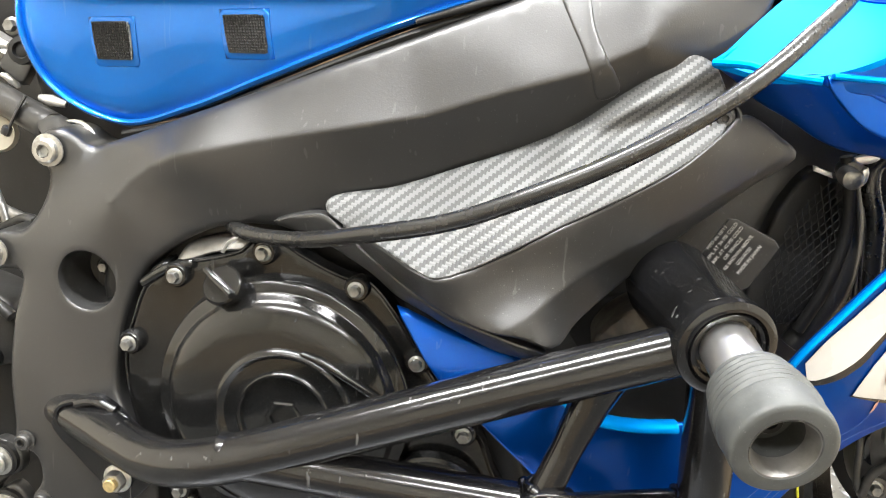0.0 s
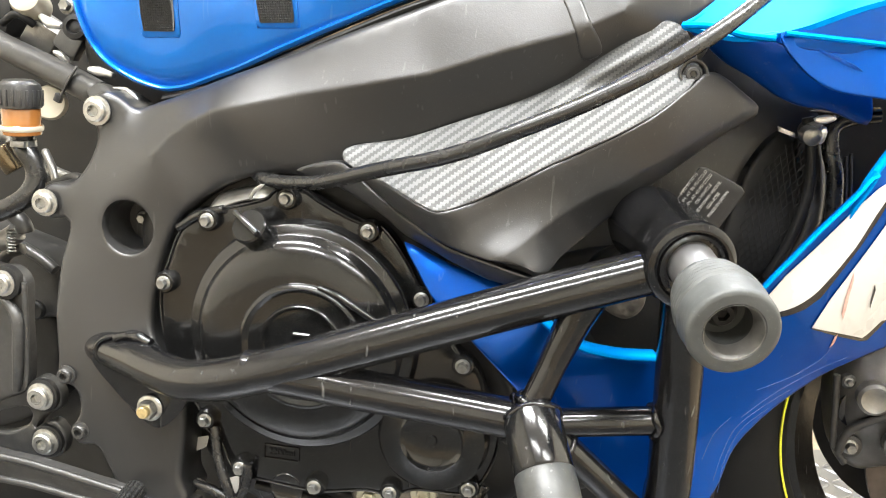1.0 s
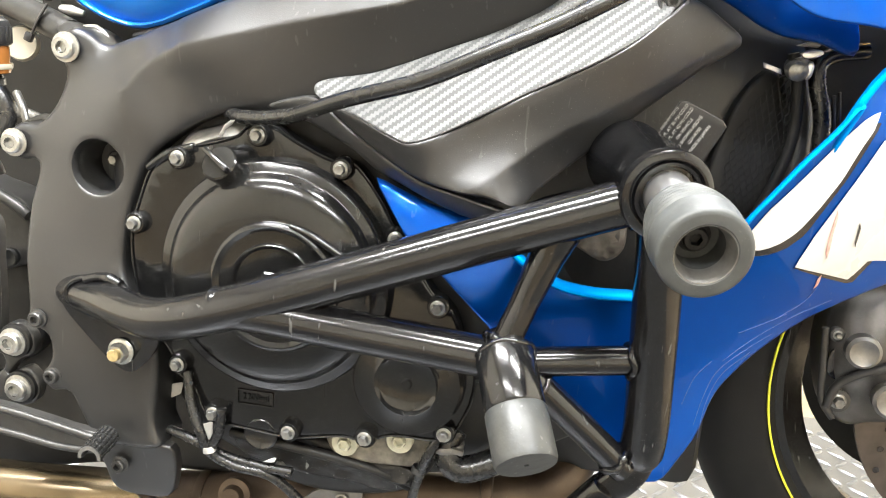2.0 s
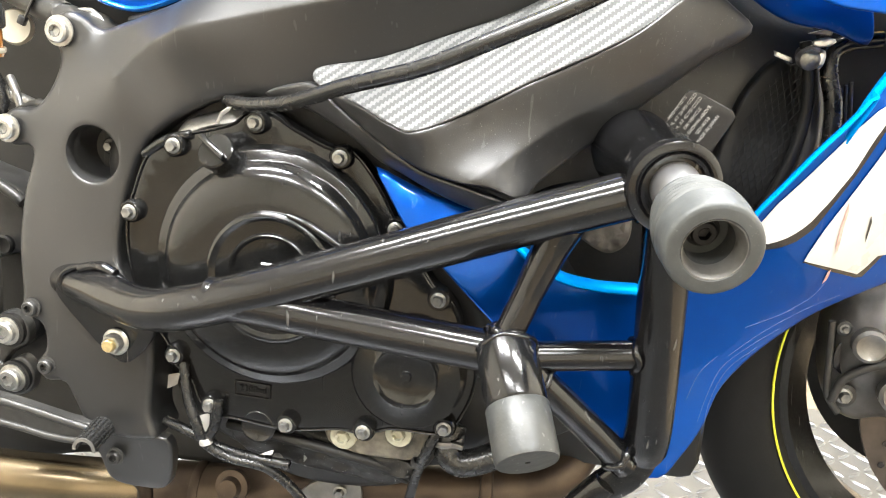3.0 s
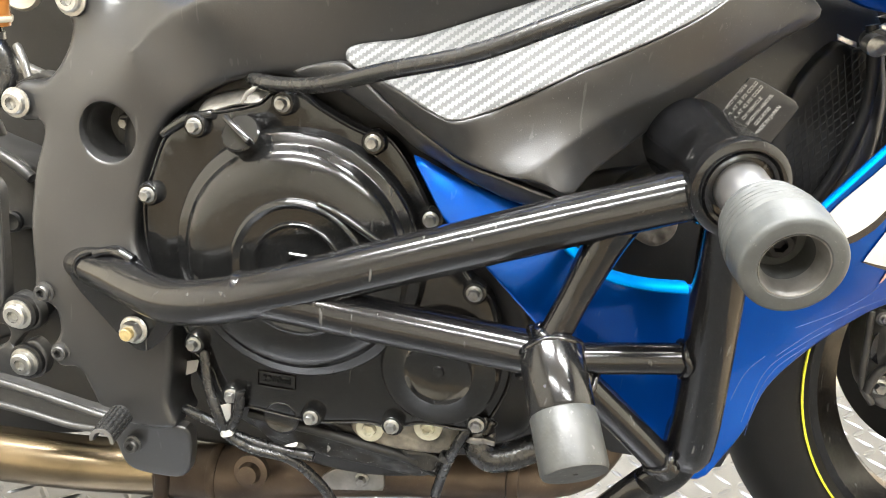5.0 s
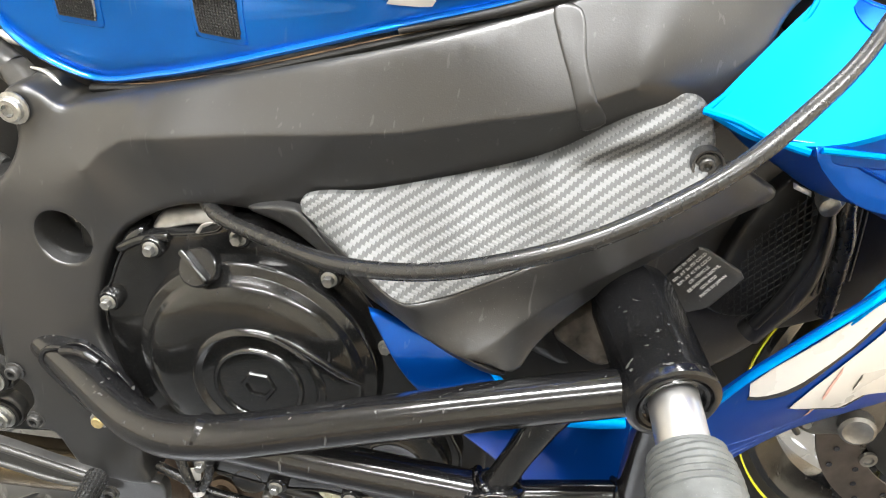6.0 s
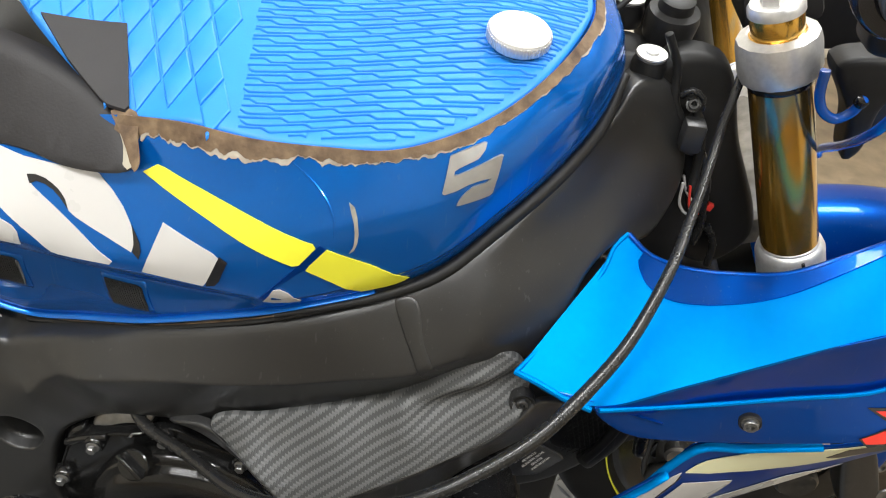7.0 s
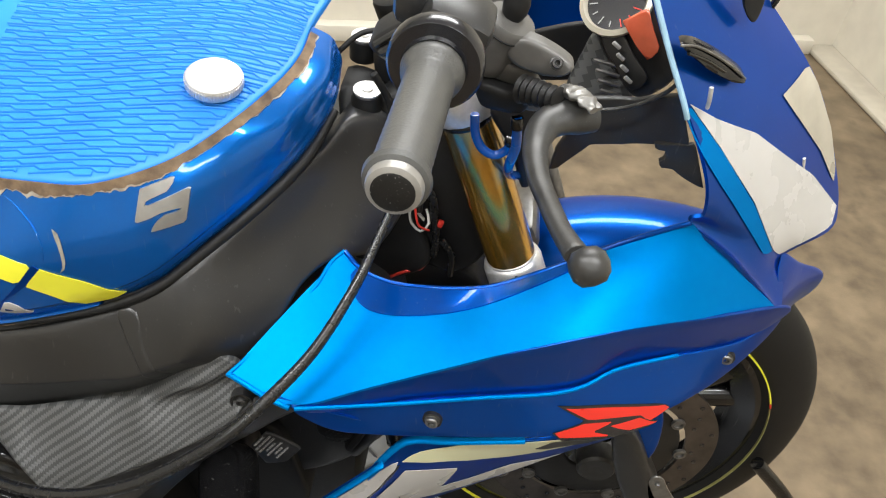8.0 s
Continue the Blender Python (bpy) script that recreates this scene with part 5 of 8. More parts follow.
band = [(0.0250 + 0.0040 * math.sin(min(1, k / 30) * math.pi / 2), 0.00093 * k) for k in range(35)]
part("slider_puck", ribbed([(0.014, -0.003), (0.023, -0.003), (0.0252, -0.0015)] + band + [(0.0291, 0.035), (0.0291, 0.0455), (0.0289, 0.0485), (0.0284, 0.0508), (0.0272, 0.0518), (0.0250, 0.0522), (0.0196, 0.0522), (0.0190, 0.0517), (0.0186, 0.046), (0.0170, 0.040), (0.0152, 0.024), (0, 0.024)], slide1 - axis2 * 0.052, axis2, 120, 0.0010, 0.0015, 0.033), "nylon", cage, "dark grey nylon crash slider")
part("slider_bolt", cap_bolt(0.008), "dark", cage).matrix_basis = facing(*(slide1 - axis2 * 0.029), axis2)
part("puck_liner", lathe([(0.0188, 0.0518), (0.0183, 0.0517), (0.0165, 0.0466), (0.0149, 0.0400)], slide1 - axis2 * 0.0519, axis2, 48), "cast", cage, "bright chamfered ring")
low0, low1 = Vector((0.1225, 0.592, 0.370)), Vector((0.1515, 0.527, 0.309))
axis3 = (low1 - low0).normalized()
l3 = (low1 - low0).length
part("lower_slider_tube", lathe([(0.016, 0), (0.0215, 0.004), (0.0225, 0.008), (0.0225, l3 - 0.043), (0.0215, l3 - 0.041), (0, l3 - 0.041)], low0, axis3, 40), "gloss", cage)
part("lower_puck", lathe([(0.012, l3 - 0.0405), (0.0225, l3 - 0.0405), (0.0230, l3 - 0.0395), (0.0230, l3 - 0.003), (0.0218, l3), (0.002, l3), (0.0018, l3 - 0.002), (0, l3 - 0.002)], low0, axis3, 56), "nylon_worn", cage, "scuffed grey nylon slider")


def ring_bead(c, way, r, thick, seed=0.0):
    """A weld bead round a tube."""
    w_ = Vector(way).normalized()
    s_ = w_.orthogonal().normalized()
    t_ = w_.cross(s_)
    bead([tuple(Vector(c) + r * (math.cos(q) * s_ + math.sin(q) * t_) + w_ * 0.0012 * math.sin(4 * q + seed)) for q in np.linspace(0, 2 * math.pi, 30)], thick, seed=seed)


ring_bead(low0 + axis3 * 0.007, axis3, 0.0215, 0.0021, 1.0)
ring_bead((0.109, 0.5943, 0.3588), (1, 0.12, -0.12), 0.0168, 0.0036, 2.0)
ring_bead((0.1445, 0.603, 0.356), (1, 0.22, 0.07), 0.0118, 0.0028, 3.0)
ring_bead((0.219, 0.6192, 0.3611), (1, 0.22, 0.07), 0.0122, 0.0030, 4.0)
ring_bead((0.1245, 0.5885, 0.376), (-0.35, -0.08, -1), 0.0118, 0.0032, 5.0)
ring_bead((0.217, 0.630, 0.272), (0.7, 0.28, -0.7), 0.0124, 0.0032, 6.0)
ring_bead((0.151, 0.6045, 0.337), (0.7, 0.25, -0.7), 0.0124, 0.0026, 7.0)
ring_bead((0.2015, 0.5919, 0.4888), (0.299, 0.0175, 0.1135), 0.0176, 0.0030, 8.0)
ring_bead((0.2055, 0.5921, 0.4903), (0.299, 0.0175, 0.1135), 0.0178, 0.0028, 9.0)
part("weld_filler", lathe([(0.0, -0.006), (0.012, -0.004), (0.0165, 0.0), (0.0195, 0.006), (0.0215, 0.010)], low0, axis3, 24), "gloss", cage)

# -- side fairing --
side_bm, SIDE = panel(
    [(0.007, 0.634, 0.4815), (0.025, 0.639, 0.4735), (0.055, 0.640, 0.4625), (0.092, 0.639, 0.4535), (0.128, 0.632, 0.429), (0.156, 0.64, 0.413), (0.187, 0.652, 0.404), (0.218, 0.663, 0.402), (0.257, 0.668, 0.408), (0.277, 0.664, 0.437), (0.296, 0.66, 0.472), (0.312, 0.66, 0.495), (0.331, 0.66, 0.522), (0.35, 0.662, 0.546), (0.365, 0.664, 0.567)]
    + [(0.383, 0.675, 0.592), (0.432, 0.688, 0.586), (0.52, 0.702, 0.586), (0.61, 0.725, 0.589), (0.56, 0.73, 0.534), (0.505, 0.73, 0.481), (0.446, 0.73, 0.426)]
    + [(0.414, 0.722, 0.41), (0.369, 0.714, 0.384), (0.336, 0.704, 0.358), (0.316, 0.697, 0.338), (0.298, 0.69, 0.313), (0.288, 0.682, 0.281), (0.273, 0.676, 0.253), (0.259, 0.67, 0.235), (0.236, 0.668, 0.237), (0.194, 0.668, 0.273), (0.147, 0.655, 0.317), (0.108, 0.632, 0.367), (0.072, 0.622, 0.405), (0.042, 0.626, 0.430), (0.026, 0.629, 0.450)],
    0.004, 0.003, 0.013, extra=[(0.345, 0.678, 0.435), (0.293, 0.68, 0.378)])
side = part("side_fairing", side_bm, "blue", bike, "glossy metallic blue side fairing with white graphics")
# Highlights along the fairing's rims, put in as strips of the lit blue.
part("edge_highlight", tube([(0.106, 0.637, 0.4445), (0.129, 0.63, 0.428), (0.156, 0.638, 0.411), (0.187, 0.65, 0.403), (0.218, 0.661, 0.401)], [0.003, 0.0062, 0.0066, 0.0066, 0.0066], 12, 0.006, flat=0.55), "blue_lit", side)
part("edge_highlight", tube([(0.281, 0.66, 0.438), (0.296, 0.656, 0.471), (0.312, 0.656, 0.494), (0.331, 0.656, 0.521), (0.35, 0.658, 0.545), (0.364, 0.66, 0.565)] + [(0.35, 0.665, 0.531), (0.385, 0.67, 0.595), (0.432, 0.684, 0.588), (0.507, 0.698, 0.589)], 0.004, 10, 0.01, flat=0.5), "blue_lit", side)
decal("black_line", [(0.304, 0.4425), (0.3157, 0.4440), (0.3298, 0.4505), (0.3427, 0.4630), (0.3541, 0.4855), (0.3655, 0.5080), (0.375, 0.531), (0.3835, 0.553), (0.376, 0.553), (0.364, 0.520), (0.349, 0.488), (0.332, 0.466), (0.315, 0.453), (0.304, 0.450)], SIDE, "black_vinyl", side, rise=0.0009)
decal("white_graphic", [(0.300, 0.462), (0.3108, 0.480), (0.324, 0.4965), (0.340, 0.518), (0.355, 0.538), (0.370, 0.555), (0.3805, 0.562), (0.3785, 0.548), (0.371, 0.532), (0.362, 0.508), (0.350, 0.486), (0.3375, 0.4665), (0.3265, 0.4560), (0.3135, 0.4490), (0.3044, 0.4470)], SIDE, "white", side, rise=0.0016)
decal("black_line", [(0.3397, 0.4345), (0.3669, 0.4255), (0.3945, 0.4180), (0.407, 0.440), (0.400, 0.452), (0.385, 0.436), (0.366, 0.440)], SIDE, "black_vinyl", side, rise=0.0009)
decal("white_graphic", [(0.388, 0.540), (0.378, 0.518), (0.364, 0.489), (0.350, 0.461), (0.3403, 0.4356), (0.3662, 0.4292), (0.391, 0.4226), (0.403, 0.441), (0.430, 0.440), (0.455, 0.450), (0.505, 0.491), (0.556, 0.537), (0.5369, 0.5264), (0.5036, 0.5177), (0.4605, 0.484), (0.4303, 0.4704), (0.4399, 0.505), (0.4454, 0.524), (0.4167, 0.531)], SIDE, "white", side, rise=0.0016)
decal("cream_graphic", [(0.3841, 0.5594), (0.3909, 0.5666), (0.4018, 0.5711), (0.4332, 0.5743), (0.4758, 0.5820), (0.5436, 0.5860), (0.5780, 0.5870), (0.5726, 0.5700), (0.5322, 0.5540), (0.4967, 0.5450), (0.4545, 0.5420), (0.4124, 0.5486)], SIDE, "cream", side, rise=0.0016)

decal("scuff", [(0.364, 0.485), (0.366, 0.484), (0.365, 0.465), (0.366, 0.443), (0.363, 0.444), (0.3625, 0.465)], SIDE, "scuff", side, rise=0.0024)
decal("scuff", [(0.364, 0.425), (0.366, 0.428), (0.366, 0.418), (0.363, 0.414)], SIDE, "scuff", side, rise=0.0012)
decal("scuff", [(0.385, 0.474), (0.387, 0.473), (0.387, 0.453), (0.386, 0.453)], SIDE, "grey_metal", side, rise=0.0024)
for q in ([(0.283, 0.287), (0.288, 0.31), (0.297, 0.335), (0.318, 0.355), (0.339, 0.37)], [(0.288, 0.276), (0.291, 0.305), (0.302, 0.333), (0.323, 0.353)], [(0.3, 0.345), (0.321, 0.364), (0.35, 0.384), (0.383, 0.402)], [(0.271, 0.305), (0.279, 0.33), (0.291, 0.345)], [(0.339, 0.385), (0.359, 0.401), (0.366, 0.415)], [(0.309, 0.372), (0.328, 0.38), (0.347, 0.389)]):
    line_s = spline(np.array(q), 0.004)
    part("scratch", tube([(p[0], float(SIDE([p])[0]) - 0.0001, p[1]) for p in line_s], 0.0002, 6, smooth=False), "scratch", side)

# -- upper fairing --
UP_LOW = [(0.21, 0.666, 0.666), (0.249, 0.65, 0.659), (0.288, 0.643, 0.667), (0.339, 0.653, 0.688), (0.408, 0.674, 0.707), (0.479, 0.701, 0.719), (0.564, 0.731, 0.73), (0.648, 0.76, 0.736), (0.745, 0.815, 0.719)]
UP_TOP = [(0.297, 0.785, 0.736), (0.317, 0.772, 0.726), (0.347, 0.762, 0.724), (0.397, 0.762, 0.726), (0.442, 0.774, 0.725), (0.491, 0.792, 0.737), (0.561, 0.8, 0.782), (0.607, 0.797, 0.815), (0.622, 0.795, 0.826)]
UP_MID = [tuple(0.5 * (np.array(p) + np.array(q)) + np.array((0, -0.004, 0.008)) * 0.35) for k, (p, q) in enumerate(zip(UP_LOW, UP_TOP))]
# The wing's top takes the lit tone of the one blue paint.
upper = part("upper_fairing", skin(loft(UP_LOW, UP_MID, UP_TOP), 90, 24, 0.004, facing_way=(0, -0.5, 1)), "blue_lit", bike, "metallic blue upper fairing wing in lit tone")
UP_PLACE = loft(UP_LOW, UP_MID, UP_TOP)
# Shade and dark reflection under the lip, painted as deeper blue.
part("shade_band", skin(UP_PLACE, 50, 8, 0.002, 0.10, 0.72, lambda s: 1 - 0.30 * math.sin(math.pi * min(1.0, max(0.0, (s - 0.08) / 0.66))) ** 0.6, None, 0.0012, (0, -0.5, 1)), "blue", upper, "deep blue band painted for shade and reflection")
part("wing_edge", tube([(0.21, 0.666, 0.666), (0.229, 0.688, 0.678), (0.254, 0.722, 0.695), (0.276, 0.75, 0.717), (0.286, 0.774, 0.729), (0.297, 0.785, 0.736)], 0.0022, 10, 0.012), "blue_lit", upper)
part("rolled_lip", tube(UP_TOP, 0.0026, 10, 0.012), "blue", upper)
flank_bm, FLANK = panel(
    [(0.273, 0.643, 0.658), (0.369, 0.662, 0.694), (0.469, 0.697, 0.716), (0.575, 0.734, 0.731), (0.66, 0.764, 0.735), (0.755, 0.82, 0.715), (0.777, 0.84, 0.693), (0.733, 0.815, 0.665), (0.656, 0.78, 0.66), (0.587, 0.752, 0.651), (0.562, 0.735, 0.643), (0.533, 0.722, 0.641), (0.452, 0.697, 0.644), (0.371, 0.67, 0.65), (0.283, 0.643, 0.654)], 0.004, 0.0015, 0.013)
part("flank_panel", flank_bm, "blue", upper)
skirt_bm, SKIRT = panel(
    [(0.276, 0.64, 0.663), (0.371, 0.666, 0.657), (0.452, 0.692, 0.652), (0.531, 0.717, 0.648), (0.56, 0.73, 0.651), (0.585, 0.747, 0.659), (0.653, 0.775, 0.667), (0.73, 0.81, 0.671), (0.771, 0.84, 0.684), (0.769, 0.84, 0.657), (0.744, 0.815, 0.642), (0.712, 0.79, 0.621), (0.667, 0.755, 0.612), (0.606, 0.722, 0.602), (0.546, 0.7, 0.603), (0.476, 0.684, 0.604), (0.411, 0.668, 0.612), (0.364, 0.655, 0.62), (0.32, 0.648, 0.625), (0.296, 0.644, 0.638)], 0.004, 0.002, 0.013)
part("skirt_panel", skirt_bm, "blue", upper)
# Rim and groove highlights, painted in the lit blue.
part("edge_highlight", tube([(0.279, 0.639, 0.663), (0.371, 0.665, 0.659), (0.451, 0.691, 0.654), (0.531, 0.716, 0.65), (0.559, 0.729, 0.653), (0.585, 0.746, 0.661), (0.653, 0.774, 0.669)], 0.0022, 8, 0.012), "blue_lit", upper)
part("edge_highlight", tube([(0.209, 0.666, 0.666), (0.232, 0.655, 0.666), (0.25, 0.649, 0.661), (0.274, 0.642, 0.659)], 0.0028, 8, 0.012), "blue_lit", upper)
part("wing_underside", panel([(0.213, 0.668, 0.663), (0.227, 0.659, 0.66), (0.245, 0.653, 0.661), (0.266, 0.647, 0.663), (0.286, 0.643, 0.665), (0.298, 0.645, 0.658), (0.315, 0.648, 0.651), (0.343, 0.655, 0.638), (0.362, 0.69, 0.6), (0.333, 0.69, 0.608), (0.308, 0.69, 0.611), (0.291, 0.69, 0.617), (0.268, 0.685, 0.63), (0.245, 0.68, 0.641), (0.226, 0.673, 0.655)], 0.004, 0.002, 0.010)[0], "blue", upper)
for t_ in ((0.408, 0.655, 0.657), (0.714, 0.8, 0.65)):
    part("screw_washer", lathe([(0.0095, -0.002), (0.0095, 0.002), (0.008, 0.003), (0.0065, 0.001), (0, 0.001)], t_, (-0.15, -1, 0.05), 24), "dark", upper)
    shared("screw", CAP, facing(t_[0], t_[1] - 0.001, t_[2], (-0.15, -1, 0.05), 0.75), upper)
decal("black_graphic", [(0.532, 0.636), (0.644, 0.621), (0.659, 0.615), (0.639, 0.604), (0.649, 0.602), (0.639, 0.598), (0.614, 0.596), (0.598, 0.594), (0.543, 0.599), (0.532, 0.608), (0.565, 0.616)], SKIRT, "black_vinyl", upper)
decal("red_graphic", [(0.542, 0.632), (0.642, 0.619), (0.653, 0.618), (0.657, 0.614), (0.638, 0.605), (0.633, 0.607), (0.625, 0.613), (0.569, 0.617)], SKIRT, "red", upper, rise=0.0018)
decal("red_graphic", [(0.564, 0.614), (0.596, 0.611), (0.574, 0.604), (0.596, 0.597), (0.593, 0.597), (0.54, 0.603), (0.535, 0.608)], SKIRT, "red", upper, rise=0.0018)
decal("red_graphic", [(0.594, 0.607), (0.625, 0.61), (0.637, 0.604), (0.646, 0.601), (0.638, 0.6), (0.615, 0.599), (0.603, 0.603)], SKIRT, "red", upper, rise=0.0018)
decal("grey_graphic", [(0.522, 0.565), (0.536, 0.581), (0.601, 0.588), (0.577, 0.571), (0.533, 0.561)], SIDE, "grey_metal", side, rise=0.002)

# -- nose --
NOSE_PLACE = loft(
    [(0.527, 0.825, 1.039), (0.547, 0.812, 1.004), (0.566, 0.8, 0.972), (0.58, 0.792, 0.947), (0.603, 0.79, 0.912), (0.623, 0.79, 0.872), (0.63, 0.792, 0.839), (0.622, 0.795, 0.826), (0.678, 0.8, 0.784), (0.745, 0.815, 0.719)],
    [(0.585, 0.88, 1.025), (0.613, 0.875, 0.989), (0.636, 0.865, 0.954), (0.656, 0.855, 0.921), (0.681, 0.85, 0.879), (0.704, 0.848, 0.837), (0.71, 0.838, 0.8), (0.708, 0.83, 0.776), (0.72, 0.822, 0.746), (0.749, 0.818, 0.717)],
    [(0.647, 0.95, 1.005), (0.696, 0.95, 0.96), (0.738, 0.95, 0.918), (0.769, 0.95, 0.876), (0.803, 0.95, 0.817), (0.824, 0.945, 0.77), (0.816, 0.92, 0.75), (0.754, 0.868, 0.744), (0.759, 0.85, 0.724), (0.756, 0.825, 0.714)])
nose_ob = part("nose_fairing", skin(NOSE_PLACE, 80, 24, 0.004), "blue", bike, "metallic blue nose fairing with white panel")
NOSE = lying_on([nose_ob], height_of(NOSE_PLACE, 0.0, 0.8, 14, 6))
decal("white_panel", [(0.584, 0.948), (0.617, 0.927), (0.668, 0.899), (0.766, 0.824), (0.821, 0.77), (0.816, 0.756), (0.747, 0.752), (0.732, 0.767), (0.684, 0.837), (0.626, 0.904)], NOSE, "white", nose_ob, rise=0.0016)
part("chin_panel", panel([(0.751, 0.862, 0.748), (0.791, 0.89, 0.719), (0.842, 0.93, 0.677), (0.847, 0.94, 0.648), (0.817, 0.91, 0.647), (0.756, 0.83, 0.704)], 0.004, 0.002, 0.012)[0], "blue", nose_ob)
# Strip in the brighter blue that stands for lit paint.
decal("bright_strip", [(0.579, 0.946), (0.585, 0.946), (0.63, 0.899), (0.685, 0.834), (0.731, 0.767), (0.72, 0.768), (0.668, 0.832), (0.622, 0.887), (0.591, 0.925)], NOSE, "blue_lit", nose_ob, rise=0.0022)
decal("milky_panel", [(0.697, 0.916), (0.733, 0.881), (0.77, 0.844), (0.805, 0.8), (0.802, 0.816), (0.78, 0.86), (0.745, 0.91), (0.728, 0.928), (0.712, 0.921)], NOSE, "clear", nose_ob, rise=0.0022, label="milky windscreen edge")
part("nose_hook", tube([(0.652, 0.945, 0.990), (0.657, 0.947, 0.972), (0.6633, 0.950, 0.963), (0.670, 0.950, 0.972), (0.675, 0.950, 0.988)], 0.0034, 10), "gloss", nose_ob, "glossy black hook")
part("mirror_bush", panel([(0.622, 0.88, 1.02), (0.628, 0.88, 0.999), (0.641, 0.885, 0.988), (0.645, 0.89, 1.003), (0.641, 0.89, 1.019)], 0.01, 0.002, 0.006)[0], "rubber", nose_ob)
for t_ in ([(0.594, 0.789, 0.970), (0.596, 0.789, 0.958), (0.600, 0.800, 0.945)], [(0.744, 0.9, 0.849), (0.75, 0.9, 0.827)]):
    part("panel_clip", tube(t_, 0.002, 8), "silver", nose_ob)
MIRROR = [(0.559, 0.790, 1.002), (0.569, 0.796, 1.001), (0.588, 0.810, 0.991), (0.613, 0.828, 0.974), (0.636, 0.842, 0.956), (0.639, 0.842, 0.950), (0.626, 0.833, 0.953), (0.598, 0.815, 0.969), (0.574, 0.798, 0.988)]
blank = part("mirror_blank", panel(MIRROR, 0.016, 0.004, 0.004)[0], "gloss", nose_ob, "shiny black oval mirror blank")
part("chrome_edge", tube([(p[0], p[1] - 0.0015, p[2]) for p in MIRROR[:5]], 0.0011, 8, 0.004), "cast", blank)
part("ridge", tube([(p[0] - 0.001, p[1] - 0.002, p[2] - 0.007) for p in MIRROR[1:4]], 0.0016, 8, 0.004), "gloss", blank)
part("inner_rim", tube([(0.533, 0.815, 1.03), (0.554, 0.8, 0.991), (0.576, 0.787, 0.953), (0.583, 0.787, 0.939)], 0.0026, 8), "pale_edge", nose_ob, "pale blue windscreen rim")

# -- front end --
fork_way = Vector((-0.385, 0.0, 0.923)).normalized()


def fork_leg(y):
    foot = Vector((0.468, y, 0.705))
    leg = part("fork_leg", lathe([(0.0268, -0.03), (0.0268, 0.223), (0.0215, 0.225), (0.0215, 0.242), (0.020, 0.244), (0, 0.244)], foot, fork_way, 48), "fork", bike, "gold anodised fork tube with teal patches")
    part("lower_clamp", lathe([(0.030, -0.08), (0.0325, -0.05), (0.0325, -0.008), (0.0305, -0.002), (0.0276, 0.0), (0.0276, 0.002), (0.0268, 0.003)], foot, fork_way, 48), "silver", leg, "bright lower fork clamp")
    part("clamp_slit", block((0.003, 0.004, 0.04), tuple(foot + fork_way * -0.022 + Vector((0.006, -0.0315, 0))), 0.0005, (0, -22.6, 0)), "black_vinyl", leg)
    part("top_clamp", lathe([(0.027, 0.185), (0.033, 0.186), (0.0345, 0.190), (0.0345, 0.214), (0.033, 0.222), (0.025, 0.225), (0.022, 0.224)], foot, fork_way, 14), "silver", leg, "silver clip-on clamp")
    part("tube_ring", lathe([(0.0268, 0.177), (0.0275, 0.178), (0.0275, 0.183), (0.0268, 0.184)], foot, fork_way, 48), "black_vinyl", leg)
    part("fork_cap", join(lathe([(0.0228, 0.242), (0.0228, 0.248), (0.0205, 0.2511), (0.0, 0.2511)], foot, fork_way, 32), lathe([(0.013, 0.2511), (0.0125, 0.257), (0.009, 0.259), (0, 0.259)], foot, fork_way, 6)), "silver", leg)
    part("slider", lathe([(0.0205, -0.30), (0.0205, -0.06)], foot, fork_way, 24), "cast", leg)
    return leg


fork_leg(0.852)
fork_leg(1.248)
part("steering_yoke", block((0.07, 0.26, 0.04), (0.405, MID, 0.905), 0.008, (0, -24, 0)), "dark", bike)
part("lower_yoke", block((0.09, 0.26, 0.035), (0.46, MID, 0.66), 0.008, (0, -24, 0)), "cast", bike)
part("head_tube", tube([(0.31, MID, 0.90), (0.40, MID, 0.69)], 0.04, 24), "dark", bike)
part("head_gusset", panel([(0.266, 0.9, 0.849), (0.319, 0.9, 0.838), (0.341, 0.885, 0.803), (0.362, 0.87, 0.728), (0.381, 0.86, 0.665), (0.338, 0.86, 0.635), (0.306, 0.85, 0.66), (0.258, 0.83, 0.725), (0.275, 0.86, 0.808)], 0.05, 0.008, 0.014)[0], "rubber", bike)
for t_ in ((0.296, 0.892, 0.854), (0.279, 0.972, 0.871)):
    post = part("tank_mount", lathe([(0.016, -0.02), (0.016, -0.004), (0.0145, 0.0), (0.0145, 0.003), (0.013, 0.0045), (0, 0.0045)], t_, (0, -0.1, 1), 28), "rubber", bike)
    part("mount_washer", lathe([(0.0142, 0.0046), (0.0142, 0.0066), (0.006, 0.0068), (0.006, 0.009), (0, 0.009)], t_, (0, -0.1, 1), 24), "silver", post)

# handlebar, throttle grip and front brake lever
g0, g1 = Vector((0.366, 0.512, 1.030)), Vector((0.373, 0.656, 1.028))
gw = (g1 - g0).normalized()
bar = part("handlebar", tube([g0, g1, g1 + gw * 0.14], 0.0105, 20), "dark", bike)
bumps = [(0.0163 + 0.0004 * (k % 2), 0.012 + 0.004 * k) for k in range(28)]
part("grip", lathe([(0.015, 0.003), (0.0185, 0.005), (0.0195, 0.009), (0.0175, 0.0115)] + bumps + [(0.0205, 0.126), (0.0215, 0.131), (0.0205, 0.134), (0.012, 0.135)], g0, gw, 40), "tint", bar, "ribbed grey rubber throttle grip")
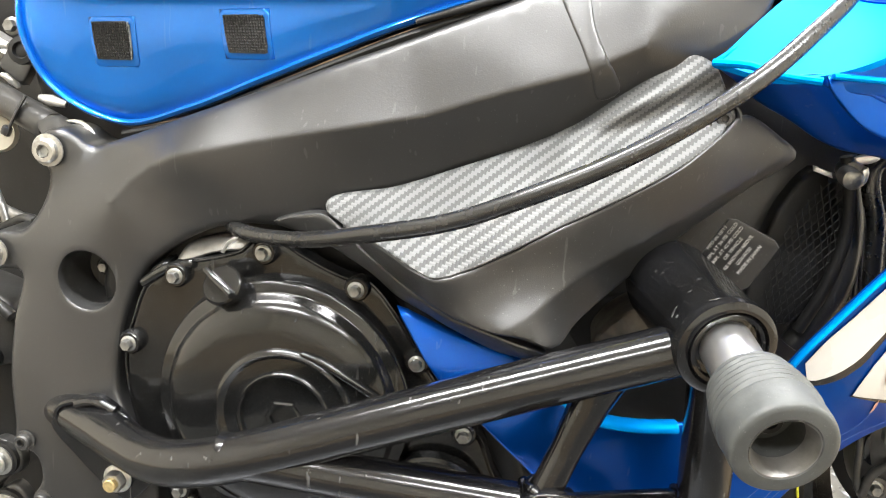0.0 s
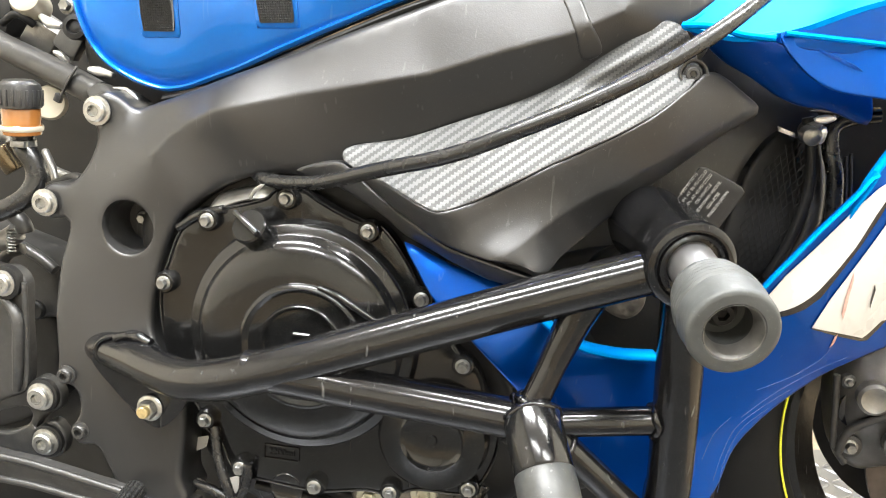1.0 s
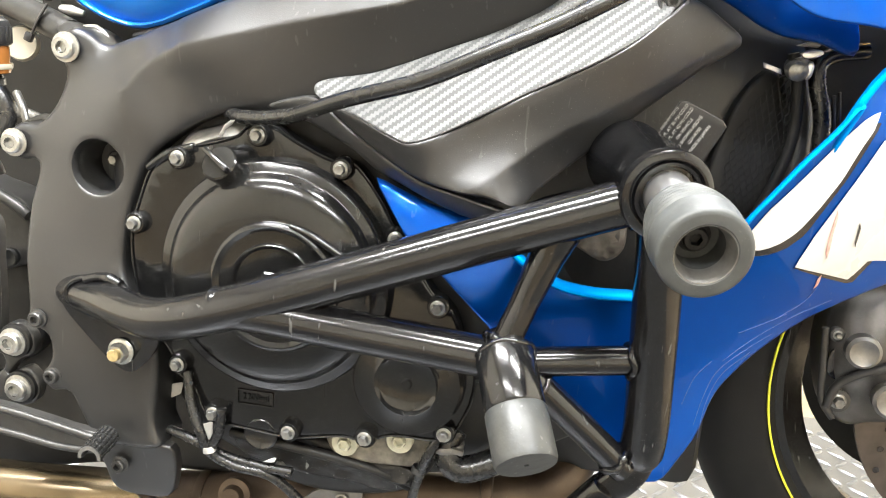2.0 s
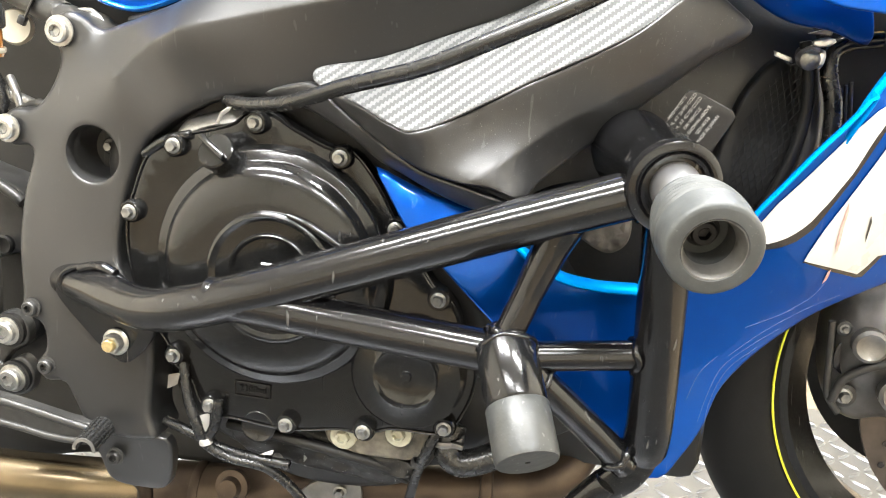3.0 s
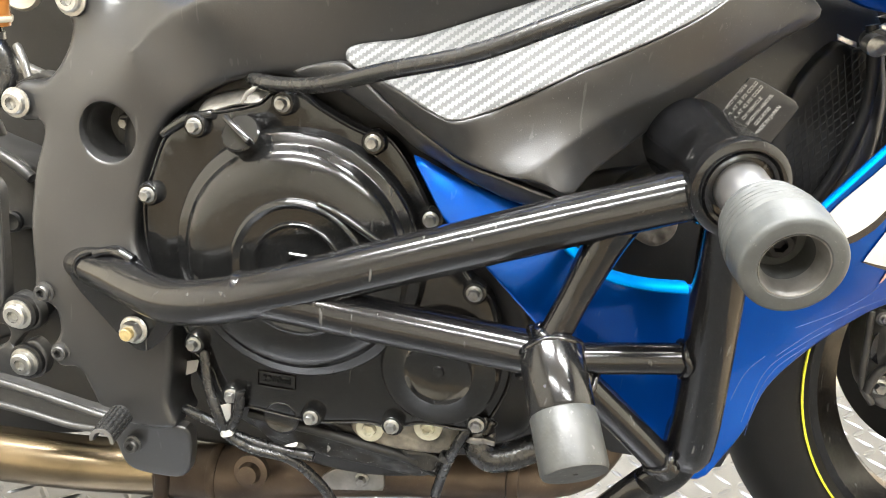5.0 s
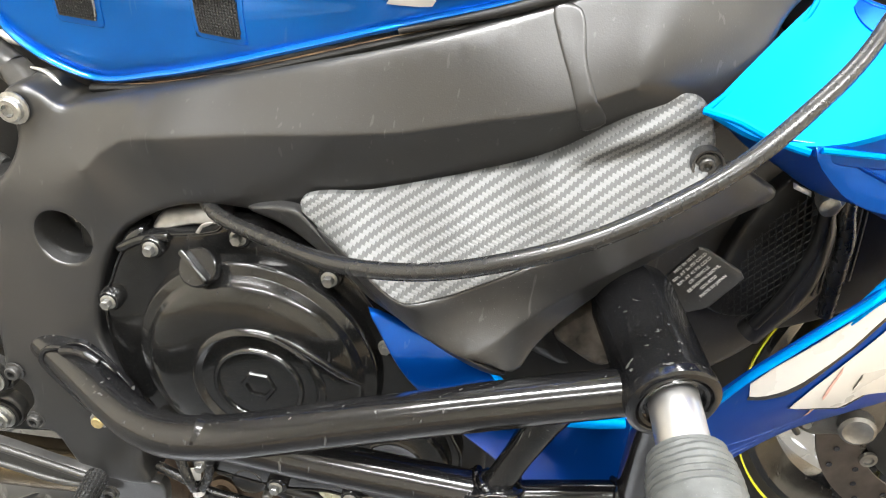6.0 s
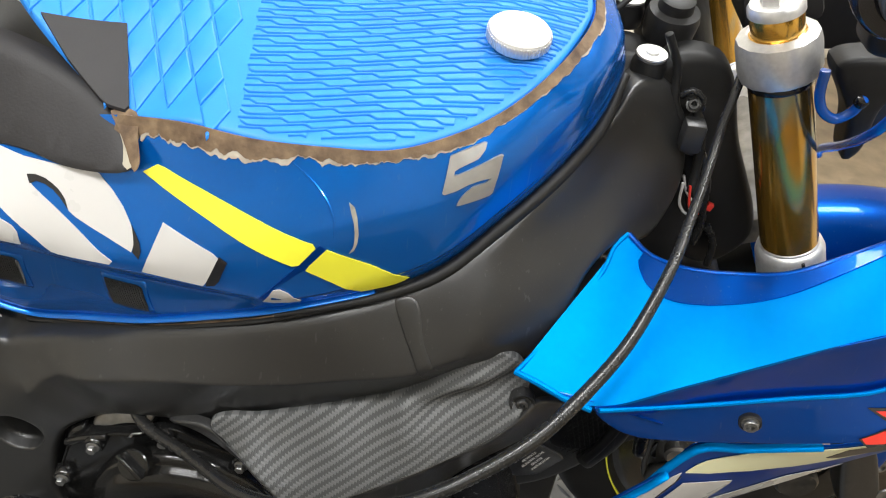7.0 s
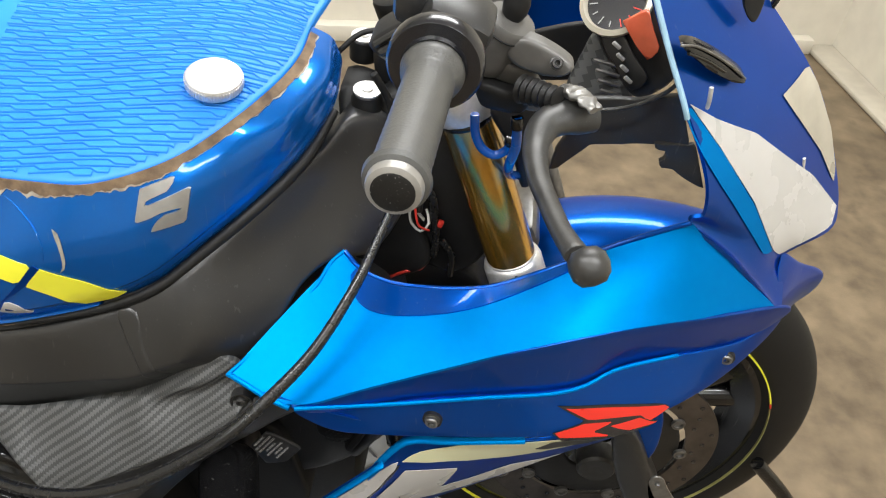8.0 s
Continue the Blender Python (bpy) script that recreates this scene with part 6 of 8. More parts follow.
part("bar_end", lathe([(0, -0.004), (0.0095, -0.004), (0.0105, -0.003), (0.012, -0.0035), (0.0125, -0.0034), (0.0152, -0.002), (0.016, 0.001), (0.016, 0.006)], g0, gw, 36), "emblem", bar, "bar end with worn bright ring")
part("bar_end_plug", lathe([(0, -0.0044), (0.0108, -0.0044), (0.0122, -0.0037), (0.0124, -0.003)], g0, gw, 24), "grime", bar, "scuffed dark bar end plug")
part("throttle_flange", lathe([(0.0215, 0.1335), (0.0225, 0.137), (0.0305, 0.1375), (0.0325, 0.140), (0.0328, 0.150), (0.030, 0.153), (0.02, 0.153)], g0, gw, 48), "black_vinyl", bar, "glossy black throttle housing ring")
part("switch_housing", join(block((0.05, 0.045, 0.055), tuple(g1 + gw * 0.04 + Vector((0.004, 0, 0.004))), 0.01, (10, 20, 0)), block((0.03, 0.03, 0.03), tuple(g1 + gw * 0.045 + Vector((-0.022, 0, 0.022))), 0.008)), "plastic", bar)
master = part("brake_master_cylinder", join(
    panel([(0.431, 0.732, 1.016), (0.457, 0.728, 1.011), (0.472, 0.724, 1.002), (0.467, 0.723, 0.995), (0.448, 0.728, 0.990), (0.426, 0.734, 0.994), (0.419, 0.736, 1.004)], 0.015, 0.004, 0.005)[0],
    panel([(0.396, 0.742, 0.999), (0.427, 0.740, 0.990), (0.445, 0.738, 0.988), (0.449, 0.742, 0.974), (0.457, 0.745, 0.960), (0.454, 0.747, 0.947), (0.433, 0.747, 0.951), (0.424, 0.746, 0.968), (0.398, 0.746, 0.977)], 0.022, 0.005, 0.006)[0]), "alloy", bike, "dull grey brake master cylinder")
res_c = (0.409, 0.757, 0.984)
cup = part("fluid_cup", lathe([(0.014, -0.008), (0.0175, -0.002), (0.0185, 0.004), (0.0195, 0.030), (0.0208, 0.0315), (0.0208, 0.037), (0.0190, 0.040), (0.011, 0.0415), (0, 0.0415)], res_c, (0.30, -0.12, 0.9), 36), "alloy", master)
part("cup_seal", lathe([(0.0205, 0.0300), (0.0214, 0.0312), (0.0205, 0.0324)], res_c, (0.30, -0.12, 0.9), 36), "rubber", cup)
tip_c = Vector(res_c) + 0.041 * Vector((0.30, -0.12, 0.9)).normalized()
part("breather", lathe([(0.006, -0.002), (0.0095, 0.004), (0.0105, 0.012), (0.009, 0.02), (0.004, 0.024), (0, 0.0245)], tip_c, (0.1, 0.1, 1), 20), "rubber", master)
part("pivot_screw", cap_bolt(0.004), "grey_metal", master).matrix_basis = facing(*(0.458, 0.7235, 1.005), (0, -0.8, 0.5))
boot = []
for k in range(13):
    boot.append((0.0115 - 0.0022 * (k % 2) - 0.0002 * k, 0.0028 * k))
part("lever_boot", lathe([(0, 0)] + boot + [(0, 0.037)], (0.437, 0.722, 0.981), tuple(np.array((0.465, 0.7, 0.989)) - np.array((0.437, 0.722, 0.981))), 24), "rubber", master, "black ribbed rubber boot")
foil = tube([(0.4655, 0.722, 0.986), (0.470, 0.713, 0.991), (0.478, 0.700, 0.9945), (0.4888, 0.684, 0.9945)], [0.005, 0.0085, 0.0095, 0.006], 26, 0.0018, flat=0.45)
for v in foil.verts:
    v.co += Vector((0.4, 0.2, 1)) * 0.0026 * noise.noise(v.co * 190)
part("lever_pivot_foil", foil, "cast", master, "crumpled silver foil on the lever pivot", 20)
part("brake_lever", tube([(0.492, 0.71, 0.974), (0.479, 0.705, 0.975), (0.464, 0.695, 0.976), (0.454, 0.682, 0.974), (0.45, 0.662, 0.97), (0.452, 0.63, 0.969), (0.459, 0.6, 0.97), (0.467, 0.568, 0.973), (0.475, 0.545, 0.976)], [0.0145, 0.0165, 0.0145, 0.012, 0.0095, 0.008, 0.0072, 0.0072, 0.0082], 20, 0.005, flat=0.8), "grey_metal", bike, "dull grey brake lever with ball end")
part("lever_ball", lathe([(0, -0.012), (0.0075, -0.0105), (0.0115, -0.006), (0.0125, 0), (0.0115, 0.006), (0.0075, 0.0105), (0, 0.012)], (0.481, 0.53, 0.981), (0.3, -0.4, -0.5), 28), "grey_metal", bike)
part("switch_pod", panel([(0.402, 0.735, 0.972), (0.427, 0.73, 0.971), (0.445, 0.725, 0.972), (0.441, 0.73, 0.953), (0.422, 0.735, 0.949), (0.408, 0.74, 0.949)], 0.03, 0.006, 0.008)[0], "rubber", bike)
# dash
dash = part("dashboard", panel([(0.497, 0.868, 0.98), (0.511, 0.858, 0.954), (0.529, 0.848, 0.934), (0.548, 0.84, 0.92), (0.564, 0.832, 0.934), (0.574, 0.826, 0.956), (0.561, 0.835, 0.99), (0.542, 0.85, 1.011), (0.514, 0.88, 1.014), (0.494, 0.89, 1.007)], 0.03, 0.006, 0.010)[0], "plastic", bike, "black dashboard with round dial")
dial_c, dial_w = (0.515, 0.866, 0.996), (-0.45, -0.6, 0.65)
part("dial_ring", lathe([(0.030, 0), (0.0325, 0.004), (0.0325, 0.008), (0.0285, 0.010), (0.0265, 0.007), (0.0262, 0.004)], dial_c, dial_w, 48), "clear", dash, "cream dial ring")
part("dial_face", lathe([(0.0265, 0.0042), (0, 0.0045)], dial_c, dial_w, 32), "black_vinyl", dash)
for k in range(11):
    tick = part("dial_mark", block((0.0009, 0.0075 if k % 2 else 0.005, 0.0006), (0, 0, 0), 0), "red" if k > 6 else "text", dash)
    tick.matrix_basis = facing(*dial_c, dial_w) @ pose(0, 0, 0.005, 0, 0, 40 + 26 * k) @ pose(0, 0.0205, 0)
part("display", panel([(0.517, 0.832, 0.995), (0.534, 0.828, 1.012), (0.543, 0.824, 0.995), (0.552, 0.82, 0.981), (0.545, 0.822, 0.968), (0.533, 0.826, 0.977)], 0.003, 0.001, 0.01, smooth=None)[0], "display", dash, "orange display film")
part("key_panel", panel([(0.505, 0.848, 0.973), (0.52, 0.846, 0.979), (0.535, 0.836, 0.964), (0.55, 0.828, 0.949), (0.54, 0.832, 0.933), (0.522, 0.84, 0.95)], 0.003, 0.001, 0.008)[0], "frame", dash)
for k in range(4):
    part("key", block((0.009, 0.003, 0.0035), (0.518, 0.838, 0.971), 0.001, (25, 35, 0)), "text", dash).matrix_basis = Matrix.Translation((0.0052 * k, -0.0035 * k, -0.0085 * k))
part("dash_panel", panel([(0.487, 0.862, 0.907), (0.495, 0.868, 0.941), (0.503, 0.868, 0.964), (0.519, 0.86, 0.944), (0.547, 0.846, 0.919), (0.519, 0.85, 0.905), (0.49, 0.858, 0.898)], 0.008, 0.003, 0.010)[0], "carbon2", dash, "dark carbon-look dash panel")
# Pale bars stand in for reflections on the carbon film.
for k in range(6):
    part("film_glint", block((0.024 - 0.001 * k, 0.003, 0.0035), (0.514, 0.846, 0.949), 0.001, (20, 8, 0)), "cast", dash).matrix_basis = Matrix.Translation((0.0035 * k, -0.002 * k, -0.0085 * k))
dash.matrix_basis = Matrix.Translation((-0.0398, -0.0164, -0.1295)) @ Matrix.Scale(1.1, 4)
strip = part("inner_fairing", panel([(0.498, 0.862, 0.9), (0.553, 0.852, 0.913), (0.58, 0.814, 0.945), (0.601, 0.812, 0.898), (0.577, 0.835, 0.879), (0.55, 0.855, 0.861), (0.523, 0.862, 0.852), (0.498, 0.88, 0.805), (0.491, 0.885, 0.799), (0.493, 0.88, 0.831), (0.501, 0.87, 0.861)], 0.006, 0.002, 0.010, smooth=None)[0], "plastic", bike, "black inner fairing panel")
part("stepped_tab", panel([(0.575, 0.83, 0.883), (0.605, 0.81, 0.901), (0.627, 0.812, 0.854), (0.622, 0.812, 0.855), (0.603, 0.815, 0.862), (0.595, 0.82, 0.865), (0.585, 0.825, 0.861), (0.582, 0.825, 0.868), (0.587, 0.825, 0.873), (0.585, 0.825, 0.88), (0.577, 0.83, 0.877)], 0.005, 0.001, 0.008, smooth=None)[0], "plastic", strip)
part("dash_lip", tube([(0.488, 0.85, 0.899), (0.524, 0.846, 0.902), (0.551, 0.838, 0.917), (0.571, 0.826, 0.942), (0.575, 0.815, 0.96)], 0.002, 10), "plastic", strip)
part("far_fairing", panel([(0.425, 1.09, 0.90), (0.519, 1.09, 0.921), (0.541, 1.09, 0.897), (0.532, 1.09, 0.868), (0.454, 1.09, 0.840), (0.421, 1.09, 0.832), (0.41, 1.09, 0.87)], 0.004, 0.003, 0.014)[0], "blue", bike)
part("far_inner_panel", panel([(0.414, 1.0, 0.874), (0.448, 1.0, 0.891), (0.517, 1.0, 0.914), (0.54, 1.0, 0.906), (0.53, 1.0, 0.856), (0.476, 1.0, 0.838), (0.431, 1.0, 0.840)], 0.006, 0.003, 0.012)[0], "rubber", bike, "black inner panel of the far side")

# front wheel
WC = Vector((0.673, 1.062, 0.232))
S = 1.17


def turned(rows, y=0.0, seg=96):
    return lathe([(r * S, h * 0.93 - y) for r, h in rows], WC, (0, -1, 0), seg)


wheel = part("front_wheel", turned([(0.212, -0.048), (0.225, -0.046), (0.226, -0.042), (0.214, -0.038), (0.205, -0.02), (0.202, 0.0), (0.205, 0.02), (0.214, 0.038), (0.226, 0.042), (0.225, 0.046), (0.212, 0.048), (0.186, 0.02), (0.184, 0.0), (0.186, -0.02), (0.212, -0.048)]), "gloss", bike, "black alloy front wheel")
prof = []
for k in range(25):
    a = radians(-118 + 236 * k / 24)
    prof.append((0.238 + 0.064 * math.cos(a) * (1.0 if math.cos(a) > 0 else 0.45), 0.059 * math.sin(a)))
part("tyre", turned([(0.214, -0.04)] + prof + [(0.214, 0.04)], seg=120), "tyre", wheel, "worn black road tyre")


def stripe_arc(r0, r1, a0, a1, mat, label, side=0.0600):
    """A thin sticker on the side of the rim between two angles."""
    bm = bmesh.new()
    rows = []
    n = max(4, int(abs(a1 - a0) * 30))
    for i in range(n + 1):
        a_ = a0 + (a1 - a0) * i / n
        rows.append([bm.verts.new(WC + Vector((r * S * math.cos(a_), -h * 0.93, r * S * math.sin(a_)))) for r, h in ((r0, side - 0.006), (r0, side), (r1, side), (r1, side - 0.006))])
    for p, q in zip(rows, rows[1:]):
        for k in range(3):
            bm.faces.new((p[k], p[k + 1], q[k + 1], q[k]))
    bmesh.ops.recalc_face_normals(bm, faces=bm.faces)
    return part("rim_stripe", bm, mat, wheel, label)


mark = (0.906, 1, 0.311)
end = math.atan2(mark[2] - WC[2], mark[0] - WC[0])
stripe_arc(0.2281, 0.2302, end + 0.03, end + 1.75, "yellow", "fluorescent yellow rim stripe")
stripe_arc(0.2281, 0.2302, end - 0.012, end + 0.025, "red", "red end of the rim stripe")
stripe_arc(0.2280, 0.2290, end - 1.2, end - 0.02, "pale_stripe", "thin pale yellow rim line")
stripe_arc(0.2281, 0.2302, end - 4.4, end - 1.2, "yellow", "fluorescent yellow rim stripe")
spoke_at = (0.889, 1.06, 0.319)
lead = math.atan2(spoke_at[2] - WC[2], spoke_at[0] - WC[0])
for k in range(3):
    for s_ in (-1, 1):
        a = 2 * math.pi * k / 3 + lead
        part("spoke", tube([WC + S * q * Vector((math.cos(a + e * s_), 0, math.sin(a + e * s_))) for q, e in ((0.05, 0), (0.12, 0.08), (0.2, 0.16))], [0.026, 0.021, 0.024], 16, 0.02), "gloss", wheel)
part("hub", turned([(0.0, -0.06), (0.03, -0.06), (0.045, -0.045), (0.05, -0.02), (0.05, 0.02), (0.045, 0.045), (0.03, 0.06), (0, 0.06)], seg=32), "gloss", wheel)
DISC_Y = -0.085
part("brake_disc", turned([(0.112, -0.0025), (0.155, -0.0025), (0.155, 0.0025), (0.112, 0.0025), (0.112, -0.0025)], DISC_Y), "disc", wheel, "drilled steel brake disc")
part("disc_carrier", turned([(0.05, -0.003), (0.1, -0.003), (0.105, 0.0), (0.1, 0.003), (0.05, 0.003)], DISC_Y, 60), "dark", wheel)
# Shade on the far disc is put into its colour.
part("far_brake_disc", turned([(0.112, -0.0025), (0.158, -0.0025), (0.158, 0.0025), (0.112, 0.0025), (0.112, -0.0025)], -DISC_Y), "dark", wheel, "far drilled brake disc, coloured dark as shaded")
BUTTON = mesh_of("disc_button", lathe([(0.0105, 0), (0.0105, 0.005), (0.0065, 0.0055), (0.006, 0.002), (0, 0.002)], way=(0, 0, 1), seg=16), "cast")
HOLE = mesh_of("drilling", lathe([(0.0038, 0), (0.0038, 0.0006), (0, 0.0006)], way=(0, 0, 1), seg=12), "black_vinyl")
for k in range(10):
    a = 2 * math.pi * k / 10
    shared("disc_button", BUTTON, facing(WC[0] + 0.108 * S * math.cos(a), WC[1] + DISC_Y - 0.003, WC[2] + 0.108 * S * math.sin(a)), wheel)
for k in range(44):
    a = 2 * math.pi * k / 44
    rr = (0.124 + 0.011 * (k % 3)) * S
    shared("drilling", HOLE, facing(WC[0] + rr * math.cos(a), WC[1] + DISC_Y - 0.0031, WC[2] + rr * math.sin(a)), wheel)
wheel.matrix_basis = Matrix.Translation(WC) @ Matrix.Rotation(radians(6), 4, "Z") @ Matrix.Translation(-WC)
caliper = part("brake_caliper", panel([(0.46, 0.93, 0.228), (0.448, 0.93, 0.28), (0.448, 0.93, 0.31), (0.456, 0.93, 0.335), (0.483, 0.93, 0.357), (0.526, 0.93, 0.362), (0.553, 0.93, 0.289), (0.562, 0.93, 0.218), (0.513, 0.93, 0.206), (0.49, 0.93, 0.2), (0.471, 0.93, 0.208)], 0.05, 0.012, 0.010, extra=[(0.487, 0.9, 0.291)])[0], "caliper", bike, "worn grey radial brake caliper")
for q, rr in (((0.481, 0.905, 0.3), 0.018), ((0.519, 0.905, 0.249), 0.02)):
    part("caliper_piston_cap", lathe([(rr, -0.006), (rr, 0.008), (rr * 0.8, 0.011), (rr * 0.5, 0.008), (0, 0.008)], q, (-0.1, -1, 0), 28), "cast", caliper)
part("pad_window", panel([(0.455, 0.921, 0.265), (0.456, 0.921, 0.291), (0.469, 0.921, 0.3), (0.481, 0.921, 0.269), (0.474, 0.921, 0.255)], 0.003, 0.001, 0.008)[0], "black_vinyl", caliper)
for q, s_ in (((0.47, 0.918, 0.235), 1.3), ((0.458, 0.92, 0.31), 0.8)):
    part("bolt_seat", lathe([(0.010 * s_, -0.006), (0.010 * s_, 0.002), (0.007 * s_, 0.003)], q, (0, -1, 0), 20), "grey_metal", caliper)
    shared("hex_bolt", HEX, facing(q[0], q[1] - 0.002, q[2], (0, -1, 0), s_), caliper)
part("caliper_rib", tube([(0.443, 0.915, 0.318), (0.447, 0.915, 0.279), (0.453, 0.915, 0.234), (0.467, 0.915, 0.215)], 0.004, 10), "grey_metal", caliper)
part("caliper_rib", tube([(0.457, 0.912, 0.229), (0.463, 0.91, 0.254), (0.481, 0.905, 0.272), (0.51, 0.9, 0.287)], 0.005, 10), "grey_metal", caliper)
part("line_tab", panel([(0.723, 0.86, 0.318), (0.728, 0.86, 0.335), (0.739, 0.86, 0.334), (0.753, 0.86, 0.312), (0.777, 0.86, 0.269), (0.749, 0.86, 0.262)], 0.003, 0.001, 0.008)[0], "cast", bike, "bare steel bracket tab")
shared("hex_bolt", HEX, facing(*(0.735, 0.858, 0.323), size=0.6), bike)
part("fork_guard", panel([(0.653, 0.86, 0.419), (0.671, 0.86, 0.426), (0.734, 0.86, 0.313), (0.754, 0.86, 0.263), (0.717, 0.86, 0.253)], 0.05, 0.006, 0.012)[0], "plastic", bike)
part("mudguard_stay", panel([(0.657, 0.88, 0.425), (0.706, 0.885, 0.449), (0.723, 0.88, 0.365), (0.711, 0.878, 0.336), (0.684, 0.876, 0.361)], 0.01, 0.004, 0.010)[0], "blue", bike)
part("axle_clamp", lathe([(0.03, 0), (0.03, 0.03), (0.026, 0.034), (0.012, 0.034), (0, 0.03)], (WC[0], 0.965, WC[2]), (0, -1, 0), 28), "grey_metal", bike)
gbm = bmesh.new()
rows_g = []
for i in range(25):
    a = radians(64 + 52 * i / 24)
    row = []
    for j in range(13):
        v = -1 + 2 * j / 12
        rr = 0.405 - 0.06 * abs(v) ** 2.6
        row.append(gbm.verts.new((WC[0] + rr * math.cos(a), WC[1] + 0.085 * v, WC[2] + rr * math.sin(a))))
    rows_g.append(row)
for a_, b_ in zip(rows_g, rows_g[1:]):
    for j in range(12):
        gbm.faces.new((a_[j], a_[j + 1], b_[j + 1], b_[j]))
bmesh.ops.recalc_face_normals(gbm, faces=gbm.faces)
bmesh.ops.solidify(gbm, geom=gbm.faces[:], thickness=0.003)
part("mudguard", gbm, "blue", bike, "metallic blue front mudguard")

# -- cable from the clutch side up to the bar --
part("long_cable", tube([(-0.150, 0.70, 0.520), (-0.127, 0.672, 0.517), (-0.073, 0.640, 0.523), (-0.006, 0.592, 0.545), (0.052, 0.575, 0.563), (0.102, 0.568, 0.586), (0.15, 0.572, 0.61), (0.197, 0.588, 0.638), (0.229, 0.604, 0.661), (0.256, 0.626, 0.684), (0.292, 0.665, 0.718), (0.321, 0.716, 0.762), (0.331, 0.744, 0.783), (0.343, 0.78, 0.811)] + [(0.353, 0.815, 0.841), (0.364, 0.845, 0.861), (0.375, 0.88, 0.872)], [0.006] * 10 + [0.0055, 0.005, 0.0045, 0.0042, 0.004, 0.004, 0.004], 18, 0.012), "hose", bike, "long black rubber sheathed cable")

# -- exhaust --
part("exhaust_pipe", tube([(-0.62, 0.76, 0.055), (-0.50, 0.77, 0.055), (-0.386, 0.78, 0.056), (-0.27, 0.80, 0.057)], 0.030, 28, 0.02), "pipe_gold", bike, "straw coloured steel exhaust pipe")
part("exhaust_collector", tube([(-0.27, 0.80, 0.057), (-0.20, 0.80, 0.065), (-0.125, 0.80, 0.085), (0.0, 0.80, 0.108), (0.097, 0.80, 0.122), (0.17, 0.83, 0.13), (0.21, 0.90, 0.16)], [0.031, 0.034, 0.03, 0.026, 0.024, 0.024, 0.024], 24, 0.02), "pipe", bike, "brown heat tinted exhaust header")
for q in ((-0.275, 0.80, 0.057), (-0.215, 0.80, 0.063), (0.105, 0.80, 0.123)):
    part("pipe_band", tube([(q[0] - 0.006, q[1], q[2]), (q[0] + 0.006, q[1], q[2] + 0.001)], 0.0355 if q[0] < 0 else 0.028, 28), "pipe", bike)
part("exhaust_bracket", panel([(-0.092, 0.77, 0.102), (-0.08, 0.77, 0.114), (-0.058, 0.77, 0.123), (-0.057, 0.77, 0.13), (-0.048, 0.77, 0.131), (-0.046, 0.77, 0.123), (-0.027, 0.77, 0.123), (-0.024, 0.77, 0.099), (-0.091, 0.77, 0.087)], 0.004, 0.001, 0.012, smooth=None)[0], "cast", bike, "pale steel exhaust bracket")
eb = (-0.048, 0.768, 0.11)
shared("hex_bolt", HEX, facing(*eb, size=1.1), bike)

# Dark blocks added as backing for the dark depths behind the gaps.
part("rear_mass", panel([(-0.674, 0.93, 0.739), (-0.364, 0.93, 0.751), (-0.323, 0.93, 0.614), (-0.398, 0.93, 0.473), (-0.463, 0.93, 0.336), (-0.711, 0.93, 0.31)], 0.1, 0.01, 0.03)[0], "dark", bike)
part("gap_backing", panel([(-0.367, 0.785, 0.661), (-0.293, 0.785, 0.616), (-0.159, 0.785, 0.658), (0.011, 0.785, 0.727), (0.058, 0.785, 0.711), (0.014, 0.785, 0.668), (-0.082, 0.785, 0.625), (-0.159, 0.785, 0.595), (-0.263, 0.785, 0.546), (-0.325, 0.785, 0.536), (-0.367, 0.785, 0.59)], 0.1, 0.01, 0.03)[0], "dark", bike)
part("low_backing", panel([(-0.546, 0.83, 0.273), (-0.401, 0.83, 0.271), (-0.252, 0.82, 0.228), (-0.147, 0.81, 0.153), (-0.084, 0.8, 0.134), (-0.083, 0.8, 0.096), (-0.182, 0.8, 0.096), (-0.34, 0.81, 0.081), (-0.568, 0.83, 0.043)], 0.25, 0.01, 0.03)[0], "dark", bike)

# -- peg, rearset and the rear clutter --
PEDAL_TOP = [(-0.46, 0.667, 0.236), (-0.40, 0.655, 0.226), (-0.359, 0.655, 0.222), (-0.324, 0.655, 0.217), (-0.289, 0.655, 0.211), (-0.249, 0.655, 0.204)]
PEDAL_LOW = [(-0.246, 0.655, 0.193), (-0.273, 0.655, 0.188), (-0.302, 0.655, 0.188), (-0.332, 0.655, 0.192), (-0.361, 0.655, 0.195), (-0.40, 0.656, 0.197), (-0.46, 0.668, 0.203)]
TIP_KNURL = mesh_of("knurl", block((0.0026, 0.0034, 0.0022), (0, 0, 0), 0.0005), "plastic")
lever = part("brake_pedal", panel(PEDAL_TOP + PEDAL_LOW, 0.012, 0.004, 0.007)[0], "grey_metal", bike, "grey aluminium brake pedal arm")
for edge, r_ in ((PEDAL_TOP, 0.0038), (PEDAL_LOW, 0.0034)):
    part("ridge", tube([(p[0], p[1] - 0.0005, p[2] + (-0.002 if edge is PEDAL_TOP else 0.002)) for p in edge], r_, 12, 0.006), "grey_metal", lever)
tip0, tip1 = Vector((-0.246, 0.655, 0.208)), Vector((-0.243, 0.617, 0.204))
tip_way = (tip1 - tip0).normalized()


